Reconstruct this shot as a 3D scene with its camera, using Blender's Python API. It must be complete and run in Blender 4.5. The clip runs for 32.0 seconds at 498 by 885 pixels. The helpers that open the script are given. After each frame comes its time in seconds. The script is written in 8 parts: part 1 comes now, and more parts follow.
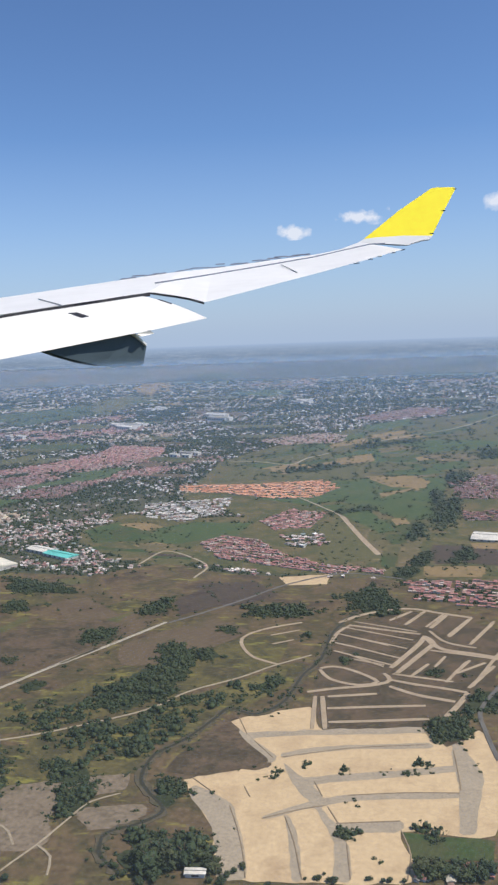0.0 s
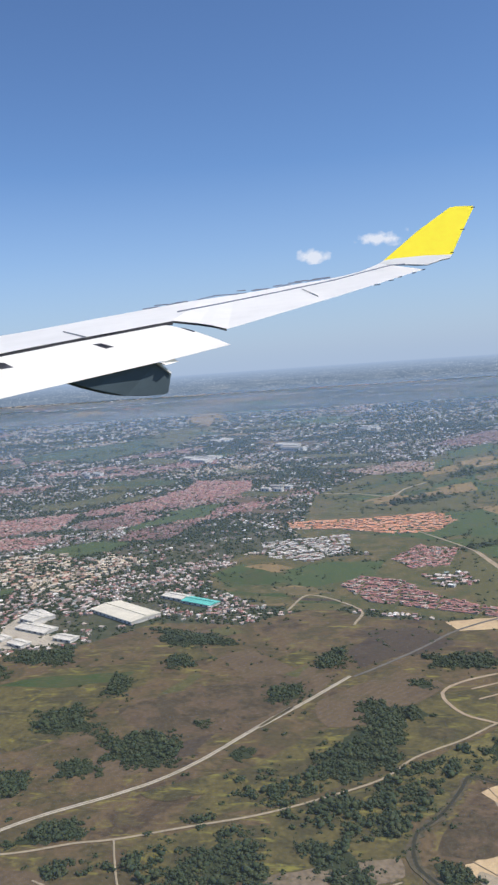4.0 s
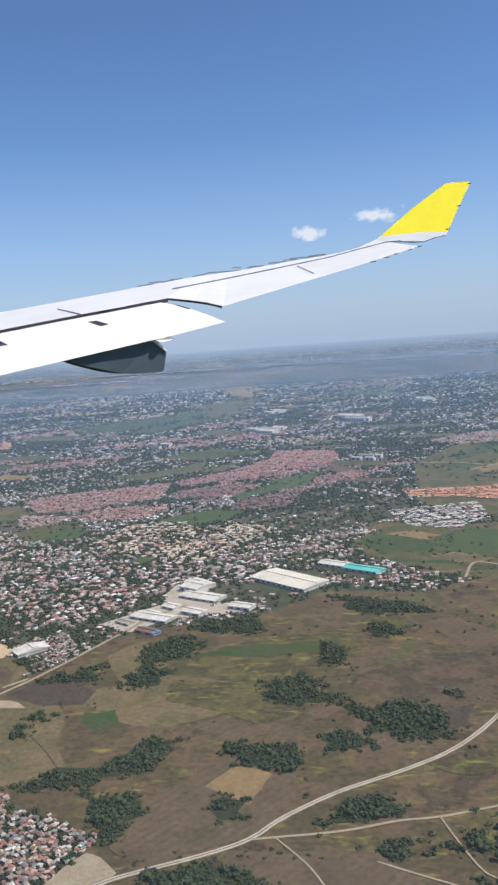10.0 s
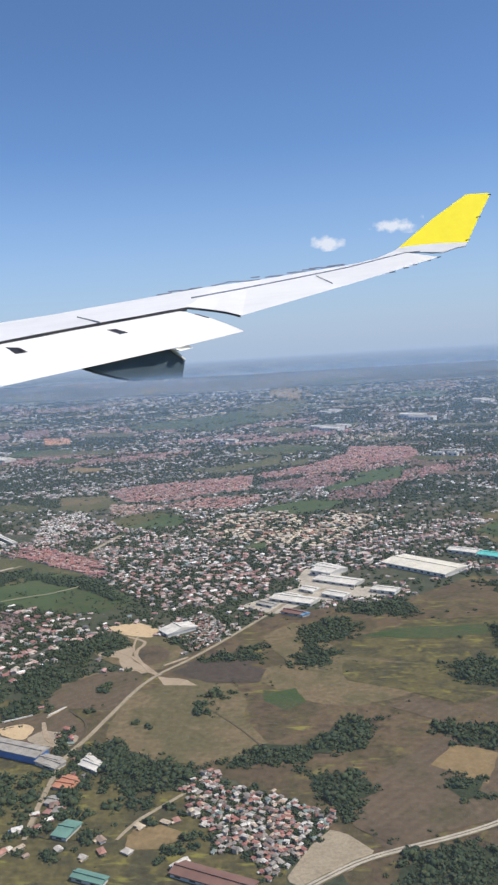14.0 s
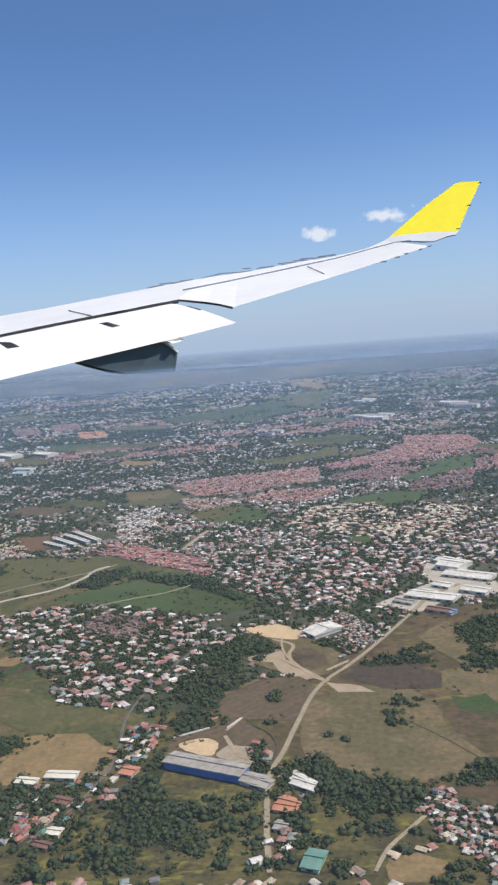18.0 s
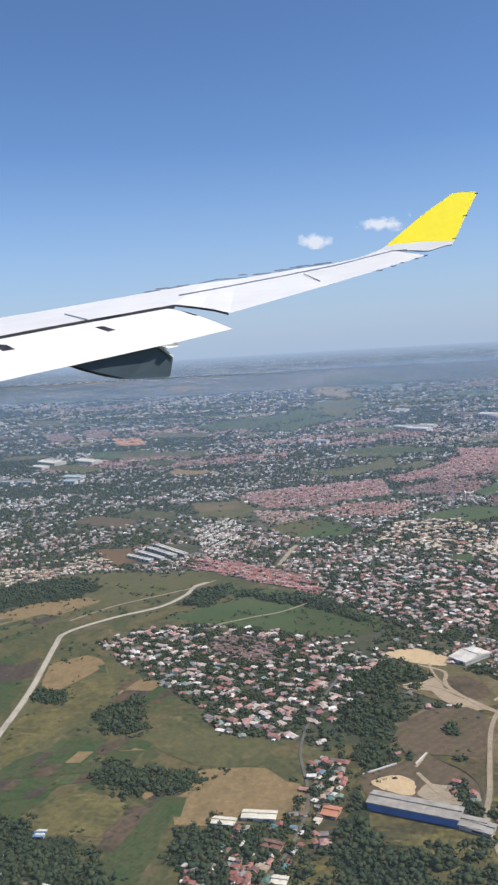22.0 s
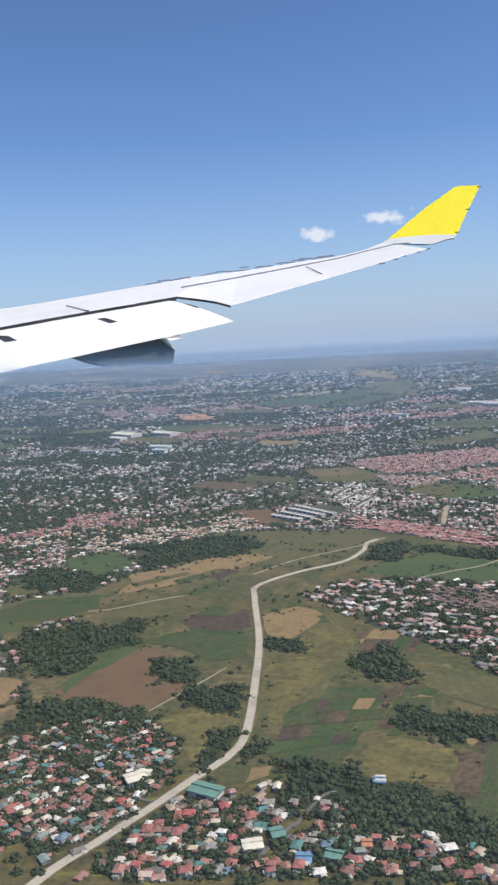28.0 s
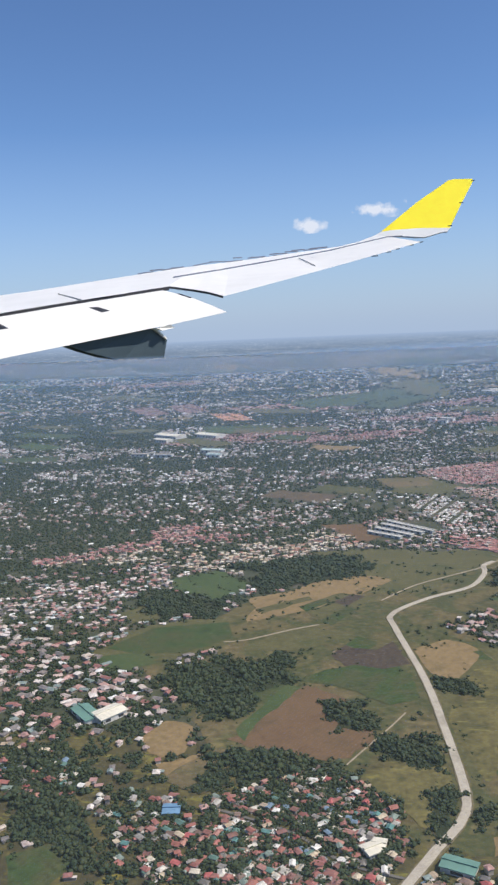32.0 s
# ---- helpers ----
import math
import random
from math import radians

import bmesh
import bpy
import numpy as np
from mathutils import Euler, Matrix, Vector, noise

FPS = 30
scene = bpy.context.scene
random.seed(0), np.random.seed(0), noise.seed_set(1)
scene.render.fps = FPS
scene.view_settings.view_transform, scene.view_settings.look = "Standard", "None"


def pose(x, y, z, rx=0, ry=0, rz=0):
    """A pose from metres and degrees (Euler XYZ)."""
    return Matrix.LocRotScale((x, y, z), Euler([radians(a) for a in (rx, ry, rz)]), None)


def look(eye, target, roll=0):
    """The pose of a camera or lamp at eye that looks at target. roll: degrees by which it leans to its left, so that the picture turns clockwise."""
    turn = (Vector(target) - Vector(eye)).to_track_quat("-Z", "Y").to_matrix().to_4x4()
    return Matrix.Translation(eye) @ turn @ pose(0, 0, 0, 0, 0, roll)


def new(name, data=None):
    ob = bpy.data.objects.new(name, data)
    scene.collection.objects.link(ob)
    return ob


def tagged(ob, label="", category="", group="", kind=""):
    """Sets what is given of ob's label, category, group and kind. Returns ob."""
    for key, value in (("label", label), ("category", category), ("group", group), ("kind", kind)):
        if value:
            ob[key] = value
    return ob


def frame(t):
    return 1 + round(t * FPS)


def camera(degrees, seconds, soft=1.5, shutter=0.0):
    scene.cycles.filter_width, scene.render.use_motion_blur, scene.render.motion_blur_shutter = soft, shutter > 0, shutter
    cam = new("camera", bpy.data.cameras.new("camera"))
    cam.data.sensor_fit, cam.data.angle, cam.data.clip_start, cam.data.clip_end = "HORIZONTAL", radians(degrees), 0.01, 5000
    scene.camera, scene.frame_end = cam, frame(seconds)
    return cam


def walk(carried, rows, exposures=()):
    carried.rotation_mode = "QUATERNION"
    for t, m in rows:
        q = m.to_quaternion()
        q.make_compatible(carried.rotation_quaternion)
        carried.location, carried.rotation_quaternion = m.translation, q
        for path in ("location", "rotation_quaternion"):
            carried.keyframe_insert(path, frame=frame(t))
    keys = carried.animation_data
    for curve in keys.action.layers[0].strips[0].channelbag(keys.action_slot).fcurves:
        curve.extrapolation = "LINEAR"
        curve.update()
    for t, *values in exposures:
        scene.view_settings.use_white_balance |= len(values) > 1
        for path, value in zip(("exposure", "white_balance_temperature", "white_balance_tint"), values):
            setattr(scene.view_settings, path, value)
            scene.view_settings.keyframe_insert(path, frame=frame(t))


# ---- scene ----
# One unit of the land is about 120 m; the aircraft wing stands far beyond it, enlarged to match.
cam = camera(32.5, 32.0, soft=2.4)
PATH = [
    (0, (-2.026, -1.556, 4.759), (-2.245, 0.414, 4.486), -2.08),
    (0.5, (-2.331, -1.557, 4.696), (-2.544, 0.409, 4.402), -2.43),
    (1, (-2.651, -1.503, 4.746), (-2.876, 0.463, 4.452), -2.56),
    (1.5, (-2.990, -1.469, 4.756), (-3.242, 0.496, 4.482), -2.72),
    (2, (-3.268, -1.409, 4.787), (-3.529, 0.553, 4.503), -2.89),
    (2.5, (-3.555, -1.345, 4.825), (-3.815, 0.617, 4.536), -2.86),
    (3, (-3.875, -1.339, 4.930), (-4.128, 0.627, 4.657), -3.03),
    (3.5, (-4.173, -1.206, 5.018), (-4.435, 0.762, 4.774), -3.52),
    (4, (-4.477, -1.151, 5.083), (-4.753, 0.818, 4.871), -4.07),
    (4.5, (-4.778, -1.163, 5.178), (-5.063, 0.806, 4.976), -4.41),
    (6.5, (-5.905, -0.967, 5.066), (-6.196, 0.998, 4.830), -4.30),
    (7, (-6.142, -0.969, 5.036), (-6.438, 0.994, 4.795), -4.70),
    (7.5, (-6.479, -0.963, 5.067), (-6.773, 1.001, 4.830), -4.35),
    (8, (-6.772, -0.968, 4.964), (-7.061, 0.997, 4.729), -4.27),
    (8.5, (-7.072, -0.998, 4.779), (-7.347, 0.967, 4.534), -4.17),
    (9, (-7.405, -0.930, 4.750), (-7.667, 1.035, 4.483), -4.03),
    (9.5, (-7.704, -0.836, 4.795), (-7.959, 1.129, 4.524), -3.92),
    (10, (-7.950, -0.787, 4.876), (-8.216, 1.177, 4.612), -4.10),
    (10.5, (-8.236, -0.733, 5.025), (-8.506, 1.230, 4.759), -3.72),
    (11, (-8.464, -0.766, 4.993), (-8.745, 1.198, 4.736), -3.77),
    (11.5, (-8.808, -0.756, 4.634), (-9.098, 1.212, 4.418), -3.45),
    (12, (-9.123, -0.792, 4.337), (-9.412, 1.176, 4.132), -3.30),
    (12.5, (-9.401, -0.772, 4.278), (-9.687, 1.196, 4.063), -3.43),
    (13, (-9.683, -0.836, 4.394), (-9.977, 1.129, 4.168), -3.68),
    (13.5, (-9.950, -0.751, 4.359), (-10.257, 1.212, 4.127), -3.50),
    (15.5, (-11.011, -0.389, 4.584), (-11.294, 1.574, 4.323), -4.23),
    (16, (-11.307, -0.397, 4.542), (-11.593, 1.567, 4.296), -4.27),
    (16.5, (-11.630, -0.346, 4.482), (-11.920, 1.618, 4.239), -4.08),
    (17, (-11.927, -0.277, 4.428), (-12.219, 1.686, 4.178), -4.09),
    (17.5, (-12.238, -0.199, 4.413), (-12.529, 1.763, 4.155), -4.14),
    (18, (-12.528, -0.153, 4.415), (-12.816, 1.808, 4.155), -4.37),
    (18.5, (-12.804, -0.155, 4.492), (-13.094, 1.805, 4.225), -4.37),
    (19, (-13.062, -0.121, 4.573), (-13.353, 1.838, 4.297), -4.77),
    (19.5, (-13.338, -0.113, 4.656), (-13.627, 1.845, 4.370), -4.53),
    (20, (-13.625, -0.064, 4.608), (-13.910, 1.896, 4.329), -4.14),
    (20.5, (-13.873, -0.015, 4.635), (-14.156, 1.944, 4.344), -4.18),
    (21, (-14.169, -0.024, 4.624), (-14.442, 1.935, 4.327), -3.75),
    (21.5, (-14.459, 0.056, 4.586), (-14.720, 2.020, 4.311), -3.44),
    (22, (-14.710, 0.067, 4.630), (-14.982, 2.033, 4.383), -3.47),
    (22.5, (-14.943, 0.124, 4.537), (-15.244, 2.088, 4.307), -3.34),
    (23, (-15.238, 0.105, 4.421), (-15.525, 2.070, 4.187), -2.73),
    (23.5, (-15.528, 0.116, 4.288), (-15.801, 2.083, 4.052), -2.51),
    (24, (-15.777, 0.195, 4.222), (-16.041, 2.163, 3.980), -2.73),
    (24.5, (-15.999, 0.296, 4.359), (-16.266, 2.260, 4.092), -3.25),
    (25, (-16.287, 0.356, 4.405), (-16.560, 2.320, 4.143), -3.11),
    (25.5, (-16.577, 0.368, 4.292), (-16.851, 2.334, 4.045), -2.89),
    (27.5, (-17.658, 0.399, 3.920), (-17.932, 2.362, 3.655), -3.13),
    (28, (-17.962, 0.444, 3.901), (-18.235, 2.407, 3.638), -3.15),
    (28.5, (-18.231, 0.550, 3.946), (-18.504, 2.511, 3.667), -3.27),
    (29, (-18.510, 0.576, 4.034), (-18.767, 2.538, 3.743), -2.92),
    (29.5, (-18.784, 0.629, 4.211), (-19.030, 2.590, 3.905), -2.78),
    (30, (-19.037, 0.679, 4.379), (-19.280, 2.641, 4.077), -3.05),
    (30.5, (-19.330, 0.725, 4.382), (-19.576, 2.689, 4.099), -3.24),
    (31, (-19.622, 0.741, 4.337), (-19.873, 2.706, 4.063), -3.04),
    (31.5, (-19.896, 0.810, 4.344), (-20.147, 2.773, 4.057), -2.61),
    (32, (-20.141, 0.791, 4.373), (-20.392, 2.754, 4.088), -2.40),
]
walk(cam, [(t, look(eye, target, roll)) for t, eye, target, roll in PATH],
     exposures=[(0, 0.14, 6500, 10), (32, 0.14, 6500, 10)])

# ---- light ----
SUN_EL, SUN_AZ = radians(55), radians(97)
world = bpy.data.worlds.new("sky")
scene.world = world
world.use_nodes = True
wn = world.node_tree.nodes
sky = wn.new("ShaderNodeTexSky")
sky.sky_type, sky.sun_disc = "NISHITA", False
sky.sun_elevation, sky.sun_rotation = SUN_EL, SUN_AZ
sky.altitude, sky.air_density, sky.dust_density, sky.ozone_density = 300, 0.8, 0.3, 3.0
wn["Background"].inputs["Strength"].default_value = 0.115
tint = wn.new("ShaderNodeMix")
tint.data_type, tint.blend_type = "RGBA", "MULTIPLY"
tint.inputs[0].default_value, tint.inputs[7].default_value = 1.0, (0.75, 0.89, 1.06, 1)
world.node_tree.links.new(sky.outputs[0], tint.inputs[6])
world.node_tree.links.new(tint.outputs[2], wn["Background"].inputs["Color"])
sun_data = bpy.data.lights.new("sun", "SUN")
sun_data.energy, sun_data.angle, sun_data.color = 4.4, radians(0.5), (1.0, 0.93, 0.83)
sun = new("sun", sun_data)
sun_way = Vector((math.sin(SUN_AZ) * math.cos(SUN_EL), math.cos(SUN_AZ) * math.cos(SUN_EL), math.sin(SUN_EL)))
sun.matrix_world = look(sun_way * 50, (0, 0, 0))

# ---- materials ----


def material(name, rough=0.9, metal=0.0):
    m = bpy.data.materials.new(name)
    m.use_nodes = True
    n, l = m.node_tree.nodes, m.node_tree.links
    b = n["Principled BSDF"]
    b.inputs["Roughness"].default_value, b.inputs["Metallic"].default_value = rough, metal
    b.inputs["Specular IOR Level"].default_value = 0.25
    return m, n, l, b


def ramp_node(n, stops, mode="LINEAR"):
    r = n.new("ShaderNodeValToRGB")
    r.color_ramp.interpolation = mode
    e = r.color_ramp.elements
    while len(e) < len(stops):
        e.new(0.5)
    for k, (at, c) in enumerate(stops):
        e[k].position, e[k].color = at, (*c, 1)
    return r


def noise_node(n, l, coord, scale, detail=4, rough=0.6):
    t = n.new("ShaderNodeTexNoise")
    t.inputs["Scale"].default_value, t.inputs["Detail"].default_value, t.inputs["Roughness"].default_value = scale, detail, rough
    l.new(coord, t.inputs["Vector"])
    return t.outputs["Fac"]


def mixed(n, l, kind, fac, a, b):
    x = n.new("ShaderNodeMix")
    x.data_type, x.blend_type = "RGBA", kind
    for k, v in ((0, fac), (6, a), (7, b)):
        if isinstance(v, (int, float)):
            x.inputs[k].default_value = v
        elif isinstance(v, tuple):
            x.inputs[k].default_value = (*v, 1)
        else:
            l.new(v, x.inputs[k])
    return x.outputs[2]


def soil(name, big, small, patch=None, s1=0.5, s2=14, rows=None, bump=0.3, streak=None):
    """Earth or plants on flat land: broad patches of the colours in big, fine mottling by small, spots of patch."""
    m, n, l, b = material(name, 0.95)
    co = n.new("ShaderNodeTexCoord").outputs["Object"]
    k = len(big) - 1
    r = ramp_node(n, [(0.3 + 0.4 * i / max(k, 1), c) for i, c in enumerate(big)])
    l.new(noise_node(n, l, co, s1, 6, 0.65), r.inputs[0])
    fine = ramp_node(n, [(0.3, (small[0],) * 3), (0.7, (small[1],) * 3)])
    f = noise_node(n, l, co, s2, 5, 0.75)
    l.new(f, fine.inputs[0])
    c = mixed(n, l, "MULTIPLY", 1.0, r.outputs[0], fine.outputs[0])
    if patch:
        cover, colour, scale = patch
        p = ramp_node(n, [(cover, (0, 0, 0)), (cover + 0.08, (1, 1, 1))])
        l.new(noise_node(n, l, co, scale, 5, 0.7), p.inputs[0])
        c = mixed(n, l, "MIX", p.outputs[0], c, colour)
    if streak:
        cover, colour, scale, turn = streak
        long = n.new("ShaderNodeMapping")
        long.inputs["Rotation"].default_value, long.inputs["Scale"].default_value = (0, 0, radians(turn)), (1, 3.6, 1)
        l.new(co, long.inputs[0])
        p = ramp_node(n, [(cover, (0, 0, 0)), (cover + 0.1, (0.9,) * 3)])
        l.new(noise_node(n, l, long.outputs[0], scale, 5, 0.72), p.inputs[0])
        c = mixed(n, l, "MIX", p.outputs[0], c, colour)
    if rows:
        w = n.new("ShaderNodeTexWave")
        w.inputs["Scale"].default_value, w.inputs["Distortion"].default_value = rows[0], 2.5
        mp = n.new("ShaderNodeMapping")
        mp.inputs["Rotation"].default_value = (0, 0, radians(rows[1]))
        l.new(co, mp.inputs[0])
        l.new(mp.outputs[0], w.inputs["Vector"])
        wr = ramp_node(n, [(0.0, (rows[2],) * 3), (1.0, (1, 1, 1))])
        l.new(w.outputs["Fac"], wr.inputs[0])
        c = mixed(n, l, "MULTIPLY", 1.0, c, wr.outputs[0])
    l.new(c, b.inputs["Base Color"])
    bp = n.new("ShaderNodeBump")
    bp.inputs["Strength"].default_value, bp.inputs["Distance"].default_value = bump, 0.01
    l.new(f, bp.inputs["Height"])
    l.new(bp.outputs[0], b.inputs["Normal"])
    return m


GROUND = soil("town_ground", [(0.035, 0.045, 0.025), (0.06, 0.065, 0.035), (0.10, 0.085, 0.06)], (0.55, 1.5), (0.62, (0.16, 0.14, 0.11), 3.0), 0.7, 9)
PLAIN = soil("dry_grass", [(0.052, 0.038, 0.023), (0.100, 0.069, 0.039), (0.070, 0.058, 0.027), (0.122, 0.085, 0.046), (0.062, 0.044, 0.028), (0.098, 0.078, 0.036)], (0.55, 1.38), (0.57, (0.150, 0.125, 0.042), 2.2), 0.9, 13, streak=(0.575, (0.215, 0.190, 0.045), 1.5, -28))
FARM = soil("farmland", [(0.050, 0.058, 0.024), (0.125, 0.100, 0.043), (0.064, 0.072, 0.027), (0.138, 0.106, 0.050), (0.058, 0.064, 0.026)], (0.5, 1.4), (0.61, (0.165, 0.135, 0.056), 1.6), 0.7, 11)
SANDY = soil("pale_sand", [(0.44, 0.32, 0.185), (0.52, 0.385, 0.225), (0.40, 0.285, 0.165)], (0.85, 1.12), None, 1.6, 20)
BROWN = soil("brown_plots", [(0.078, 0.054, 0.034), (0.110, 0.077, 0.047), (0.060, 0.048, 0.028), (0.096, 0.064, 0.040)], (0.5, 1.4), (0.64, (0.165, 0.125, 0.078), 4), 2.2, 18, streak=(0.60, (0.110, 0.098, 0.036), 2.2, -26))
GREEN = soil("green_crop", [(0.033, 0.055, 0.018), (0.048, 0.078, 0.024), (0.070, 0.076, 0.030), (0.040, 0.062, 0.021)], (0.55, 1.4), (0.66, (0.092, 0.086, 0.038), 3), 2.4, 18, (6, 25, 0.85))
LUSH = soil("lush_crop", [(0.045, 0.070, 0.024), (0.060, 0.088, 0.031), (0.080, 0.085, 0.035)], (0.7, 1.3), (0.64, (0.10, 0.10, 0.04), 2), 1.2, 16, (7, 60, 0.94))
OLIVE = soil("olive_grass", [(0.074, 0.074, 0.028), (0.104, 0.096, 0.040), (0.062, 0.072, 0.026)], (0.6, 1.3), (0.62, (0.15, 0.122, 0.054), 2.2), 1.4, 16)
TAN = soil("stubble", [(0.175, 0.125, 0.058), (0.235, 0.163, 0.078), (0.145, 0.110, 0.050)], (0.7, 1.25), (0.61, (0.115, 0.100, 0.04), 3), 1.6, 18, (9, 35, 0.96))
PLOUGH = soil("dark_tilth", [(0.052, 0.040, 0.031), (0.078, 0.058, 0.042), (0.058, 0.048, 0.033)], (0.5, 1.4), (0.64, (0.095, 0.078, 0.050), 4), 2.4, 18, (8, 20, 0.88))
PASTURE = soil("pasture", [(0.125, 0.094, 0.048), (0.165, 0.122, 0.064), (0.105, 0.092, 0.042), (0.15, 0.108, 0.058)], (0.6, 1.3), (0.62, (0.10, 0.098, 0.04), 2.5), 1.3, 15)
REDSOIL = soil("red_tilth", [(0.125, 0.075, 0.040), (0.152, 0.094, 0.050), (0.105, 0.072, 0.038)], (0.8, 1.2), None, 1.8, 18, (7, 30, 0.85))
SCRUB = soil("yellow_scrub", [(0.070, 0.060, 0.028), (0.110, 0.092, 0.034), (0.058, 0.052, 0.025), (0.092, 0.072, 0.036)], (0.5, 1.4), (0.58, (0.165, 0.142, 0.034), 3.4), 1.8, 16, streak=(0.56, (0.20, 0.185, 0.042), 2.2, -24))
YELLOW = soil("yellow_grass", [(0.105, 0.092, 0.036), (0.142, 0.120, 0.044), (0.084, 0.078, 0.030), (0.128, 0.100, 0.044)], (0.55, 1.35), (0.58, (0.070, 0.068, 0.027), 3), 1.8, 16, streak=(0.57, (0.195, 0.168, 0.050), 2.4, -24))
WOODFLOOR = soil("undergrowth", [(0.024, 0.034, 0.016), (0.034, 0.044, 0.020), (0.046, 0.050, 0.024)], (0.5, 1.4), None, 3.0, 24)
SCRUBD = soil("brown_pasture", [(0.095, 0.068, 0.042), (0.125, 0.09, 0.055), (0.085, 0.07, 0.036)], (0.65, 1.3), (0.64, (0.11, 0.11, 0.04), 3), 1.5, 16, (3, 40, 0.88))
WASH = soil("dry_wash", [(0.145, 0.112, 0.074), (0.195, 0.152, 0.105), (0.110, 0.088, 0.054)], (0.6, 1.3), (0.60, (0.085, 0.080, 0.04), 3), 2.2, 18)
CONC = soil("pale_road", [(0.31, 0.275, 0.215), (0.44, 0.39, 0.31), (0.36, 0.32, 0.26)], (0.7, 1.2), None, 2, 60)
DIRT = soil("dirt_track", [(0.27, 0.22, 0.15), (0.35, 0.29, 0.20)], (0.7, 1.2), None, 4, 30)
SAND = soil("graded_earth", [(0.29, 0.22, 0.145), (0.38, 0.30, 0.205)], (0.75, 1.2), None, 4, 30)
DIRTD = soil("ditch_earth", [(0.07, 0.055, 0.035), (0.10, 0.08, 0.05)], (0.7, 1.2), None, 4, 30)
# Brown of cut banks that also paints the shadow along terrace steps.
EDGE = soil("shaded_cut_earth", [(0.22, 0.165, 0.105), (0.30, 0.23, 0.15)], (0.7, 1.2), None, 4, 30)
LOT = soil("compacted_sand", [(0.285, 0.235, 0.168), (0.35, 0.288, 0.205)], (0.75, 1.2), None, 4, 30)
ASPH = soil("asphalt", [(0.10, 0.093, 0.083), (0.15, 0.138, 0.12)], (0.8, 1.2), None, 4, 30)
VERGE = soil("bare_verge", [(0.19, 0.15, 0.09), (0.13, 0.11, 0.06), (0.23, 0.18, 0.12)], (0.6, 1.3), None, 5, 25)
CREEKBANK = soil("creek_bank", [(0.065, 0.052, 0.032), (0.095, 0.078, 0.05), (0.05, 0.052, 0.026)], (0.6, 1.3), None, 5, 25)
WATER_M, _n, _l, _b = material("creek_water", 0.6)
_b.inputs["Base Color"].default_value = (0.040, 0.040, 0.028, 1)
_b.inputs["Specular IOR Level"].default_value = 0.06


def varied(name, stops, source, rough=0.7):
    """A paint that takes one of the colours for each piece: source is 'island' or 'object'."""
    m, n, l, b = material(name, rough)
    if source == "island":
        rnd = n.new("ShaderNodeNewGeometry").outputs["Random Per Island"]
    else:
        rnd = n.new("ShaderNodeObjectInfo").outputs["Random"]
    r = ramp_node(n, [(i / len(stops), c) for i, c in enumerate(stops)], "CONSTANT")
    l.new(rnd, r.inputs[0])
    co = n.new("ShaderNodeNewGeometry").outputs["Position"]
    dirt = ramp_node(n, [(0.25, (0.6, 0.57, 0.53)), (0.65, (1.08, 1.08, 1.08))])
    l.new(noise_node(n, l, co, 30, 4, 0.7), dirt.inputs[0])
    l.new(mixed(n, l, "MULTIPLY", 1.0, r.outputs[0], dirt.outputs[0]), b.inputs["Base Color"])
    return m


C_MIX = [(0.34, 0.125, 0.095), (0.27, 0.25, 0.22), (0.22, 0.105, 0.08), (0.50, 0.46, 0.39), (0.40, 0.17, 0.125), (0.17, 0.155, 0.14), (0.62, 0.57, 0.48), (0.27, 0.10, 0.08), (0.48, 0.36, 0.24), (0.36, 0.135, 0.10),
         (0.36, 0.33, 0.29), (0.46, 0.22, 0.16), (0.11, 0.21, 0.17), (0.30, 0.125, 0.10), (0.20, 0.13, 0.10), (0.30, 0.27, 0.24), (0.74, 0.71, 0.64), (0.42, 0.155, 0.12), (0.23, 0.29, 0.24), (0.58, 0.47, 0.32), (0.26, 0.17, 0.13), (0.16, 0.24, 0.32), (0.35, 0.13, 0.105), (0.31, 0.15, 0.115), (0.40, 0.19, 0.15), (0.24, 0.11, 0.09), (0.10, 0.24, 0.22), (0.66, 0.63, 0.57), (0.30, 0.28, 0.26), (0.46, 0.11, 0.10), (0.62, 0.55, 0.42), (0.36, 0.14, 0.11)]
C_RED = [(0.37, 0.165, 0.145), (0.42, 0.20, 0.175), (0.31, 0.145, 0.13), (0.46, 0.29, 0.245), (0.38, 0.18, 0.155), (0.52, 0.43, 0.37), (0.27, 0.15, 0.135), (0.44, 0.235, 0.205)]
C_ORANGE = [(0.62, 0.28, 0.15), (0.68, 0.35, 0.21), (0.57, 0.25, 0.14), (0.70, 0.42, 0.28)]
C_FAR = [(0.24, 0.17, 0.15), (0.46, 0.44, 0.41), (0.18, 0.14, 0.12), (0.66, 0.64, 0.60), (0.34, 0.20, 0.17), (0.25, 0.24, 0.22), (0.82, 0.80, 0.77), (0.24, 0.12, 0.10), (0.50, 0.42, 0.33), (0.20, 0.19, 0.18), (0.84, 0.83, 0.81), (0.72, 0.71, 0.69), (0.30, 0.28, 0.26), (0.28, 0.17, 0.15), (0.56, 0.53, 0.48), (0.22, 0.20, 0.19)]
C_SHANTY = [(0.42, 0.38, 0.33), (0.56, 0.52, 0.46), (0.22, 0.19, 0.17), (0.40, 0.21, 0.17), (0.64, 0.61, 0.55), (0.30, 0.27, 0.24), (0.50, 0.38, 0.28), (0.30, 0.13, 0.105), (0.22, 0.27, 0.24), (0.17, 0.15, 0.13), (0.50, 0.47, 0.43), (0.34, 0.16, 0.13), (0.28, 0.25, 0.22), (0.20, 0.13, 0.11)]
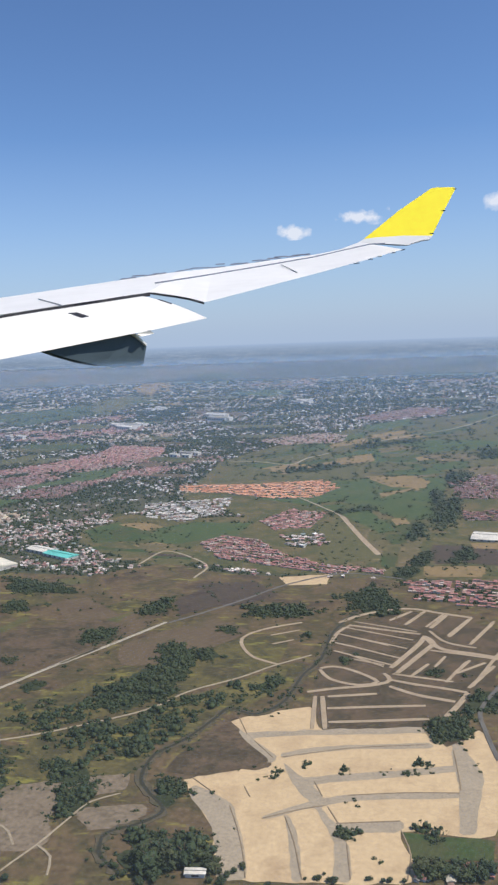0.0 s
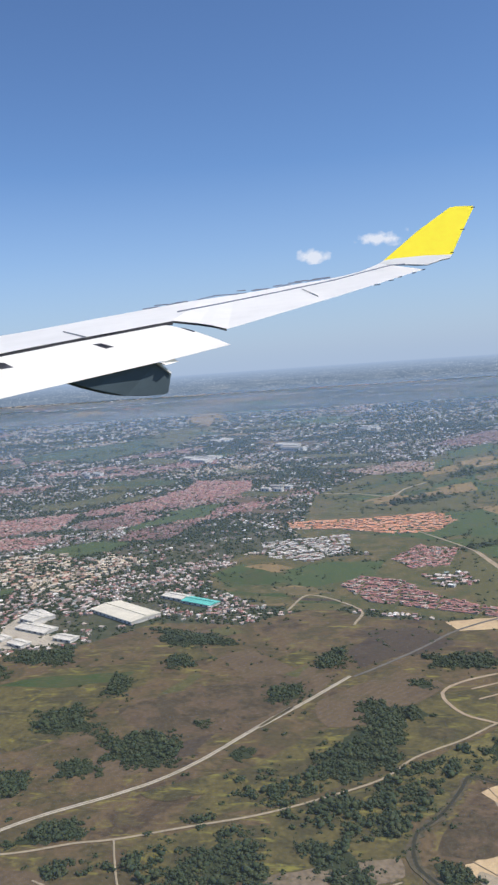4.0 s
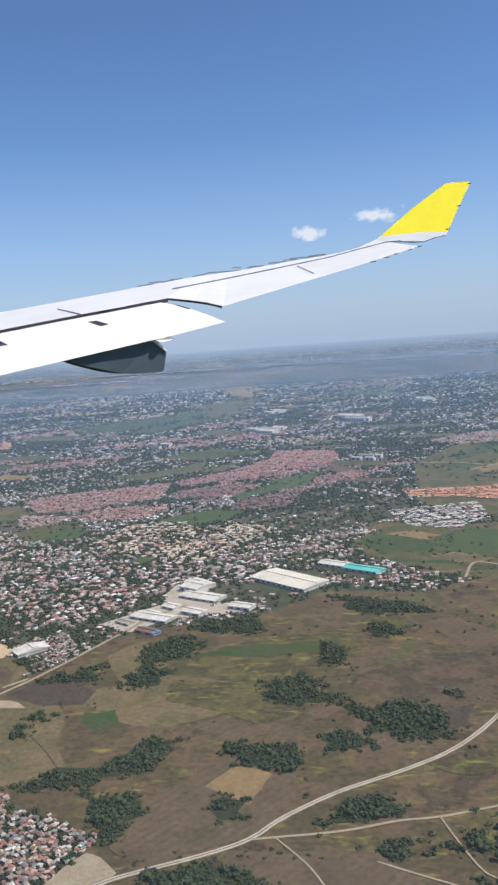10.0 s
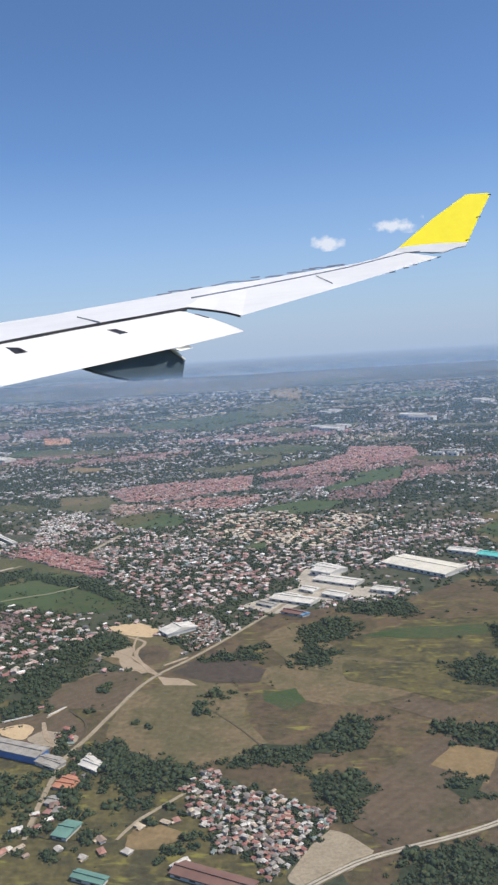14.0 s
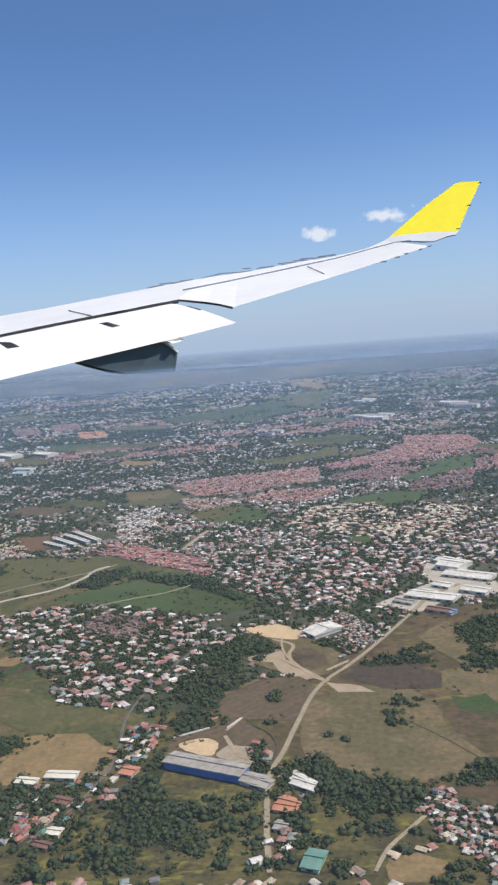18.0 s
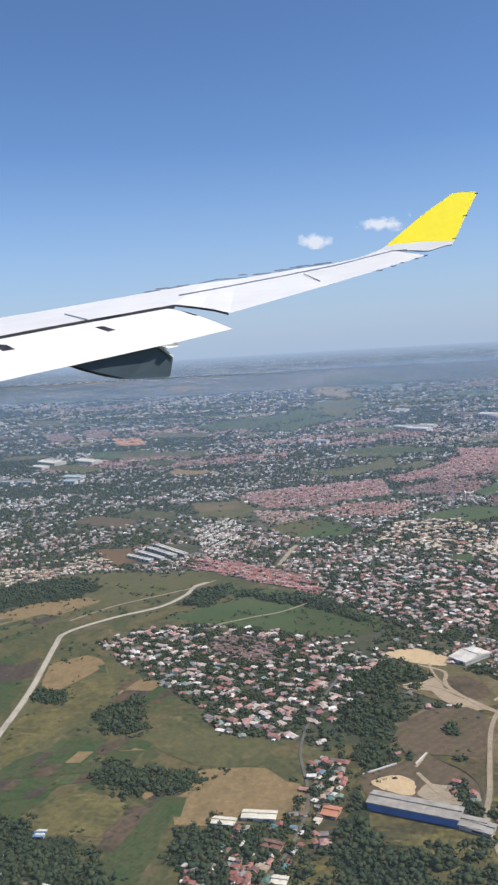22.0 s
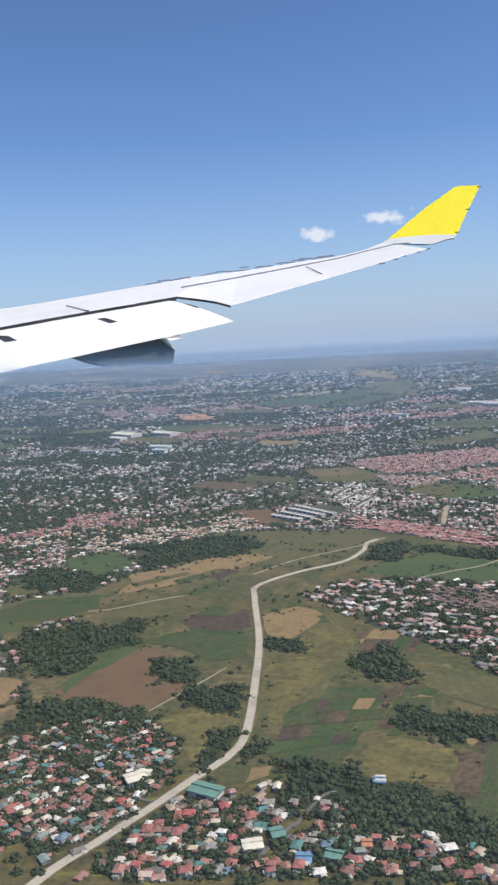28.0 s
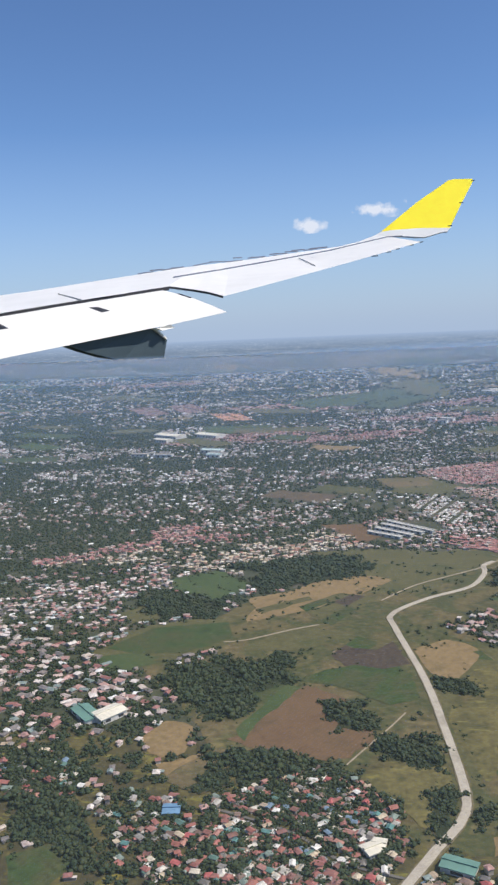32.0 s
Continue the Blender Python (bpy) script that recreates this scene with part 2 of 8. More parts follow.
C_TOWN = [(0.60, 0.53, 0.48), (0.45, 0.37, 0.34), (0.34, 0.17, 0.15), (0.66, 0.59, 0.54), (0.26, 0.22, 0.20), (0.40, 0.24, 0.21), (0.52, 0.44, 0.37), (0.20, 0.18, 0.17), (0.76, 0.74, 0.70), (0.30, 0.14, 0.12), (0.38, 0.29, 0.26), (0.48, 0.30, 0.26), (0.23, 0.28, 0.26), (0.54, 0.42, 0.37)]
C_PINK = [(0.40, 0.24, 0.19), (0.45, 0.32, 0.26), (0.34, 0.20, 0.17), (0.5, 0.42, 0.36)]
C_REDG = [(0.26, 0.12, 0.10), (0.30, 0.17, 0.15), (0.22, 0.11, 0.10), (0.36, 0.26, 0.24), (0.20, 0.12, 0.11)]
C_GREYR = [(0.20, 0.13, 0.11), (0.24, 0.17, 0.15), (0.18, 0.12, 0.11), (0.30, 0.20, 0.17)]
C_WHITE = [(0.62, 0.60, 0.56), (0.48, 0.46, 0.43), (0.70, 0.68, 0.64), (0.36, 0.34, 0.32), (0.55, 0.50, 0.42), (0.30, 0.17, 0.14)]
C_CREAM = [(0.58, 0.48, 0.34), (0.46, 0.37, 0.27), (0.64, 0.58, 0.47), (0.34, 0.25, 0.19), (0.38, 0.20, 0.15), (0.50, 0.46, 0.40)]
C_MIX = [tuple(0.95 * (0.88 * v + 0.12 * sum(c) / 3) for v in c) for c in C_MIX]
PALETTES = {"MIX": C_MIX, "TOWN": C_TOWN, "SHANTY": C_SHANTY, "FAR": C_FAR, "RED": C_RED, "ORANGE": C_ORANGE, "PINK": C_PINK, "REDG": C_REDG, "GREYR": C_GREYR, "WHITE": C_WHITE, "CREAM": C_CREAM}
SHANTY, MIX, RED, ORANGE, PINK, REDG, GREYR, WHITE, CREAM = "SHANTY", "MIX", "RED", "ORANGE", "PINK", "REDG", "GREYR", "WHITE", "CREAM"
ROOFS = {k: varied("roofing_" + k.lower(), v, "island") for k, v in PALETTES.items()}
WALLS = varied("house_walls", [(0.55, 0.50, 0.43), (0.42, 0.38, 0.33), (0.64, 0.62, 0.58), (0.30, 0.27, 0.24), (0.50, 0.40, 0.32)], "island", 0.85)
ROOF_ONE = varied("tin_roof", C_MIX, "object")
WALL_ONE = varied("plaster_wall", [(0.55, 0.50, 0.43), (0.42, 0.38, 0.33), (0.64, 0.62, 0.58), (0.30, 0.27, 0.24)], "object", 0.85)


def plain_paint(name, colour, rough=0.6, scale=6, low=0.75, metal=0.0):
    m, n, l, b = material(name, rough, metal)
    co = n.new("ShaderNodeTexCoord").outputs["Object"]
    d = ramp_node(n, [(0.3, (low,) * 3), (0.62, (1.05,) * 3)])
    l.new(noise_node(n, l, co, scale, 5, 0.7), d.inputs[0])
    l.new(mixed(n, l, "MULTIPLY", 1.0, colour, d.outputs[0]), b.inputs["Base Color"])
    return m


ROOFW = plain_paint("white_sheet_roof", (0.66, 0.62, 0.54), 0.6, 9, 0.6)
ROOFT = plain_paint("turquoise_sheet_roof", (0.13, 0.50, 0.44))
ROOFG = plain_paint("grey_sheet_roof", (0.36, 0.33, 0.285), 0.7, 9, 0.6)
ROOFC = plain_paint("cream_sheet_roof", (0.68, 0.63, 0.51))
ROOFR = plain_paint("rusty_sheet_roof", (0.20, 0.11, 0.085))
ROOFN = plain_paint("green_sheet_roof", (0.14, 0.26, 0.21))
ROOFO = plain_paint("orange_tile_roof", (0.48, 0.22, 0.13))
ROOFP = plain_paint("pale_teal_sheet_roof", (0.45, 0.54, 0.51))
ROOFB = plain_paint("blue_sheet_roof", (0.15, 0.27, 0.40))
WALLW = plain_paint("white_wall", (0.60, 0.58, 0.54), 0.85)
WALLB = plain_paint("blue_wall", (0.07, 0.19, 0.46), 0.7)
DARKV = plain_paint("dark_opening", (0.05, 0.05, 0.05), 0.8)


def leaf_material(name, colours, source):
    m, n, l, b = material(name, 0.75)
    if source == "island":
        rnd = n.new("ShaderNodeNewGeometry").outputs["Random Per Island"]
    else:
        rnd = n.new("ShaderNodeObjectInfo").outputs["Random"]
    r = ramp_node(n, [(i / (len(colours) - 1), c) for i, c in enumerate(colours)])
    l.new(rnd, r.inputs[0])
    co = n.new("ShaderNodeNewGeometry").outputs["Position"]
    d = ramp_node(n, [(0.3, (0.75,) * 3), (0.7, (1.2,) * 3)])
    l.new(noise_node(n, l, co, 60, 3, 0.7), d.inputs[0])
    l.new(mixed(n, l, "MULTIPLY", 1.0, r.outputs[0], d.outputs[0]), b.inputs["Base Color"])
    return m


C_LEAF = [(0.066, 0.078, 0.029), (0.027, 0.044, 0.021), (0.036, 0.054, 0.023), (0.029, 0.049, 0.026), (0.056, 0.064, 0.026), (0.032, 0.049, 0.022), (0.046, 0.066, 0.025)]
LEAVES = leaf_material("foliage", C_LEAF, "island")
LEAF_ONE = leaf_material("crown_foliage", C_LEAF, "object")
BARK = plain_paint("bark", (0.12, 0.09, 0.06), 0.9, 30)

# ---- builders ----


def part(name, bm_or_mesh, mat, parent=None, label=""):
    if isinstance(bm_or_mesh, bmesh.types.BMesh):
        me = bpy.data.meshes.new(name)
        bmesh.ops.recalc_face_normals(bm_or_mesh, faces=bm_or_mesh.faces)
        bm_or_mesh.to_mesh(me)
        bm_or_mesh.free()
    else:
        me = bm_or_mesh
    if mat and not me.materials:
        me.materials.append(mat)
    ob = new(name, me)
    ob.parent = parent
    return tagged(ob, label)


def mesh_of(name, verts, faces, mat=None):
    me = bpy.data.meshes.new(name)
    me.from_pydata([tuple(v) for v in verts], [], faces)
    if mat:
        me.materials.append(mat)
    return me


def big_mesh(name, verts, faces, mat, flat_faces=True):
    """verts: (n, k, 3) pieces of one pattern; faces: the pattern's index tuples."""
    n, k = verts.shape[:2]
    me = bpy.data.meshes.new(name)
    sizes = np.array([len(f) for f in faces])
    flat = np.concatenate([np.array(f) for f in faces])
    loops = (np.arange(n)[:, None] * k + flat[None]).ravel().astype(np.int32)
    me.vertices.add(n * k)
    me.vertices.foreach_set("co", verts.reshape(-1).astype(np.float32))
    me.loops.add(len(loops))
    me.loops.foreach_set("vertex_index", loops)
    starts = np.r_[0, np.cumsum(np.tile(sizes, n))[:-1]].astype(np.int32)
    me.polygons.add(len(starts))
    me.polygons.foreach_set("loop_start", starts)
    me.materials.append(mat)
    me.update(calc_edges=True)
    me.validate()
    if flat_faces:
        me.shade_flat()
    return me


def inside(px, py, poly):
    poly = np.asarray(poly, float)
    ax, ay, bx, by = poly[:, 0], poly[:, 1], np.roll(poly[:, 0], -1), np.roll(poly[:, 1], -1)
    hit = np.zeros(len(px), bool)
    for x0, y0, x1, y1 in zip(ax, ay, bx, by):
        c = (y0 > py) != (y1 > py)
        hit ^= c & (px < (x1 - x0) * (py - y0) / (y1 - y0 + 1e-12) + x0)
    return hit


rng = np.random.default_rng(7)
ROADS, FIELDS, ZONES, WOODS, HALLS, CREEKS = [], [], [], [], [], []


def ragged(poly, step=0.14, amp=0.022):
    """The outline with its edges broken up a little, as field margins are."""
    out = []
    for (x0, y0), (x1, y1) in zip(poly, poly[1:] + poly[:1]):
        far = 0.5 * (y0 + y1)
        n = max(1, int(math.hypot(x1 - x0, y1 - y0) / (step * max(1, far / 12))))
        for k in range(n):
            f = k / n
            j = amp * (0.3 if k == 0 else 1.0) * max(1, far / 12)
            out.append((x0 + (x1 - x0) * f + random.uniform(-j, j), y0 + (y1 - y0) * f + random.uniform(-j, j)))
    return out


def rounded(poly, n=5):
    """The outline drawn as a closed curve through its corners."""
    p = [np.array(q, float) for q in poly]
    out = []
    for k in range(len(p)):
        a, b, c, d = p[k - 1], p[k], p[(k + 1) % len(p)], p[(k + 2) % len(p)]
        for i in range(n):
            t = i / n
            q = 0.5 * (2 * b + (c - a) * t + (2 * a - 5 * b + 4 * c - d) * t * t + (3 * b - a - 3 * c + d) * t ** 3)
            q = 0.6 * q + 0.4 * (b + (c - b) * t)
            out.append((float(q[0]), float(q[1])))
    return out


def field(mat, label, *poly):
    k = len(FIELDS)
    FIELDS.append(list(poly))
    z = 0.0045 + 0.000012 * k
    pts = ragged(list(poly)) if mat in (GREEN, LUSH, PLOUGH, REDSOIL) or len(poly) < 5 or poly[0][1] > 13 else ragged(rounded(list(poly)), 0.14, 0.03)
    me = mesh_of("field", [(x, y, z) for x, y in pts], [tuple(range(len(pts)))], mat)
    if me.polygons[0].normal.z < 0:
        me.flip_normals()
    tagged(new("field", me), label, "field", kind="structure")


def smooth_line(pts, step=0.12):
    """A Catmull-Rom line through the points."""
    p = [np.array(q, float) for q in pts]
    p = [2 * p[0] - p[1]] + p + [2 * p[-1] - p[-2]]
    out = []
    for a, b, c, d in zip(p, p[1:], p[2:], p[3:]):
        n = max(2, int(np.linalg.norm(c - b) / step))
        for k in range(n):
            t = k / n
            out.append(0.5 * (2 * b + (c - a) * t + (2 * a - 5 * b + 4 * c - d) * t * t + (3 * b - a - 3 * c + d) * t ** 3))
    out.append(p[-2])
    return np.array(out)


def ribbon(name, line, width, z, mat, thick=0.003, wobble=0.06):
    d = np.gradient(line, axis=0)
    d /= np.linalg.norm(d, axis=1)[:, None] + 1e-9
    nrm = np.stack([-d[:, 1], d[:, 0]], 1)
    wl = width / 2 * (1 + rng.uniform(-wobble, wobble, len(line)))
    wr = width / 2 * (1 + rng.uniform(-wobble, wobble, len(line)))
    taper = np.clip(np.minimum(np.arange(len(line)), np.arange(len(line))[::-1]) / 2.5 + 0.75, 0, 1)
    wl, wr = wl * taper, wr * taper
    a, b = line + nrm * wl[:, None], line - nrm * wr[:, None]
    verts, faces = [], []
    for k in range(len(line)):
        verts += [(*(a[k] + nrm[k] * thick), z - thick), (*a[k], z), (*b[k], z), (*(b[k] - nrm[k] * thick), z - thick)]
        if k:
            i, j = 4 * k - 4, 4 * k
            faces += [(i, i + 1, j + 1, j), (i + 1, i + 2, j + 2, j + 1), (i + 2, i + 3, j + 3, j + 2)]
    me = mesh_of(name, verts, faces, mat)
    if sum(p.normal.z for p in me.polygons) < 0:
        me.flip_normals()
    return me


def road(name, width, mat, label, *pts):
    k = len(ROADS)
    line = smooth_line(pts)
    ROADS.append((line, width))
    z = (0.0098 if mat is EDGE else 0.0115) + 0.000008 * k
    ob = tagged(new(name, ribbon(name, line, width, z, mat)), label, "road", kind="structure")
    if mat in (CONC, DIRT) and width > 0.045:
        part("verge", ribbon("verge", line, width * 1.25, z - 0.0012, VERGE, 0.003, 0.2), None, ob, "bare earth verge")
    if mat is CONC and width < 0.08:
        part("median", ribbon("median", line, 0.009, z + 0.0008, VERGE, 0.0006, 0.5), None, ob, "brown dusty strip between the lanes")
    if mat is LOT:
        # Darker brown rim imitates the shaded step beside a graded street.
        part("cut_edge", ribbon("cut_edge", line, width + 0.010, z - 0.0012, EDGE, 0.004, 0.25), None, ob, "brown earth edge with shade painted in")


def plots(nu, nv, mats, a, b, c, d):
    """A patchwork of small fields in the four-sided area a b c d."""
    cut_u = [(i + (random.uniform(-0.2, 0.2) if 0 < i < nu else 0)) / nu for i in range(nu + 1)]
    cut_v = [(i + (random.uniform(-0.2, 0.2) if 0 < i < nv else 0)) / nv for i in range(nv + 1)]

    def at(u, v):
        return tuple(((1 - u) * (1 - v) * a[k] + u * (1 - v) * b[k] + u * v * c[k] + (1 - u) * v * d[k]) for k in (0, 1))

    for i in range(nu):
        for j in range(nv):
            if random.random() < 0.85:
                u0, u1, v0, v1 = cut_u[i] + 0.004, cut_u[i + 1] - 0.004, cut_v[j] + 0.004, cut_v[j + 1] - 0.004
                field(random.choice(mats), "small cultivated plot among others", at(u0, v0), at(u1, v0), at(u1, v1), at(u0, v1))


def creek(*pts):
    line = smooth_line(pts, 0.06)
    ROADS.append((line, 0.1))
    CREEKS.append(line)
    ob = tagged(new("creek_water", ribbon("creek_water", line, 0.040, 0.0112, WATER_M, 0.003, 0.25)), "narrow dark winding creek", "creek", kind="structure")
    part("bank", ribbon("bank", line, 0.120, 0.0105, CREEKBANK, 0.004, 0.5), None, ob, "bare creek bank")


def wood(*poly, cover=1.0):
    WOODS.append((list(poly), cover))


def zone(palette, a, b, angle, dens, label, *poly):
    ZONES.append((palette, a, b, angle, dens, label, list(poly)))


def hall(label, roof, x, y, angle, length, depth, height):
    """A large shed or hall: walls with openings, a low ribbed pitched roof with an overhang."""
    HALLS.append((x, y, max(length, depth) / 2))
    root = tagged(new("hall", None), label, "building")
    root.matrix_world = pose(x, y, 0.004, 0, 0, angle)
    lx, ly, h, rise = length / 2, depth / 2, height, 0.08 * depth if depth < 0.6 else 0.05 * depth
    bm = bmesh.new()
    bmesh.ops.create_cube(bm, size=1, matrix=Matrix.Translation((0, 0, h / 2)) @ Matrix.Diagonal((2 * lx, 2 * ly, h, 1)))
    part("walls", bm, WALLB if "blue-walled" in label else WALLW, root)
    o = 0.012
    ex, ey, t = lx + o, ly + o, 0.008
    bays = max(2, int(length / 0.12))
    bm = bmesh.new()
    rows = []
    for k in range(bays * 2 + 1):
        px = -ex + 2 * ex * k / (bays * 2)
        lift = 0.003 if k % 2 else 0.0
        rows.append([bm.verts.new(v) for v in ((px, -ey, h + lift), (px, 0, h + rise + lift), (px, ey, h + lift), (px, ey, h - t), (px, -ey, h - t))])
    for p, q in zip(rows, rows[1:]):
        for k in range(5):
            bm.faces.new((p[k], q[k], q[(k + 1) % 5], p[(k + 1) % 5]))
    bm.faces.new(rows[0])
    bm.faces.new(rows[-1][::-1])
    rf = part("roof", bm, roof, root)
    bm = bmesh.new()
    bmesh.ops.create_cube(bm, size=1, matrix=Matrix.Translation((0, 0, h + rise + 0.006)) @ Matrix.Diagonal((2 * ex, 0.02, 0.012, 1)))
    part("ridge_vent", bm, roof, rf)
    n = max(1, int(length / 0.14))
    w = length / n * 0.38
    door = bpy.data.meshes.new("opening")
    bm = bmesh.new()
    bmesh.ops.create_cube(bm, size=1, matrix=Matrix.Diagonal((w, 0.006, h * 0.4, 1)))
    bm.to_mesh(door)
    bm.free()
    for k in range(0 if "blue-walled" in label else min(n, 12)):
        ob = part("window", door, DARKV, root)
        ob.location = (-lx + length * (k + 0.5) / n, -ly - 0.001, h * 0.45)
    return root

# ---- the ground ----


def sheet(name, rows, mat, label):
    """A strip of land across the view: rows of (distance, height), 600 wide at the near end and wider beyond."""
    verts, faces = [], []
    for k, (y, z, left, right) in enumerate(rows):
        for i in range(13):
            verts.append((left + (right - left) * i / 12, y, z))
        if k:
            for i in range(12):
                a = 13 * (k - 1) + i
                faces.append((a, a + 1, a + 14, a + 13))
    return tagged(new(name, mesh_of(name, verts, faces, mat)), label, "ground", kind="structure")


sheet("ground", [(-60, 0, -160, 120), (30, 0, -160, 120), (106, 0, -160, 120), (126, -3.4, -180, 140), (700, -90, -500, 300), (3000, -290, -2200, 1200), (4300, -290, -3200, 1800)], GROUND,
      "broad flat lowland of towns, fields and scrub")

PLAIN_A = [(-14.0, 8.3), (-13.4, 10.2), (-11.9, 12.6), (-10.0, 13.1), (-8.7, 14.5), (-7.0, 14.2), (-5.7, 15.1), (-4.2, 14.3), (-1.0, 13.9), (3.0, 13.8), (7.0, 3.0), (-1.0, 2.0), (-10.0, 4.0), (-10.6, 5.7), (-10.9, 6.8), (-12.4, 7.7)]
FARM_A = [(-8.0, 16.8), (-8.3, 18.0), (-7.6, 19.1), (-4.5, 19.2), (-6.6, 21.7), (-6.3, 28.1), (-4.9, 31.1), (-1.0, 37.2), (6.8, 43.6), (14.0, 40.0), (12.0, 10.0), (3.0, 13.8), (-1.0, 13.9), (-3.3, 14.3), (-5.1, 15.1), (-6.1, 15.0)]
FARM_D = [(-23.0, 11.1), (-22.0, 13.4), (-20.0, 15.4), (-17.9, 16.6), (-15.7, 15.2), (-16.1, 12.8), (-18.7, 13.1), (-18.0, 11.2), (-17.0, 10.2), (-15.2, 9.0), (-15.4, 7.6), (-17.0, 6.4), (-18.1, 7.3), (-19.6, 7.3), (-20.2, 8.5), (-21.6, 8.8)]
VILLAGE_A = [(-26.0, 9.6), (-23.0, 9.3), (-20.0, 8.6), (-17.0, 8.2), (-15.0, 9.3), (-13.6, 9.0), (-12.3, 7.6), (-11.2, 6.4), (-11.0, 4.0), (-26.0, 4.0)]
for pts, mat, label, z in ((VILLAGE_A, SCRUB, "rough grass and scrub round villages", 0.0026), (PLAIN_A, PLAIN, "dry brown and olive grassland", 0.003), (FARM_A, FARM, "patchwork farmland", 0.0034), (FARM_D, FARM, "olive farmland beside a highway", 0.0038)):
    rim = ragged(pts, 0.3, 0.05)
    me = mesh_of("grassland", [(x, y, z) for x, y in rim], [tuple(range(len(rim)))], mat)
    if me.polygons[0].normal.z < 0:
        me.flip_normals()
    tagged(new("grassland", me), label, "grassland", kind="structure")
OPEN = [PLAIN_A, FARM_A, FARM_D]

road("road", 0.075, SAND, "pale graded street of an unbuilt estate",
     (-2.15, 11.59), (-1.74, 11.99), (-1.05, 12.27), (-0.47, 12.02), (-0.05, 11.83))
road("road", 0.062, SAND, "pale graded street of an unbuilt estate",
     (-1.35, 11.70), (-0.97, 12.13))
road("road", 0.062, SAND, "pale graded street of an unbuilt estate",
     (-1.12, 11.50), (-0.76, 12.13))
road("road", 0.069, SAND, "pale graded street of an unbuilt estate",
     (-0.75, 11.35), (-0.42, 11.97))
road("road", 0.056, SAND, "pale graded street of an unbuilt estate",
     (-0.51, 10.98), (-0.05, 11.83))
road("road", 0.056, SAND, "pale graded street of an unbuilt estate",
     (-0.24, 10.68), (0.25, 11.61))
road("road", 0.075, SAND, "pale graded street of an unbuilt estate",
     (-1.44, 9.80), (-1.02, 10.60), (-0.89, 10.92), (-0.86, 11.03))
road("road", 0.075, SAND, "pale graded street of an unbuilt estate",
     (-1.37, 9.62), (-0.93, 10.41), (-0.76, 10.75), (-0.86, 11.01))
road("road", 0.062, SAND, "pale graded street of an unbuilt estate",
     (-2.00, 11.49), (-1.34, 11.24), (-0.92, 11.10))
road("road", 0.088, SAND, "pale graded street of an unbuilt estate",
     (-0.86, 10.99), (-0.77, 10.68), (-0.63, 10.47), (-0.25, 10.33), (0.15, 10.15))
road("road", 0.05, SAND, "pale graded street of an unbuilt estate",
     (-0.77, 11.24), (-0.63, 10.85), (-0.46, 10.68), (-0.17, 10.55))
road("road", 0.037, SAND, "pale graded street of an unbuilt estate",
     (-2.16, 11.11), (-1.42, 10.62))
road("road", 0.037, SAND, "pale graded street of an unbuilt estate",
     (-2.11, 10.69), (-1.41, 10.23))
road("road", 0.037, SAND, "pale graded street of an unbuilt estate",
     (-2.03, 10.29), (-1.53, 9.84))
road("road", 0.056, SAND, "pale graded street of an unbuilt estate",
     (-2.28, 10.69), (-2.16, 11.18), (-2.00, 11.44))
road("road", 0.056, SAND, "pale graded street of an unbuilt estate",
     (-2.41, 9.77), (-2.22, 9.84), (-1.96, 9.71), (-1.64, 9.35), (-1.89, 9.23), (-2.27, 9.42), (-2.41, 9.73))
road("road", 0.062, SAND, "pale graded street of an unbuilt estate",
     (-2.56, 9.00), (-2.22, 9.11), (-1.65, 9.25), (-1.47, 9.41), (-1.54, 9.62))
road("road", 0.062, SAND, "pale graded street of an unbuilt estate",
     (-1.47, 9.41), (-1.16, 9.27), (-0.85, 9.17), (-0.51, 9.03))
road("road", 0.069, SAND, "pale graded street of an unbuilt estate",
     (-1.49, 9.20), (-1.15, 8.94), (-0.70, 8.76))
road("road", 0.05, SAND, "pale graded street of an unbuilt estate",
     (-1.43, 9.60), (-0.97, 9.46), (-0.65, 9.36))
road("road", 0.05, SAND, "pale graded street of an unbuilt estate",
     (-0.61, 9.62), (-0.33, 10.09))
road("road", 0.056, SAND, "pale graded street of an unbuilt estate",
     (-0.48, 9.17), (-0.03, 9.90))
road("road", 0.044, SAND, "pale graded street of an unbuilt estate",
     (-0.84, 9.84), (-0.65, 10.23))
road("road", 0.05, SAND, "pale graded street of an unbuilt estate",
     (-1.17, 9.55), (-0.91, 9.96))
road("road", 0.05, SAND, "pale graded street of an unbuilt estate",
     (-2.45, 8.88), (-2.46, 7.98))
road("road", 0.06, SAND, "pale graded street of an unbuilt estate",
     (-2.36, 8.88), (-2.31, 7.98))
road("road", 0.056, SAND, "pale graded street of an unbuilt estate",
     (-2.29, 8.87), (-1.66, 8.97))
road("road", 0.056, SAND, "pale graded street of an unbuilt estate",
     (-2.29, 8.53), (-1.69, 8.59), (-1.08, 8.64))
road("road", 0.056, SAND, "pale graded street of an unbuilt estate",
     (-2.27, 8.16), (-1.71, 8.21), (-1.07, 8.28))
road("road", 0.069, SAND, "pale graded street of an unbuilt estate",
     (-0.87, 8.34), (-0.67, 8.68), (-0.51, 9.03))
road("road", 0.05, SAND, "pale graded street of an unbuilt estate",
     (-0.57, 9.64), (-0.13, 10.01))
road("road", 0.044, SAND, "pale graded street of an unbuilt estate",
     (-1.95, 10.11), (-1.52, 9.90))
road("road", 0.05, SAND, "pale sandy track of a works yard",
     (-14.14, 11.52), (-13.80, 11.27), (-13.82, 10.82), (-13.41, 10.13), (-13.24, 10.05))
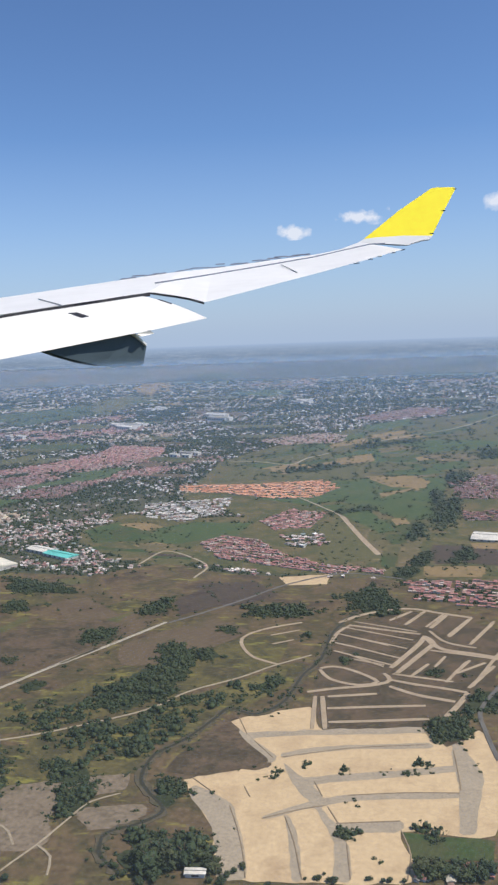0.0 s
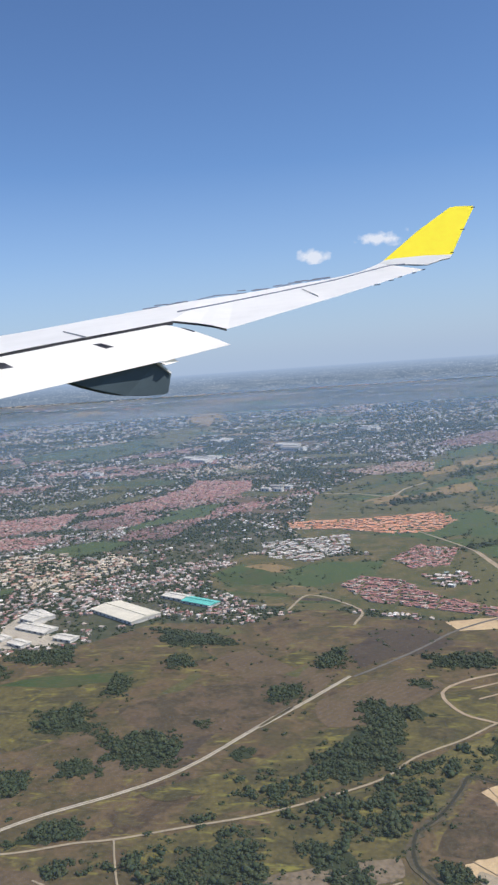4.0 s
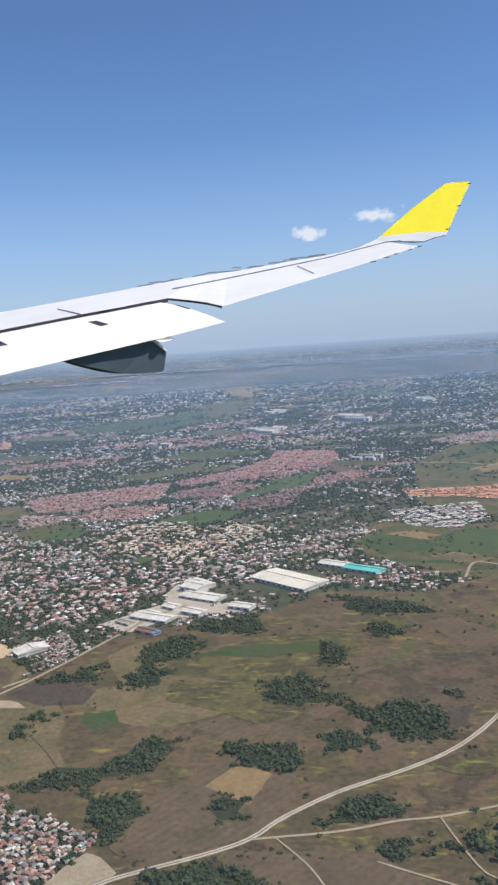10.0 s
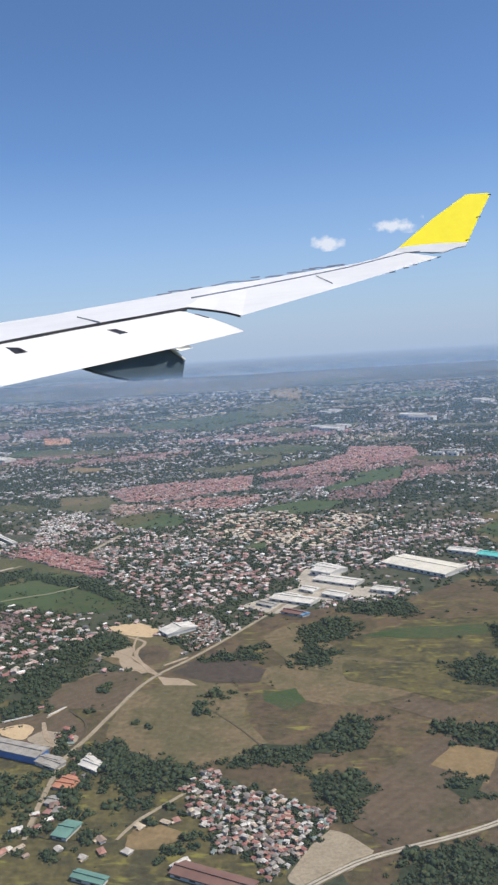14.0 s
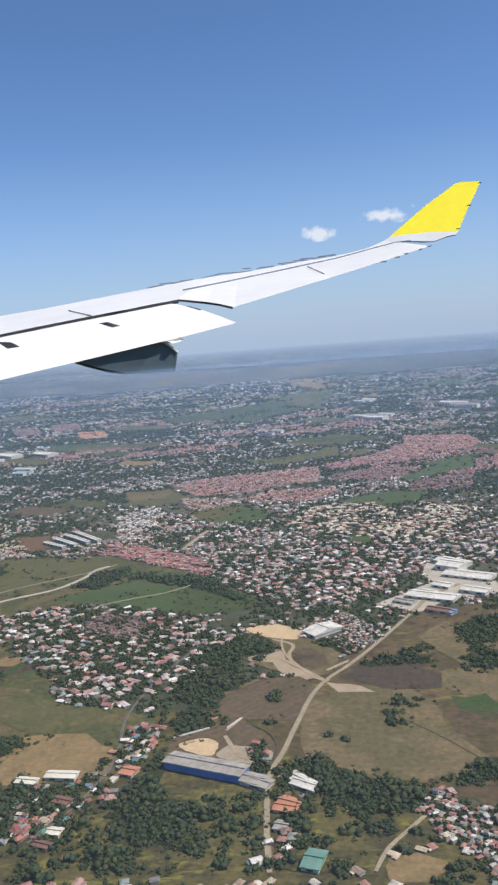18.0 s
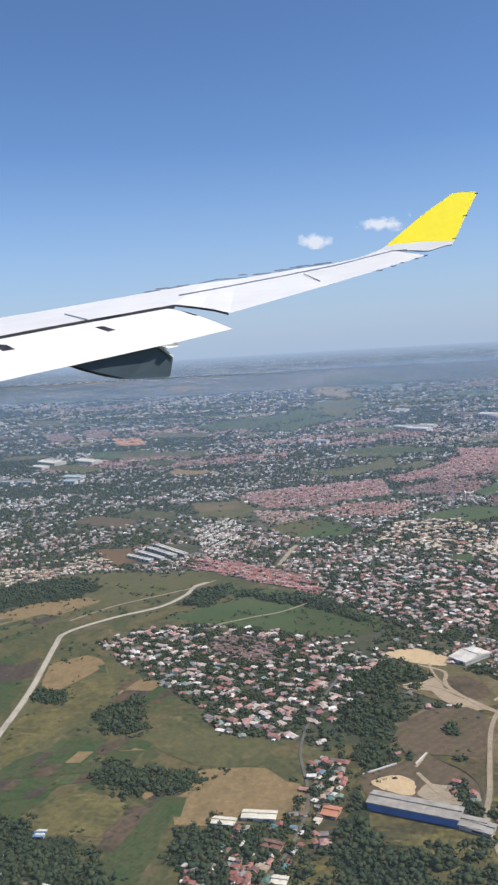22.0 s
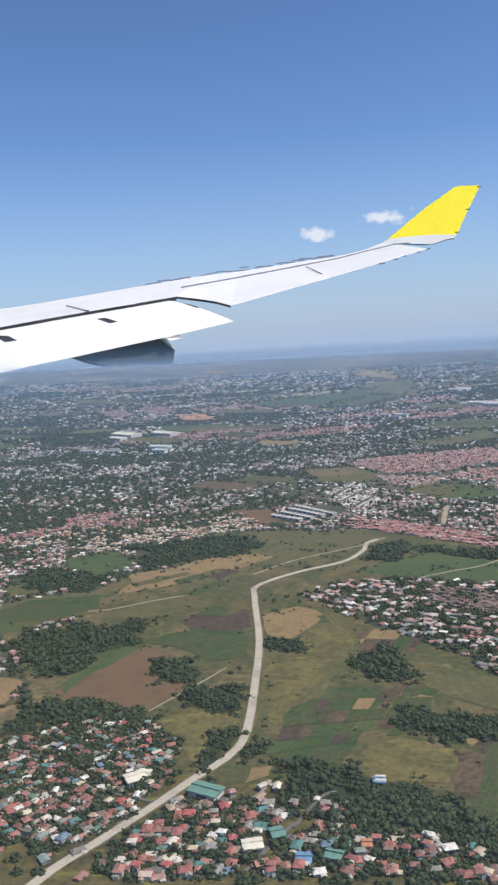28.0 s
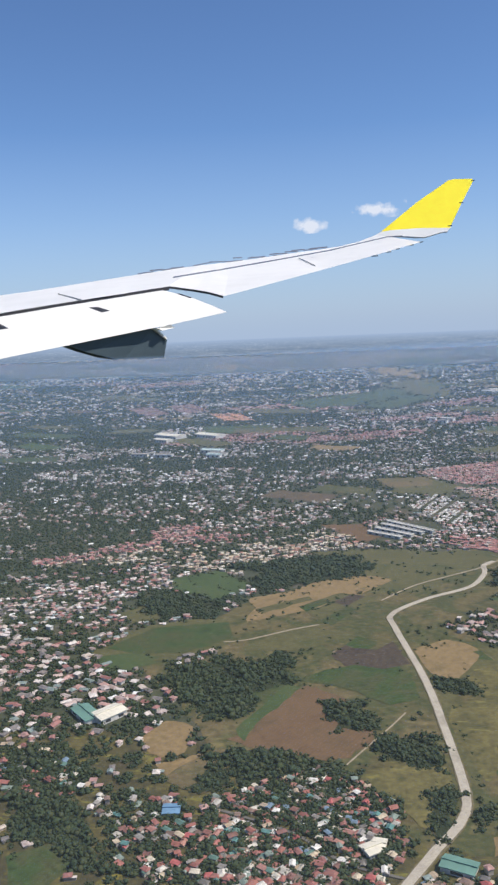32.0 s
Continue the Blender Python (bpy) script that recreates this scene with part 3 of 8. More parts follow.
road("road", 0.04, SAND, "pale sandy track of a works yard",
     (-14.28, 10.91), (-13.88, 10.74), (-13.42, 10.18))
road("road", 0.05, SAND, "pale sandy track of a works yard",
     (-13.29, 10.37), (-13.02, 10.67))
road("road", 0.05, SAND, "pale sandy track of a works yard",
     (-14.33, 8.61), (-14.14, 8.22), (-13.99, 8.08))
road("road", 0.03, SAND, "pale sandy track of a works yard",
     (-14.34, 8.73), (-14.20, 9.05))
road("road", 0.045, SAND, "pale sandy track of a works yard",
     (-14.38, 10.84), (-14.08, 10.91), (-13.75, 10.59), (-13.42, 10.21), (-13.27, 10.01))
road("road", 0.03, SAND, "pale sandy track of a works yard",
     (-13.99, 11.57), (-13.93, 11.10), (-13.73, 10.57))
road("road", 0.03, SAND, "pale sandy track of a works yard",
     (-13.83, 10.33), (-13.57, 10.20), (-13.35, 10.08))
road("road", 0.025, DIRTD, "dark dry ditch in a pasture",
     (-14.12, 8.93), (-13.83, 8.65), (-13.72, 8.34), (-13.74, 8.10))
road("road", 0.016, DIRTD, "dark straight field ditch",
     (-12.38, 8.99), (-11.96, 8.52), (-11.52, 7.93))
road("road", 0.09, LOT, "pale broad street between estates",
     (-16.34, 18.38), (-16.47, 17.56), (-16.57, 16.76))
road("road", 0.03, DIRT, "pale farm track",
     (-17.20, 13.31), (-16.67, 13.64), (-16.26, 13.86), (-15.81, 14.33))
road("road", 0.03, DIRT, "pale farm track",
     (-19.84, 13.58), (-19.28, 14.33), (-18.67, 14.84), (-18.11, 15.29), (-17.69, 15.79))
road("road", 0.03, ASPH, "narrow village street",
     (-18.64, 6.66), (-18.53, 6.93), (-18.42, 7.14), (-18.32, 7.20))
road("road", 0.035, ASPH, "narrow village street",
     (-18.95, 6.10), (-18.84, 6.33), (-18.64, 6.73))
road("road", 0.03, ASPH, "narrow village street",
     (-21.65, 7.92), (-21.12, 7.70), (-20.73, 7.50), (-20.29, 7.13), (-19.78, 6.96))
road("road", 0.02, DIRT, "pale dusty footpath",
     (-5.19, 5.11), (-5.10, 5.31), (-4.95, 5.61), (-4.79, 6.03), (-4.66, 6.33), (-4.39, 6.50))
road("road", 0.022, DIRT, "pale dusty clearing track",
     (-8.03, 6.44), (-7.57, 6.22), (-7.06, 6.01), (-6.60, 5.95), (-6.42, 6.05), (-5.93, 5.99), (-5.41, 5.87), (-5.18, 5.57))
road("road", 0.022, DIRT, "pale dusty clearing track",
     (-6.90, 5.40), (-6.82, 5.56), (-6.63, 5.85), (-6.42, 6.05))
road("road", 0.058, CONC, "pale unpaved country road across dry grassland",
     (-4.95, 11.60), (-5.53, 10.73), (-6.15, 9.86), (-5.76, 10.48), (-6.22, 9.79), (-6.78, 8.93), (-7.20, 8.44), (-7.71, 8.05), (-8.42, 7.60), (-8.96, 7.12), (-9.25, 6.76), (-9.69, 6.49), (-10.42, 6.14), (-10.78, 5.86), (-11.08, 5.58), (-11.41, 5.31))
road("road", 0.032, DIRT, "narrow dirt track through scrub",
     (-2.54, 10.25), (-3.05, 9.86), (-3.49, 9.44), (-4.12, 8.97), (-4.54, 8.44), (-5.27, 7.98), (-5.93, 7.65), (-6.64, 7.42), (-7.38, 7.17), (-7.81, 7.09), (-8.36, 6.91), (-9.00, 6.80), (-9.22, 6.76))
road("road", 0.018, DIRT, "narrow dirt track through scrub",
     (-7.40, 7.15), (-7.26, 6.72), (-7.08, 6.29), (-6.80, 6.13), (-6.43, 6.03))
road("road", 0.018, DIRT, "narrow dirt track through scrub",
     (-9.00, 6.80), (-8.62, 6.32), (-8.36, 5.79))
road("road", 0.05, DIRT, "dusty village road lined with sheds",
     (-13.57, 6.24), (-13.67, 6.91), (-13.74, 7.75), (-13.65, 8.24), (-13.55, 8.93), (-13.43, 9.64), (-13.26, 10.11), (-13.01, 10.53), (-12.69, 11.17), (-12.22, 12.22), (-11.79, 13.20), (-11.27, 13.84))
road("road", 0.035, DIRT, "dusty lane into a dense village",
     (-12.71, 6.28), (-12.60, 6.59), (-12.44, 6.83), (-12.23, 7.13))
road("road", 0.028, ASPH, "narrow asphalt lane between village houses",
     (-15.81, 6.60), (-15.59, 7.13), (-15.45, 7.77), (-15.46, 8.29), (-15.59, 9.14), (-15.47, 10.17), (-15.18, 11.25))
road("highway", 0.082, CONC, "new pale concrete highway with bare verges",
     (-20.58, 5.58), (-20.40, 6.02), (-20.16, 6.39), (-19.86, 6.87), (-19.57, 7.37), (-19.32, 7.79), (-19.23, 8.25), (-19.29, 9.44), (-19.40, 10.72), (-19.67, 12.41), (-19.69, 12.99), (-19.13, 13.68), (-18.41, 14.26), (-18.08, 14.97), (-18.03, 15.43), (-17.82, 15.70))
road("road", 0.03, DIRT, "farm track between fields",
     (-20.74, 12.54), (-21.12, 12.34), (-21.71, 11.94), (-22.02, 11.87))
road("road", 0.016, DIRT, "farm track between fields",
     (-20.32, 8.67), (-20.17, 8.94), (-19.87, 9.46), (-19.68, 9.82))
road("road", 0.12, SAND, "broad pale graded strip of bare earth",
     (-2.09, 19.16), (-1.70, 17.16), (-1.35, 15.59))
road("road", 0.05, SAND, "looping graded track of a housing plot",
     (-2.74, 11.60), (-3.22, 11.36), (-3.56, 11.05), (-3.62, 10.72), (-3.40, 10.19), (-3.01, 9.90))
road("road", 0.035, SAND, "graded track of a housing plot",
     (-3.20, 11.03), (-2.76, 11.26))
road("road", 0.035, SAND, "graded track of a housing plot",
     (-3.14, 10.67), (-2.83, 10.85))
road("road", 0.05, ASPH, "asphalt street beside a creek",
     (-0.43, 7.31), (-0.46, 8.00), (-0.42, 8.56), (-0.01, 9.36))
road("road", 0.009, EDGE, "brown earth bank of a sand terrace with shade painted in",
     (-3.23, 6.33), (-3.10, 5.93), (-3.00, 5.52), (-2.95, 5.21))
road("road", 0.009, EDGE, "brown earth bank of a sand terrace with shade painted in",
     (-3.70, 6.85), (-3.41, 6.54))
road("road", 0.009, EDGE, "brown earth bank of a sand terrace with shade painted in",
     (-3.12, 6.69), (-3.04, 6.49))
road("road", 0.009, EDGE, "brown earth bank of a sand terrace with shade painted in",
     (-3.11, 7.67), (-2.87, 7.30))
road("road", 0.009, EDGE, "brown earth bank of a sand terrace with shade painted in",
     (-3.36, 8.26), (-3.21, 7.82))
road("road", 0.009, EDGE, "brown earth bank of a sand terrace with shade painted in",
     (-2.66, 6.15), (-2.55, 5.73), (-2.46, 5.22))
road("road", 0.009, EDGE, "brown earth bank of a sand terrace with shade painted in",
     (-2.25, 6.35), (-2.15, 6.08))
road("road", 0.009, EDGE, "brown earth bank of a sand terrace with shade painted in",
     (-2.40, 6.83), (-2.31, 6.54))
road("road", 0.009, EDGE, "brown earth bank of a sand terrace with shade painted in",
     (-0.88, 7.54), (-0.90, 6.86), (-0.92, 6.70))
road("road", 0.009, EDGE, "brown earth bank of a sand terrace with shade painted in",
     (-2.05, 6.57), (-1.47, 6.64), (-0.93, 6.66))
road("road", 0.009, EDGE, "brown earth bank of a sand terrace with shade painted in",
     (-2.78, 7.31), (-2.02, 7.54), (-1.18, 7.65))
road("road", 0.009, EDGE, "brown earth bank of a sand terrace with shade painted in",
     (-2.07, 5.75), (-2.04, 5.24))
road("road", 0.009, EDGE, "brown earth bank of a sand terrace with shade painted in",
     (-1.56, 5.99), (-1.50, 5.60), (-1.56, 5.25))
road("road", 0.009, EDGE, "brown earth bank of a sand terrace with shade painted in",
     (-2.89, 6.12), (-2.51, 6.30), (-2.28, 6.37))
road("road", 0.009, EDGE, "brown earth bank of a sand terrace with shade painted in",
     (-2.17, 6.07), (-1.56, 6.14))
road("road", 0.022, DIRT, "dirt path by a creek",
     (-4.95, 5.58), (-4.77, 5.42), (-4.71, 5.15))
road("road", 0.08, DIRT, "straight pale road across farmland",
     (-1.44, 31.32), (0.70, 33.75), (3.13, 36.34), (6.23, 42.37))
road("road", 0.08, DIRT, "curving farm road",
     (-6.10, 28.08), (-4.86, 27.70), (-3.84, 27.01), (-3.31, 28.31), (-2.52, 29.44))
road("road", 0.05, DIRT, "farm road beside fields",
     (-3.59, 22.15), (-2.47, 19.98), (-2.05, 19.04))
road("road", 0.05, DIRT, "farm track",
     (-6.22, 14.99), (-5.83, 15.99), (-4.82, 14.94), (-4.91, 14.03))
road("road", 0.05, ASPH, "asphalt road of a small town",
     (-0.97, 13.92), (-2.01, 14.29), (-3.06, 13.65), (-3.81, 12.74), (-4.49, 11.98), (-4.90, 11.57))
field(SANDY, "bare pale sand lot graded for housing",
      (-3.78, 6.79), (-3.39, 7.08), (-3.04, 7.02), (-2.88, 7.21), (-3.45, 8.15), (-2.51, 8.57), (-2.32, 7.94), (-1.14, 7.99), (-0.94, 7.60), (-0.52, 8.02), (-0.43, 7.31), (-0.70, 5.94), (-1.56, 5.97), (-1.51, 5.25), (-3.18, 5.20), (-3.34, 5.93))
field(SANDY, "small tan building lot",
      (-3.29, 14.09), (-2.33, 14.27), (-2.37, 13.63), (-3.11, 13.58))
field(OLIVE, "far olive fields",
      (-19.14, 49.04), (-18.29, 55.87), (-14.82, 58.61), (-15.01, 44.72))
field(TAN, "far bare tan hillside clearing",
      (-18.65, 66.22), (-18.00, 73.28), (-15.87, 67.89), (-15.48, 57.56), (-17.54, 59.66))
field(OLIVE, "olive grass field",
      (-6.27, 27.87), (-4.19, 29.67), (-2.52, 30.09), (-1.02, 26.35), (-1.98, 24.05), (-4.63, 24.97))
field(OLIVE, "olive grass field",
      (0.32, 31.77), (4.00, 34.34), (4.47, 31.83), (3.40, 28.60), (0.70, 28.98))
field(LUSH, "green irrigated field",
      (-3.41, 31.62), (-1.64, 32.08), (1.09, 28.93), (2.00, 27.04), (-1.02, 26.35))
field(LUSH, "bright green irrigated field",
      (-1.81, 24.03), (-0.23, 24.77), (1.05, 24.00), (0.19, 18.89), (-0.57, 18.66), (-1.32, 19.89), (-2.03, 20.59))
field(LUSH, "green field",
      (-1.28, 37.22), (1.22, 39.89), (1.36, 35.74), (-0.65, 34.33))
field(BROWN, "brown bare plots of an unbuilt estate",
      (-2.29, 11.11), (-1.12, 12.14), (-0.26, 11.74), (0.33, 11.14), (0.04, 9.71), (-0.68, 8.44), (-1.07, 8.06), (-2.30, 7.97), (-2.48, 9.10), (-2.41, 9.90))
field(SCRUB, "yellow-green pasture",
      (-11.91, 9.99), (-10.92, 11.20), (-9.75, 12.10), (-8.31, 12.28), (-8.24, 10.88), (-10.00, 10.14), (-11.10, 9.28))
field(SCRUB, "yellow-green scrub pasture",
      (-6.75, 7.92), (-4.79, 10.28), (-3.02, 11.09), (-3.02, 9.95), (-4.10, 8.97), (-5.28, 8.10), (-6.25, 7.70))
field(OLIVE, "open meadow between estates",
      (-16.39, 28.21), (-14.64, 29.56), (-13.92, 31.34), (-13.61, 28.67), (-15.62, 26.93))
field(OLIVE, "olive meadow",
      (-21.06, 16.36), (-19.89, 16.57), (-18.45, 16.31), (-18.88, 14.20), (-19.93, 13.88))
field(SCRUBD, "brown dry pasture",
      (-8.18, 9.83), (-6.59, 11.47), (-5.51, 12.13), (-5.73, 10.70), (-7.19, 8.78), (-8.11, 8.51))
field(LUSH, "green meadow beside red roofs",
      (-18.21, 13.65), (-17.19, 14.61), (-16.57, 15.21), (-14.70, 13.61), (-15.61, 12.76), (-17.13, 13.22))
field(SCRUBD, "brown dry pasture",
      (-8.16, 10.84), (-6.70, 11.41), (-5.15, 11.76), (-5.74, 10.46), (-6.65, 9.20), (-7.51, 9.34))
field(LUSH, "lush green rice field",
      (-6.51, 17.83), (-5.64, 18.70), (-4.24, 18.61), (-4.51, 17.31), (-5.93, 16.53), (-6.39, 16.92))
field(CONC, "pale concrete yard of a factory",
      (-12.59, 12.93), (-12.23, 13.42), (-11.75, 13.96), (-11.82, 14.65), (-11.56, 15.45), (-10.99, 14.94), (-11.13, 14.08), (-10.34, 13.86), (-10.12, 13.46), (-10.64, 13.26), (-11.51, 13.07), (-11.96, 12.53))
field(OLIVE, "open meadow between estates",
      (-17.12, 19.99), (-16.43, 21.07), (-15.21, 20.40), (-15.37, 19.25), (-16.26, 18.92))
field(OLIVE, "far olive fields",
      (-19.34, 21.74), (-18.55, 23.83), (-17.57, 22.43), (-18.12, 21.14))
field(PASTURE, "golden dry pasture",
      (-12.02, 10.18), (-10.65, 10.69), (-9.28, 10.05), (-10.55, 9.12), (-11.35, 9.30))
field(PASTURE, "dry pasture beside a dusty road",
      (-13.16, 9.78), (-12.35, 9.88), (-11.93, 9.11), (-12.11, 7.81), (-12.76, 7.73), (-13.42, 8.41))
field(PLOUGH, "dark fallow field by a road",
      (-7.85, 8.64), (-7.28, 10.45), (-6.26, 11.46), (-5.87, 10.80), (-6.90, 9.08))
field(LUSH, "lush green rice field",
      (-8.25, 17.92), (-7.65, 18.82), (-6.55, 17.67), (-6.35, 17.02), (-7.65, 16.75))
field(SCRUBD, "brown dry pasture",
      (-10.62, 7.04), (-9.70, 8.37), (-8.89, 8.37), (-8.99, 7.28), (-9.72, 6.61), (-10.30, 6.27))
field(OLIVE, "olive grass field",
      (-2.46, 17.96), (-1.92, 18.46), (-1.51, 15.81), (-2.44, 15.24))
field(TAN, "long tan dry field",
      (-21.80, 12.67), (-21.69, 13.40), (-20.93, 14.50), (-20.09, 14.90), (-19.63, 14.62), (-20.36, 13.67), (-20.86, 13.22))
field(OLIVE, "grey-green fallow field",
      (-23.83, 11.31), (-23.20, 12.48), (-22.17, 12.83), (-21.93, 11.82), (-22.73, 11.22))
field(SCRUB, "yellowing scrub grassland by a creek",
      (-4.53, 8.37), (-3.48, 9.35), (-2.73, 9.99), (-2.53, 9.53), (-3.52, 8.35), (-4.14, 7.81), (-5.33, 7.66))
field(OLIVE, "yellow-green meadow beside a highway",
      (-19.33, 10.72), (-18.37, 11.19), (-18.07, 11.11), (-18.59, 9.41), (-19.01, 8.53), (-19.15, 8.42))
field(PLOUGH, "dark ploughed field",
      (-0.17, 16.39), (1.08, 16.11), (1.04, 14.73), (-0.42, 15.16))
field(TAN, "tan stubble field",
      (-1.07, 21.93), (0.09, 22.75), (0.16, 21.10), (-0.99, 20.64))
field(WASH, "pale eroded clearing with tracks",
      (-6.17, 6.31), (-5.72, 6.47), (-5.28, 6.58), (-5.05, 6.16), (-4.93, 5.53), (-6.92, 5.43), (-7.38, 5.78), (-7.62, 6.08), (-7.11, 5.95), (-6.59, 5.90), (-6.42, 6.08))
field(OLIVE, "olive meadow beside a highway",
      (-19.58, 15.72), (-18.34, 16.53), (-17.82, 15.85), (-18.52, 14.86), (-19.22, 15.12))
field(LUSH, "green meadow between estates",
      (-11.21, 25.90), (-9.85, 27.13), (-9.10, 27.27), (-10.40, 25.23))
field(LUSH, "green meadow beside houses",
      (-17.53, 15.46), (-16.21, 14.93), (-15.70, 14.18), (-16.47, 13.61), (-16.71, 13.64))
field(OLIVE, "green meadow beside houses",
      (-16.79, 20.53), (-16.04, 21.08), (-15.22, 19.68), (-16.09, 19.21))
field(SCRUB, "yellow-green orchard scrub",
      (-14.72, 7.53), (-13.75, 7.41), (-13.60, 6.12), (-14.68, 6.11), (-14.82, 7.04))
field(REDSOIL, "ploughed red-brown field",
      (-21.35, 9.30), (-21.07, 10.03), (-20.70, 10.46), (-20.43, 10.17), (-20.26, 9.42), (-20.05, 9.42), (-20.28, 8.81), (-20.61, 8.78), (-21.31, 8.99), (-21.58, 9.15))
field(PLOUGH, "dark ploughed field",
      (-4.86, 13.70), (-3.70, 13.83), (-3.21, 12.96), (-3.97, 12.40))
field(SCRUB, "yellow-green creek side scrub",
      (-5.78, 7.78), (-4.61, 8.08), (-4.32, 7.06), (-5.00, 6.77), (-5.53, 7.04))
field(LUSH, "small bright green meadow",
      (-23.37, 14.77), (-22.66, 15.20), (-21.93, 14.44), (-22.33, 13.71), (-23.14, 14.10))
field(SCRUBD, "bare brown clearing with pale tracks",
      (-9.41, 6.48), (-8.12, 6.60), (-7.58, 6.11), (-7.30, 5.84), (-9.25, 5.77))
field(OLIVE, "olive field by houses",
      (-23.47, 12.23), (-22.27, 12.63), (-21.94, 12.12), (-22.41, 11.49), (-23.09, 11.32))
field(LUSH, "bright green irrigated field",
      (-2.10, 20.60), (-1.33, 19.58), (-1.12, 18.41), (-1.65, 18.45), (-2.04, 19.33))
field(GREEN, "green field by a village",
      (-15.98, 14.10), (-15.14, 13.93), (-14.46, 13.20), (-14.99, 12.70), (-15.77, 13.37))
field(GREEN, "green meadow beside houses",
      (-16.08, 13.73), (-15.58, 14.17), (-14.63, 13.44), (-15.23, 12.63))
field(TAN, "golden dry lawn beside village houses",
      (-16.71, 8.59), (-15.94, 8.68), (-15.53, 8.15), (-15.64, 7.74), (-16.70, 7.59))
field(LUSH, "small bright green meadow",
      (-23.17, 14.78), (-22.55, 15.19), (-21.93, 14.25), (-22.48, 13.61))
field(PASTURE, "golden dry pasture",
      (-12.73, 8.45), (-12.38, 9.02), (-11.58, 8.17), (-11.76, 7.74), (-12.74, 7.80))
field(GREEN, "green meadow between estates",
      (-12.67, 20.88), (-11.66, 22.12), (-11.39, 22.45), (-12.06, 20.13))
field(WASH, "pale sandy works yard",
      (-14.36, 11.56), (-14.01, 11.75), (-13.58, 11.44), (-13.27, 10.88), (-13.33, 10.38), (-13.57, 10.27), (-13.89, 10.51), (-14.16, 10.92))
field(GREEN, "green field with hedges",
      (-21.46, 10.30), (-20.59, 10.98), (-19.73, 11.32), (-19.56, 10.55), (-20.26, 10.42), (-20.96, 10.63), (-21.17, 9.80))
field(PASTURE, "dry pasture beside a dusty road",
      (-14.67, 9.72), (-13.86, 10.15), (-13.43, 9.88), (-13.61, 8.93), (-14.06, 9.02), (-14.34, 9.24))
field(GREEN, "green kitchen field",
      (-18.91, 8.77), (-18.16, 9.34), (-17.82, 9.07), (-18.39, 8.06), (-18.84, 7.82))
field(SCRUB, "yellow-green orchard pasture",
      (-14.80, 7.67), (-13.83, 7.45), (-13.63, 6.51), (-13.86, 6.43), (-14.51, 6.91))
field(TAN, "golden dry lawn beside a school yard",
      (-16.67, 7.93), (-16.50, 8.53), (-15.55, 8.37), (-15.47, 7.79), (-15.92, 7.69), (-16.55, 7.76))
field(SCRUBD, "brown fallow soil by a sand lot",
      (-3.78, 6.79), (-3.39, 7.08), (-3.04, 7.02), (-2.88, 7.21), (-3.45, 8.15), (-3.60, 8.09), (-3.81, 7.43), (-4.01, 7.07))
field(TAN, "tan square fallow field",
      (-19.43, 11.60), (-19.01, 12.01), (-18.60, 11.55), (-18.37, 11.23), (-19.08, 10.80), (-19.31, 10.90))
field(TAN, "tan stubble field",
      (-0.52, 14.78), (0.61, 14.74), (0.57, 14.21), (-0.54, 14.07))
field(TAN, "tan stubble field",
      (-19.46, 11.67), (-18.90, 11.94), (-18.65, 11.67), (-18.59, 11.14), (-18.99, 10.75), (-19.25, 10.94))
field(SCRUBD, "brown bare fallow by a road",
      (-9.43, 6.57), (-8.54, 6.50), (-8.00, 6.34), (-8.65, 5.79), (-8.85, 5.79))
field(SCRUB, "rough green scrub by a road",
      (-13.59, 7.46), (-13.26, 7.45), (-12.83, 7.12), (-12.92, 6.46), (-13.47, 6.46))
field(TAN, "tan stubble field",
      (-7.57, 18.53), (-7.08, 18.84), (-6.31, 18.18), (-6.72, 17.84))
field(PLOUGH, "dark burnt grass by a road",
      (-13.14, 10.14), (-12.78, 10.57), (-12.11, 10.34), (-12.16, 9.84), (-12.58, 9.80))
field(TAN, "tan stubble field",
      (-6.72, 16.57), (-6.23, 16.77), (-5.43, 16.19), (-6.06, 15.92))
field(GREEN, "green kitchen field",
      (-18.96, 7.99), (-18.55, 8.52), (-18.10, 8.29), (-18.31, 7.59), (-18.83, 7.69))
field(SCRUB, "golden pasture beside a highway",
      (-20.19, 8.67), (-19.52, 8.78), (-19.32, 8.42), (-19.39, 7.89), (-19.79, 7.99))
field(WASH, "pale eroded dry wash",
      (-5.75, 6.59), (-5.32, 6.71), (-4.98, 6.30), (-5.06, 5.66), (-5.46, 5.82))
field(PLOUGH, "dark burnt field strip",
      (-13.01, 10.44), (-12.33, 10.94), (-11.94, 10.53), (-12.54, 10.06))
field(PASTURE, "golden pasture by trees",
      (-18.13, 7.65), (-17.80, 8.08), (-17.38, 8.05), (-17.30, 7.49), (-18.03, 7.36))
field(GREEN, "green kitchen field",
      (-17.05, 7.75), (-16.75, 7.76), (-16.80, 6.98), (-16.81, 6.54), (-17.26, 6.51), (-17.25, 6.87), (-17.06, 7.14))
field(OLIVE, "yellow meadow",
      (-23.84, 12.93), (-23.45, 13.51), (-22.95, 12.88), (-23.48, 12.58))
field(LOT, "broad compacted street of a sand lot",
      (-3.68, 6.53), (-3.63, 6.69), (-3.22, 6.37), (-3.09, 5.98), (-2.98, 5.48), (-2.95, 5.21), (-3.19, 5.20), (-3.27, 5.63), (-3.39, 6.04))
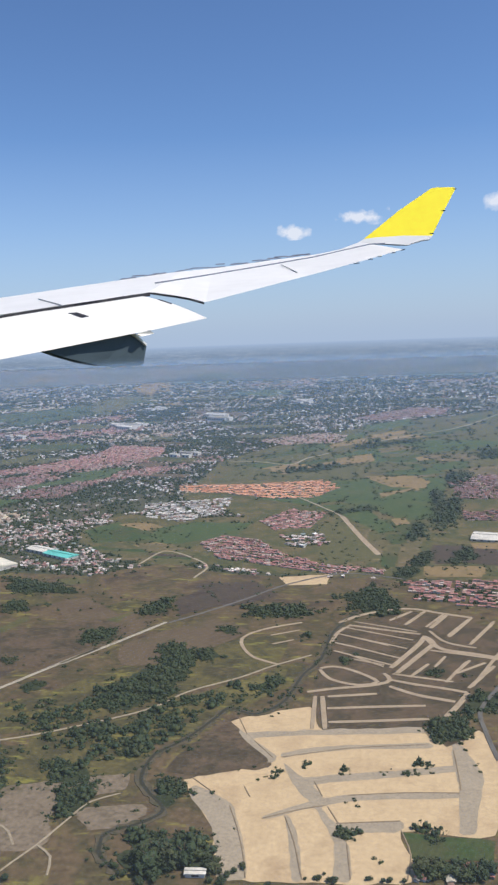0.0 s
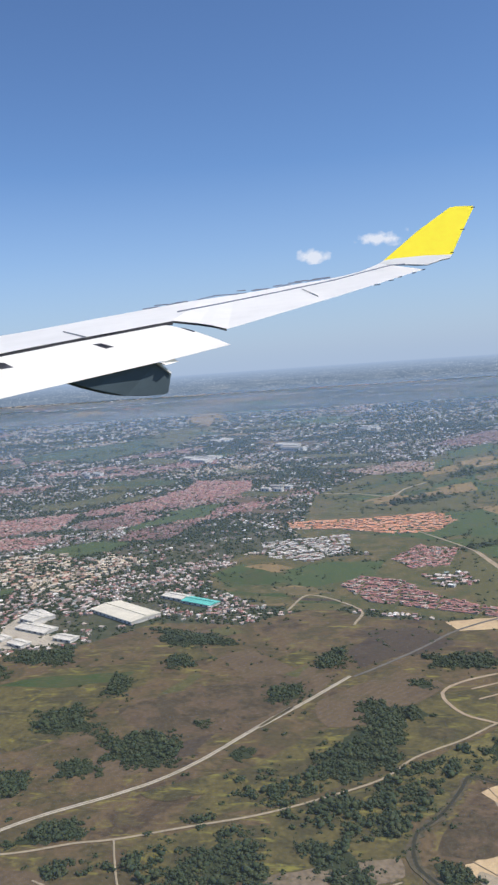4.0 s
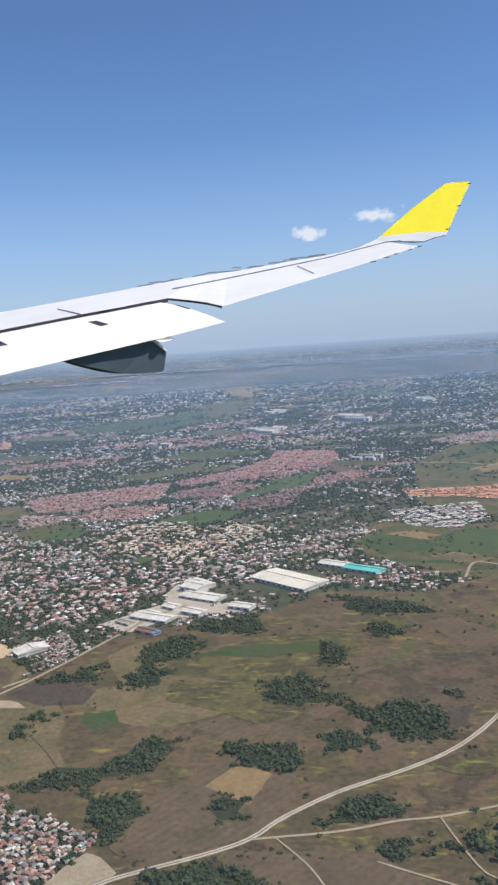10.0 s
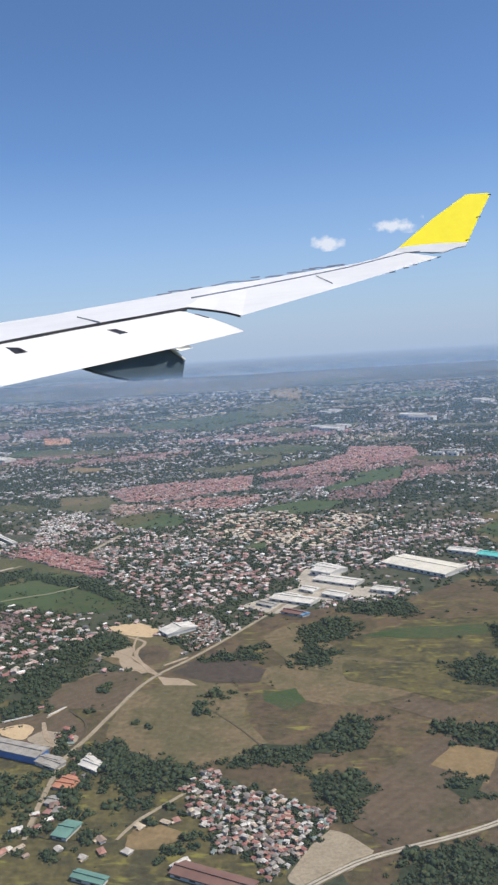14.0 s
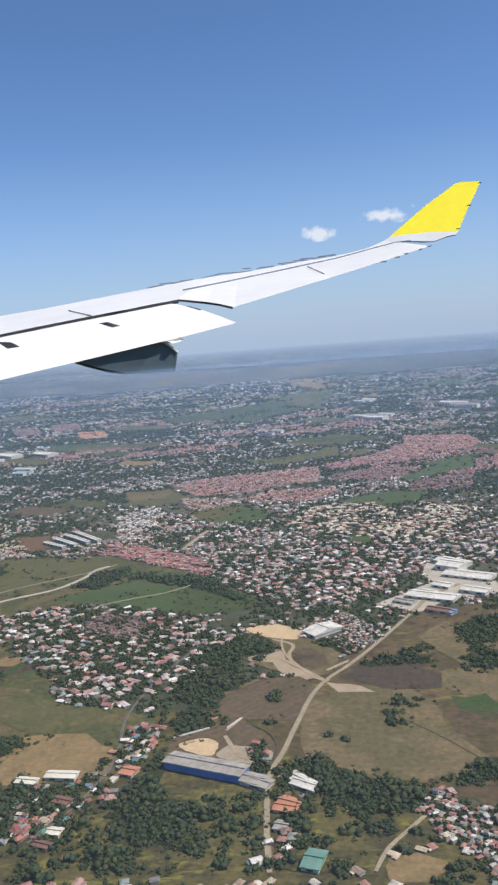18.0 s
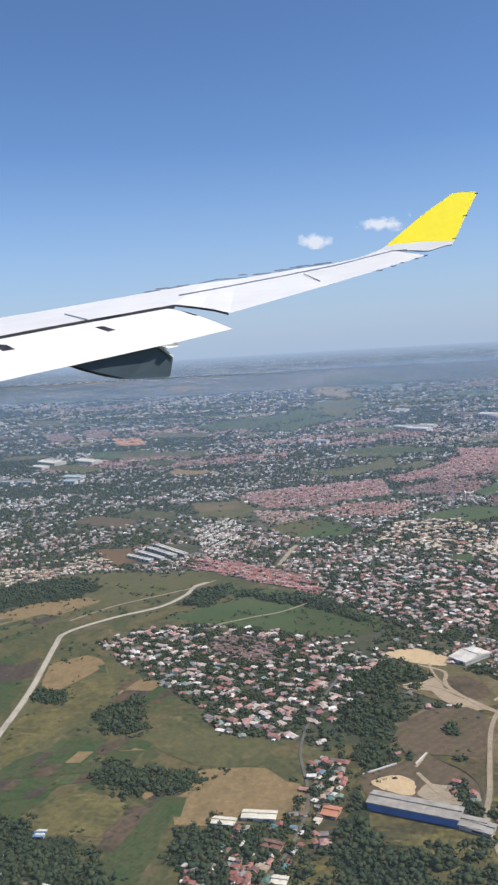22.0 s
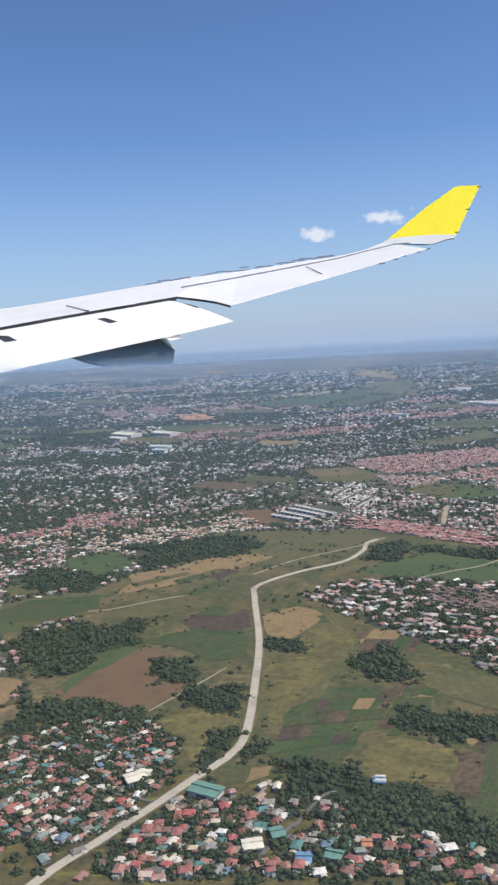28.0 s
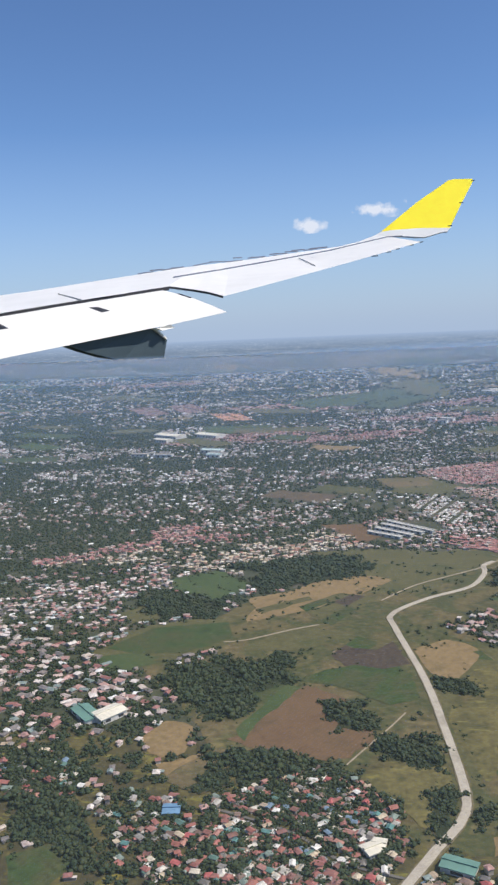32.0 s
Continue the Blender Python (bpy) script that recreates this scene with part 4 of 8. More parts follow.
field(CONC, "white quarry sand heap yard",
      (-14.86, 8.41), (-14.48, 8.72), (-14.21, 8.64), (-14.29, 8.39), (-14.09, 8.29), (-13.73, 8.28), (-13.70, 8.02), (-14.00, 8.03), (-14.31, 8.12), (-14.62, 8.16))
field(LUSH, "small green rice field",
      (-23.80, 11.21), (-23.03, 11.49), (-22.78, 11.12), (-23.29, 10.79))
field(SCRUB, "yellow-green pasture",
      (-18.11, 7.50), (-17.79, 7.97), (-17.28, 7.87), (-17.38, 7.41), (-17.92, 7.33))
field(LOT, "broad compacted street of a sand lot",
      (-0.88, 7.65), (-0.77, 7.63), (-0.65, 7.08), (-0.66, 6.86), (-0.82, 6.22), (-0.88, 5.97), (-1.02, 5.97), (-0.94, 6.60), (-0.92, 6.81), (-0.93, 7.24))
field(PLOUGH, "dark grey fallow plot",
      (-20.17, 11.33), (-19.73, 11.93), (-19.54, 11.18), (-20.04, 10.95))
field(LOT, "compacted street of a sand lot",
      (-2.74, 7.19), (-2.52, 6.90), (-2.16, 6.97), (-0.93, 7.20), (-0.95, 7.06), (-2.16, 6.82), (-2.40, 6.75), (-2.31, 6.52), (-2.42, 6.42), (-2.63, 6.77))
field(TAN, "pale square stubble field",
      (-9.85, 7.72), (-9.59, 8.17), (-9.13, 7.98), (-9.33, 7.36))
field(DIRT, "pale gravel yard beside a village",
      (-11.12, 5.83), (-10.81, 6.53), (-10.42, 6.24), (-10.60, 5.96), (-10.91, 5.72))
field(TAN, "dry tan clearing by houses",
      (-22.23, 8.60), (-21.71, 8.89), (-21.54, 8.24), (-21.97, 8.24))
field(GREEN, "lawn field with a hedge",
      (-1.54, 5.95), (-0.72, 5.86), (-0.78, 5.55), (-1.50, 5.56))
field(SCRUBD, "dry brown scrub flat",
      (-5.75, 6.59), (-5.42, 6.70), (-5.13, 6.10), (-5.49, 5.91))
field(LOT, "compacted street of a sand lot",
      (-3.27, 7.82), (-3.17, 7.88), (-1.17, 8.07), (-1.16, 7.93), (-2.40, 7.84), (-3.00, 7.77), (-3.19, 7.69))
field(GREEN, "dark green lawn",
      (-23.15, 7.07), (-22.83, 7.26), (-22.53, 6.98), (-22.68, 6.63), (-22.94, 6.60))
field(LOT, "compacted street of a sand lot",
      (-2.86, 6.17), (-2.39, 6.47), (-1.93, 6.60), (-0.93, 6.67), (-0.94, 6.57), (-1.94, 6.48), (-2.31, 6.35), (-2.17, 6.05), (-2.23, 6.00), (-2.39, 6.32), (-2.83, 6.11))
field(TAN, "dry village clearing",
      (-22.49, 9.18), (-22.27, 9.54), (-21.98, 9.23), (-22.10, 8.78), (-22.34, 8.82))
field(BROWN, "brown garden strip beside crops",
      (-17.34, 7.89), (-17.05, 7.75), (-17.03, 7.14), (-17.36, 7.14))
field(WASH, "pale eroded clearing by a creek",
      (-4.98, 6.69), (-4.38, 6.89), (-4.35, 6.60), (-4.87, 6.32))
field(GREEN, "green garden plot",
      (-11.80, 9.39), (-11.39, 9.62), (-11.23, 9.22), (-11.45, 8.99))
field(LOT, "compacted street of a sand lot",
      (-2.78, 7.39), (-2.40, 7.55), (-2.01, 7.61), (-1.15, 7.69), (-1.16, 7.57), (-2.02, 7.51), (-2.53, 7.38), (-2.74, 7.30))
field(GREEN, "small green crop plot",
      (-11.80, 9.56), (-11.49, 9.48), (-11.31, 9.18), (-11.44, 8.97), (-11.75, 9.24))
field(WASH, "pale dry wash by a creek",
      (-4.70, 6.12), (-4.12, 6.23), (-4.16, 5.90), (-4.54, 5.85))
field(TAN, "dry tan clearing by houses",
      (-12.60, 6.46), (-12.36, 6.54), (-12.10, 6.39), (-12.30, 6.17), (-12.60, 6.17))
field(PLOUGH, "dark tilled garden plot",
      (-17.11, 8.17), (-16.77, 8.24), (-16.77, 7.81), (-17.04, 7.82))
field(LOT, "compacted street of a sand lot",
      (-2.37, 6.32), (-2.23, 6.09), (-2.05, 5.71), (-2.04, 5.24), (-2.19, 5.23), (-2.19, 5.75))
field(WASH, "pale grey fallow plot",
      (-20.54, 11.55), (-20.29, 11.77), (-20.03, 11.60), (-20.32, 11.32))
field(WASH, "pale dry wash by a creek",
      (-4.67, 6.21), (-4.27, 6.27), (-4.08, 6.04), (-4.42, 5.94))
field(LOT, "compacted street of a sand lot",
      (-3.33, 7.96), (-3.14, 7.72), (-2.83, 7.33), (-2.91, 7.18), (-3.23, 7.62))
field(SAND, "pale sandy ramp beside a road",
      (-13.29, 10.01), (-12.85, 9.88), (-12.68, 9.71), (-13.12, 9.71))
field(LOT, "compacted street of a sand lot",
      (-2.17, 6.07), (-1.57, 6.14), (-1.53, 6.02), (-1.64, 5.95), (-2.07, 5.94))
field(LOT, "compacted street of a sand lot",
      (-2.67, 6.17), (-2.60, 6.12), (-2.49, 5.65), (-2.46, 5.22), (-2.55, 5.22), (-2.60, 5.73))
field(TAN, "small bare tan plot",
      (-17.20, 8.16), (-17.13, 8.28), (-17.02, 8.14), (-17.11, 8.02))
plots(3, 5, (OLIVE, TAN, GREEN, FARM, LUSH, PASTURE),
      (-5.09, 30.47), (-1.09, 35.29), (-0.97, 27.43), (-4.29, 25.22))
plots(3, 5, (OLIVE, TAN, GREEN, FARM, PASTURE),
      (-1.09, 35.29), (5.74, 41.22), (4.73, 33.36), (-0.69, 29.18))
plots(3, 5, (OLIVE, LUSH, GREEN, FARM, PASTURE),
      (-0.71, 28.81), (4.48, 32.13), (3.01, 24.69), (-0.28, 24.14))
plots(4, 4, (OLIVE, FARM, GREEN, PASTURE),
      (-2.06, 18.20), (-0.01, 18.90), (-0.70, 14.61), (-2.00, 14.84))
plots(2, 5, (OLIVE, PASTURE, GREEN, PLOUGH),
      (-7.84, 16.53), (-5.20, 15.88), (-5.17, 14.95), (-6.57, 15.00))
plots(3, 3, (GREEN, BROWN, TAN, LUSH),
      (-17.95, 8.99), (-17.72, 9.40), (-17.29, 9.25), (-17.45, 8.72))
plots(2, 4, (GREEN, LUSH, TAN, PLOUGH),
      (-18.12, 10.83), (-17.44, 10.88), (-17.31, 10.42), (-17.95, 10.27))
plots(5, 4, (SCRUBD, PLAIN, SCRUB, PLAIN, OLIVE, SCRUBD),
      (-9.35, 9.59), (-8.26, 11.32), (-6.50, 12.71), (-7.73, 9.40))
plots(4, 3, (SCRUBD, PLAIN, SCRUBD, PLAIN, OLIVE),
      (-8.11, 8.51), (-7.12, 10.45), (-5.60, 12.14), (-6.49, 9.22))
plots(4, 3, (SCRUB, PLAIN, SCRUBD, PASTURE),
      (-10.27, 9.11), (-9.13, 10.05), (-8.32, 9.67), (-9.24, 8.39))
plots(3, 3, (OLIVE, FARM, GREEN, TAN),
      (-1.79, 18.46), (-0.55, 18.94), (-0.38, 16.63), (-1.37, 16.23))
plots(2, 4, (OLIVE, TAN, GREEN, LUSH),
      (-5.62, 27.45), (-3.33, 28.92), (-1.74, 27.52), (-3.93, 25.18))
plots(2, 4, (OLIVE, TAN, GREEN, LUSH),
      (-0.97, 27.43), (1.87, 28.82), (1.85, 26.00), (-0.74, 24.83))
plots(2, 4, (OLIVE, TAN, GREEN, FARM),
      (-0.69, 33.50), (2.19, 34.67), (3.94, 32.69), (0.42, 30.33))
plots(1, 3, (TAN, OLIVE, TAN),
      (-21.94, 13.66), (-21.09, 14.18), (-20.88, 13.62), (-21.60, 13.02))
plots(2, 2, (OLIVE, PLOUGH, GREEN),
      (-20.92, 11.91), (-20.57, 12.39), (-19.93, 11.90), (-20.27, 11.03))
plots(2, 2, (OLIVE, TAN, GREEN),
      (-18.88, 11.54), (-18.41, 11.72), (-17.88, 10.64), (-18.36, 10.39))
plots(2, 3, (GREEN, OLIVE, PLOUGH),
      (-21.09, 13.31), (-20.46, 13.97), (-19.87, 13.75), (-20.57, 12.48))
plots(3, 4, (SCRUBD, PLAIN, OLIVE, SCRUB),
      (-8.49, 13.79), (-7.25, 14.10), (-5.36, 12.48), (-6.86, 10.97))
zone(RED, 0.096, 0.1, 35, 0.9, "dense red-roofed estate houses",
     (-18.55, 24.30), (-17.29, 25.36), (-15.74, 25.89), (-14.30, 26.48), (-14.08, 23.87), (-15.26, 23.32), (-16.13, 22.41), (-17.46, 22.54))
zone(RED, 0.1, 0.104, 20, 0.9, "dense red-roofed estate houses",
     (-14.23, 26.46), (-12.80, 27.96), (-11.50, 30.06), (-11.36, 32.48), (-9.90, 32.01), (-8.87, 30.62), (-9.13, 28.84), (-10.56, 28.29), (-11.51, 26.52), (-12.83, 26.36), (-13.75, 25.64))
zone(REDG, 0.1, 0.1, 30, 0.85, "faded red-roofed estate houses",
     (-13.74, 24.98), (-11.76, 25.67), (-11.63, 24.66), (-12.41, 23.47), (-13.72, 23.94))
zone(RED, 0.096, 0.1, 40, 0.8, "dense red-roofed estate houses",
     (-15.45, 22.66), (-13.70, 22.98), (-13.46, 22.14), (-14.00, 21.21), (-15.53, 21.15), (-16.16, 21.76))
zone(REDG, 0.1, 0.104, 15, 0.8, "faded red-roofed estate houses",
     (-11.64, 22.82), (-10.62, 23.92), (-9.79, 24.15), (-10.11, 21.87), (-10.85, 21.84), (-11.66, 21.83))
zone(PINK, 0.1, 0.11, 35, 0.8, "rows of pale pink-roofed terraces",
     (-17.82, 22.26), (-16.04, 21.72), (-16.28, 20.96), (-16.98, 20.46), (-17.39, 20.92))
zone(RED, 0.1, 0.104, 5, 0.9, "dense red-roofed estate houses",
     (-12.01, 29.62), (-10.74, 31.84), (-9.10, 31.89), (-8.88, 29.44), (-10.01, 27.91), (-11.52, 28.03))
zone(REDG, 0.13, 0.13, 10, 0.85, "far red-roofed estate houses",
     (-31.96, 43.78), (-30.69, 44.30), (-29.00, 40.82), (-29.96, 40.09))
zone(REDG, 0.13, 0.13, 10, 0.85, "far red-roofed estate houses",
     (-30.02, 44.83), (-28.71, 45.36), (-27.16, 41.42), (-28.37, 40.95))
zone(ORANGE, 0.13, 0.13, 10, 0.8, "far orange-roofed houses",
     (-27.11, 40.58), (-25.55, 40.18), (-24.51, 37.39), (-25.84, 37.38))
field(LUSH, "green field beside a red-roofed estate",
      (-17.14, 20.13), (-16.61, 20.95), (-15.12, 20.29), (-15.13, 19.17), (-16.32, 19.04))
field(OLIVE, "olive half of a field beside an estate",
      (-17.14, 20.13), (-16.66, 20.86), (-15.91, 20.61), (-16.10, 19.63), (-16.55, 19.18))
field(LUSH, "long green field between estates",
      (-13.46, 20.95), (-12.36, 21.94), (-11.19, 21.67), (-11.48, 20.70), (-12.65, 19.84))
field(LUSH, "long green field between estates",
      (-11.94, 23.55), (-11.11, 25.03), (-9.41, 26.85), (-9.67, 24.96), (-11.11, 23.77), (-11.75, 22.92))
field(OLIVE, "olive field among far houses",
      (-13.73, 29.13), (-12.47, 30.02), (-12.79, 28.41), (-13.50, 27.83))
field(OLIVE, "olive field among far houses",
      (-16.80, 28.55), (-15.69, 28.61), (-15.89, 27.55), (-16.44, 27.36))
field(TAN, "pale bare hill in the far distance",
      (-19.28, 70.68), (-17.10, 73.27), (-14.81, 61.83), (-16.63, 58.35), (-18.30, 62.78))
field(GREEN, "dark green wedge of far fields",
      (-19.78, 41.79), (-18.64, 47.13), (-15.52, 47.03), (-16.91, 43.67), (-18.71, 40.22))
field(PASTURE, "brown pasture among town houses",
      (-19.80, 23.56), (-18.16, 23.66), (-18.30, 22.51), (-19.33, 22.26))
field(REDSOIL, "bare reddish yard among town houses",
      (-20.95, 18.48), (-20.11, 18.50), (-19.65, 17.47), (-20.08, 17.04))
field(LUSH, "small green lawn among houses",
      (-13.17, 16.98), (-12.99, 17.40), (-12.64, 17.21), (-12.75, 16.56))
field(TAN, "pale tan strip in the far distance",
      (-34.19, 82.43), (-32.42, 86.36), (-29.29, 79.73), (-31.11, 74.94))
field(TAN, "pale bare field in the far distance",
      (-19.19, 71.68), (-17.03, 73.98), (-15.06, 64.34), (-17.05, 59.98), (-18.51, 63.30))
field(GREEN, "green fields among far houses",
      (-24.11, 44.55), (-21.39, 47.93), (-17.79, 51.49), (-16.74, 46.67), (-19.82, 42.52), (-22.29, 41.65))
field(SCRUB, "overgrown olive clearing beside a warehouse",
      (-14.78, 7.73), (-13.94, 7.46), (-13.73, 7.34), (-13.66, 6.42), (-14.04, 6.35), (-14.38, 6.66), (-14.67, 6.93))
field(YELLOW, "dry yellow clearing among bushes",
      (-14.50, 7.50), (-13.94, 7.42), (-13.74, 7.19), (-13.70, 6.66), (-14.00, 6.73), (-14.28, 7.06))
field(SCRUB, "rough grass beside a dusty road",
      (-13.60, 7.23), (-13.16, 7.12), (-12.97, 6.79), (-12.75, 6.31), (-13.49, 6.31))
field(PASTURE, "dry brown pasture edged by trees",
      (-14.70, 9.79), (-14.15, 10.11), (-13.53, 9.83), (-13.44, 9.47), (-13.62, 9.14), (-14.01, 9.05), (-14.34, 9.23))
field(YELLOW, "bright olive-yellow field beside trees",
      (-18.12, 7.61), (-17.98, 7.93), (-17.65, 8.07), (-17.38, 7.83), (-17.45, 7.43), (-17.92, 7.37), (-18.09, 7.47))
field(OLIVE, "olive pasture beside a highway",
      (-18.70, 11.33), (-18.11, 11.15), (-18.28, 10.35), (-18.65, 9.75), (-18.99, 8.77), (-19.13, 8.41), (-19.21, 9.65), (-19.21, 10.38), (-19.06, 10.75))
field(YELLOW, "dry yellow grass beside a creek",
      (-5.18, 7.81), (-4.69, 8.26), (-3.78, 8.16), (-3.65, 7.94), (-4.13, 7.62), (-4.83, 7.51))
field(YELLOW, "dry yellow grass beside a creek",
      (-4.57, 8.49), (-3.79, 9.06), (-2.88, 9.68), (-3.07, 8.87), (-3.62, 8.60), (-4.03, 8.32))
field(SCRUB, "rough olive grass beside a creek",
      (-5.95, 7.10), (-5.43, 7.40), (-4.32, 7.52), (-4.25, 6.96), (-4.84, 6.77), (-5.72, 6.50))
field(WASH, "bare pale ground beside a creek",
      (-5.72, 6.50), (-5.32, 6.59), (-5.03, 5.98), (-4.94, 5.58), (-5.39, 5.63))
field(WASH, "bare pale ground beside a creek",
      (-4.73, 6.21), (-4.12, 6.31), (-4.04, 6.12), (-4.42, 5.86), (-4.67, 5.99))
field(BROWN, "bare purplish earth above a creek",
      (-3.46, 8.16), (-3.20, 7.64), (-2.92, 7.21), (-3.56, 6.89), (-4.01, 6.96), (-3.89, 7.43), (-3.55, 8.05))
field(GREEN, "dark green field behind trees",
      (-23.60, 11.60), (-23.12, 12.40), (-22.06, 12.63), (-21.91, 12.02), (-22.51, 11.45), (-23.19, 11.43))
field(LUSH, "bright green strip beside a town",
      (-23.79, 11.24), (-23.33, 11.43), (-22.76, 11.35), (-23.04, 10.92), (-23.56, 10.91))
field(OLIVE, "olive field beside a track",
      (-21.74, 11.65), (-21.08, 12.43), (-20.50, 12.24), (-20.79, 11.67), (-21.45, 11.56))
field(PLOUGH, "grey tilled plots beside a highway",
      (-20.51, 11.50), (-20.26, 11.68), (-19.61, 11.61), (-19.74, 11.10), (-20.36, 11.08))
field(GREEN, "green crop beside a highway",
      (-20.94, 10.67), (-20.24, 11.13), (-19.55, 10.87), (-19.51, 10.15), (-19.84, 10.01), (-20.44, 10.51))
field(REDSOIL, "broad reddish-brown tilled field",
      (-21.32, 9.45), (-21.17, 10.12), (-20.80, 10.50), (-20.30, 10.12), (-20.04, 9.39), (-20.08, 9.05), (-20.51, 8.74), (-21.11, 9.00))
field(LUSH, "green margin of a tilled field",
      (-21.52, 9.38), (-21.05, 10.52), (-20.87, 10.45), (-21.30, 9.51), (-21.39, 9.10))
field(TAN, "small stubble field among trees",
      (-22.45, 9.05), (-22.32, 9.53), (-22.00, 9.42), (-21.97, 8.85), (-22.20, 8.74))
field(PASTURE, "dry pasture behind a village",
      (-22.08, 8.35), (-21.71, 8.87), (-21.36, 8.97), (-21.50, 8.38), (-21.67, 8.09))
field(YELLOW, "yellowing pasture beside a highway",
      (-20.20, 8.45), (-19.63, 8.80), (-19.34, 8.66), (-19.37, 7.97), (-19.64, 7.64), (-19.86, 8.03))
field(TAN, "pale stubble beside a highway",
      (-19.39, 11.44), (-19.02, 11.85), (-18.66, 11.46), (-19.02, 10.73), (-19.28, 10.88))
field(OLIVE, "broad olive pasture beside a highway",
      (-19.00, 10.56), (-18.62, 11.29), (-18.10, 11.07), (-18.31, 9.82), (-18.87, 8.71), (-19.10, 8.51), (-19.20, 9.54))
field(YELLOW, "yellow stubble field",
      (-18.16, 7.58), (-17.85, 8.05), (-17.26, 7.93), (-17.27, 7.36), (-17.97, 7.45))
field(GREEN, "long green crop strip",
      (-17.30, 6.76), (-17.02, 7.76), (-16.82, 7.73), (-16.85, 6.93), (-16.89, 6.68))
field(GREEN, "dark green crop plot",
      (-17.02, 7.76), (-16.98, 8.07), (-16.68, 8.08), (-16.67, 7.73))
field(BROWN, "brown tilled strip",
      (-17.37, 7.36), (-17.20, 7.92), (-17.00, 7.88), (-17.16, 7.29))
field(OLIVE, "rough olive pasture below a village",
      (-17.55, 9.50), (-17.04, 9.65), (-15.96, 9.32), (-16.03, 8.74), (-16.67, 8.71), (-17.17, 9.04))
field(YELLOW, "yellowing pasture",
      (-19.22, 9.70), (-18.79, 11.00), (-18.20, 11.18), (-18.27, 10.38), (-18.74, 9.05), (-19.01, 8.41))
field(GREEN, "dark green field edged by trees",
      (-16.04, 13.40), (-15.57, 13.97), (-14.63, 13.37), (-14.96, 12.73), (-15.70, 12.63))
field(LUSH, "green field beside terraces",
      (-17.34, 13.50), (-16.57, 14.00), (-15.83, 14.23), (-16.35, 13.28), (-16.80, 12.98))
field(PLOUGH, "dark burnt stubble",
      (-12.94, 10.08), (-12.50, 10.54), (-11.85, 10.22), (-11.88, 9.78), (-12.57, 9.79))
field(SCRUBD, "reddish brown pasture beside a road",
      (-10.63, 6.66), (-10.22, 7.34), (-9.83, 7.51), (-9.17, 7.27), (-9.08, 6.87), (-9.77, 6.57), (-10.20, 6.33))
field(SCRUB, "olive grass with yellow weeds",
      (-10.77, 10.50), (-9.47, 10.29), (-8.83, 9.69), (-9.33, 9.17), (-10.08, 9.57), (-10.76, 9.88))
field(PASTURE, "dry pale pasture",
      (-12.04, 11.47), (-11.60, 12.01), (-10.89, 10.85), (-10.92, 10.07), (-11.53, 10.41))
field(GREEN, "dark green strip across dry grassland",
      (-10.67, 11.45), (-10.02, 11.79), (-8.45, 11.96), (-8.61, 11.56), (-9.48, 11.34))
field(PASTURE, "olive brown pasture beside a dusty road",
      (-13.48, 9.44), (-12.68, 9.68), (-11.65, 8.28), (-12.22, 7.64), (-13.41, 8.15))
field(PLOUGH, "dark tilled field beside a road",
      (-5.04, 12.67), (-4.45, 13.74), (-3.55, 13.09), (-3.73, 12.82), (-4.79, 11.93))
field(BROWN, "dark bare pasture",
      (-8.31, 10.50), (-7.28, 11.26), (-6.10, 11.74), (-5.45, 11.21), (-6.44, 9.81), (-7.39, 9.48), (-7.92, 9.91))
field(SCRUBD, "brown pasture between tracks",
      (-5.41, 10.62), (-4.25, 11.73), (-3.55, 11.18), (-4.57, 9.97), (-5.23, 9.83))
field(SCRUB, "streak of yellow weeds",
      (-7.36, 8.13), (-6.72, 8.49), (-6.03, 8.77), (-5.55, 8.81), (-6.21, 8.32), (-7.02, 7.94))
field(SCRUB, "yellow weeds beside a track",
      (-5.25, 7.86), (-4.47, 8.33), (-3.77, 8.71), (-3.58, 8.39), (-4.16, 7.93), (-4.91, 7.51))
field(SCRUB, "rough olive grass",
      (-7.21, 7.00), (-6.50, 7.40), (-5.64, 7.44), (-5.87, 6.74), (-6.80, 6.44))
field(WASH, "pale bare ground",
      (-5.84, 6.52), (-5.13, 6.74), (-4.41, 6.90), (-4.60, 6.51))
field(LUSH, "broad bright green field",
      (-4.37, 21.41), (-2.92, 22.72), (-2.17, 24.26), (-0.93, 23.15), (-1.36, 21.71), (-2.19, 20.96), (-2.99, 20.51))
field(LUSH, "broad bright green field",
      (-1.39, 20.90), (-0.13, 22.35), (0.37, 22.01), (0.39, 19.77), (-0.13, 18.90), (-1.14, 19.41))
field(LUSH, "broad bright green field",
      (-2.87, 20.25), (-1.86, 20.68), (-1.17, 18.75), (-0.84, 17.71), (-1.25, 17.35), (-2.20, 19.49))
field(GREEN, "dark green field beside a town",
      (-8.10, 17.72), (-7.31, 18.33), (-6.53, 17.64), (-6.67, 16.90), (-7.67, 16.94))
field(LUSH, "bright green field beside a town",
      (-6.56, 18.04), (-5.58, 18.73), (-4.45, 18.12), (-4.59, 17.53), (-5.74, 17.22))
field(OLIVE, "olive field beside an estate",
      (-6.08, 25.77), (-4.43, 26.36), (-4.43, 24.50), (-5.62, 24.27))
field(OLIVE, "olive field beside a pale road",
      (-5.33, 28.16), (-3.23, 29.07), (-1.98, 29.38), (-3.04, 27.86), (-4.22, 27.57))
field(TAN, "pale stubble among green fields",
      (-1.38, 24.52), (0.07, 24.58), (0.49, 23.65), (0.25, 22.55), (-0.70, 22.82))
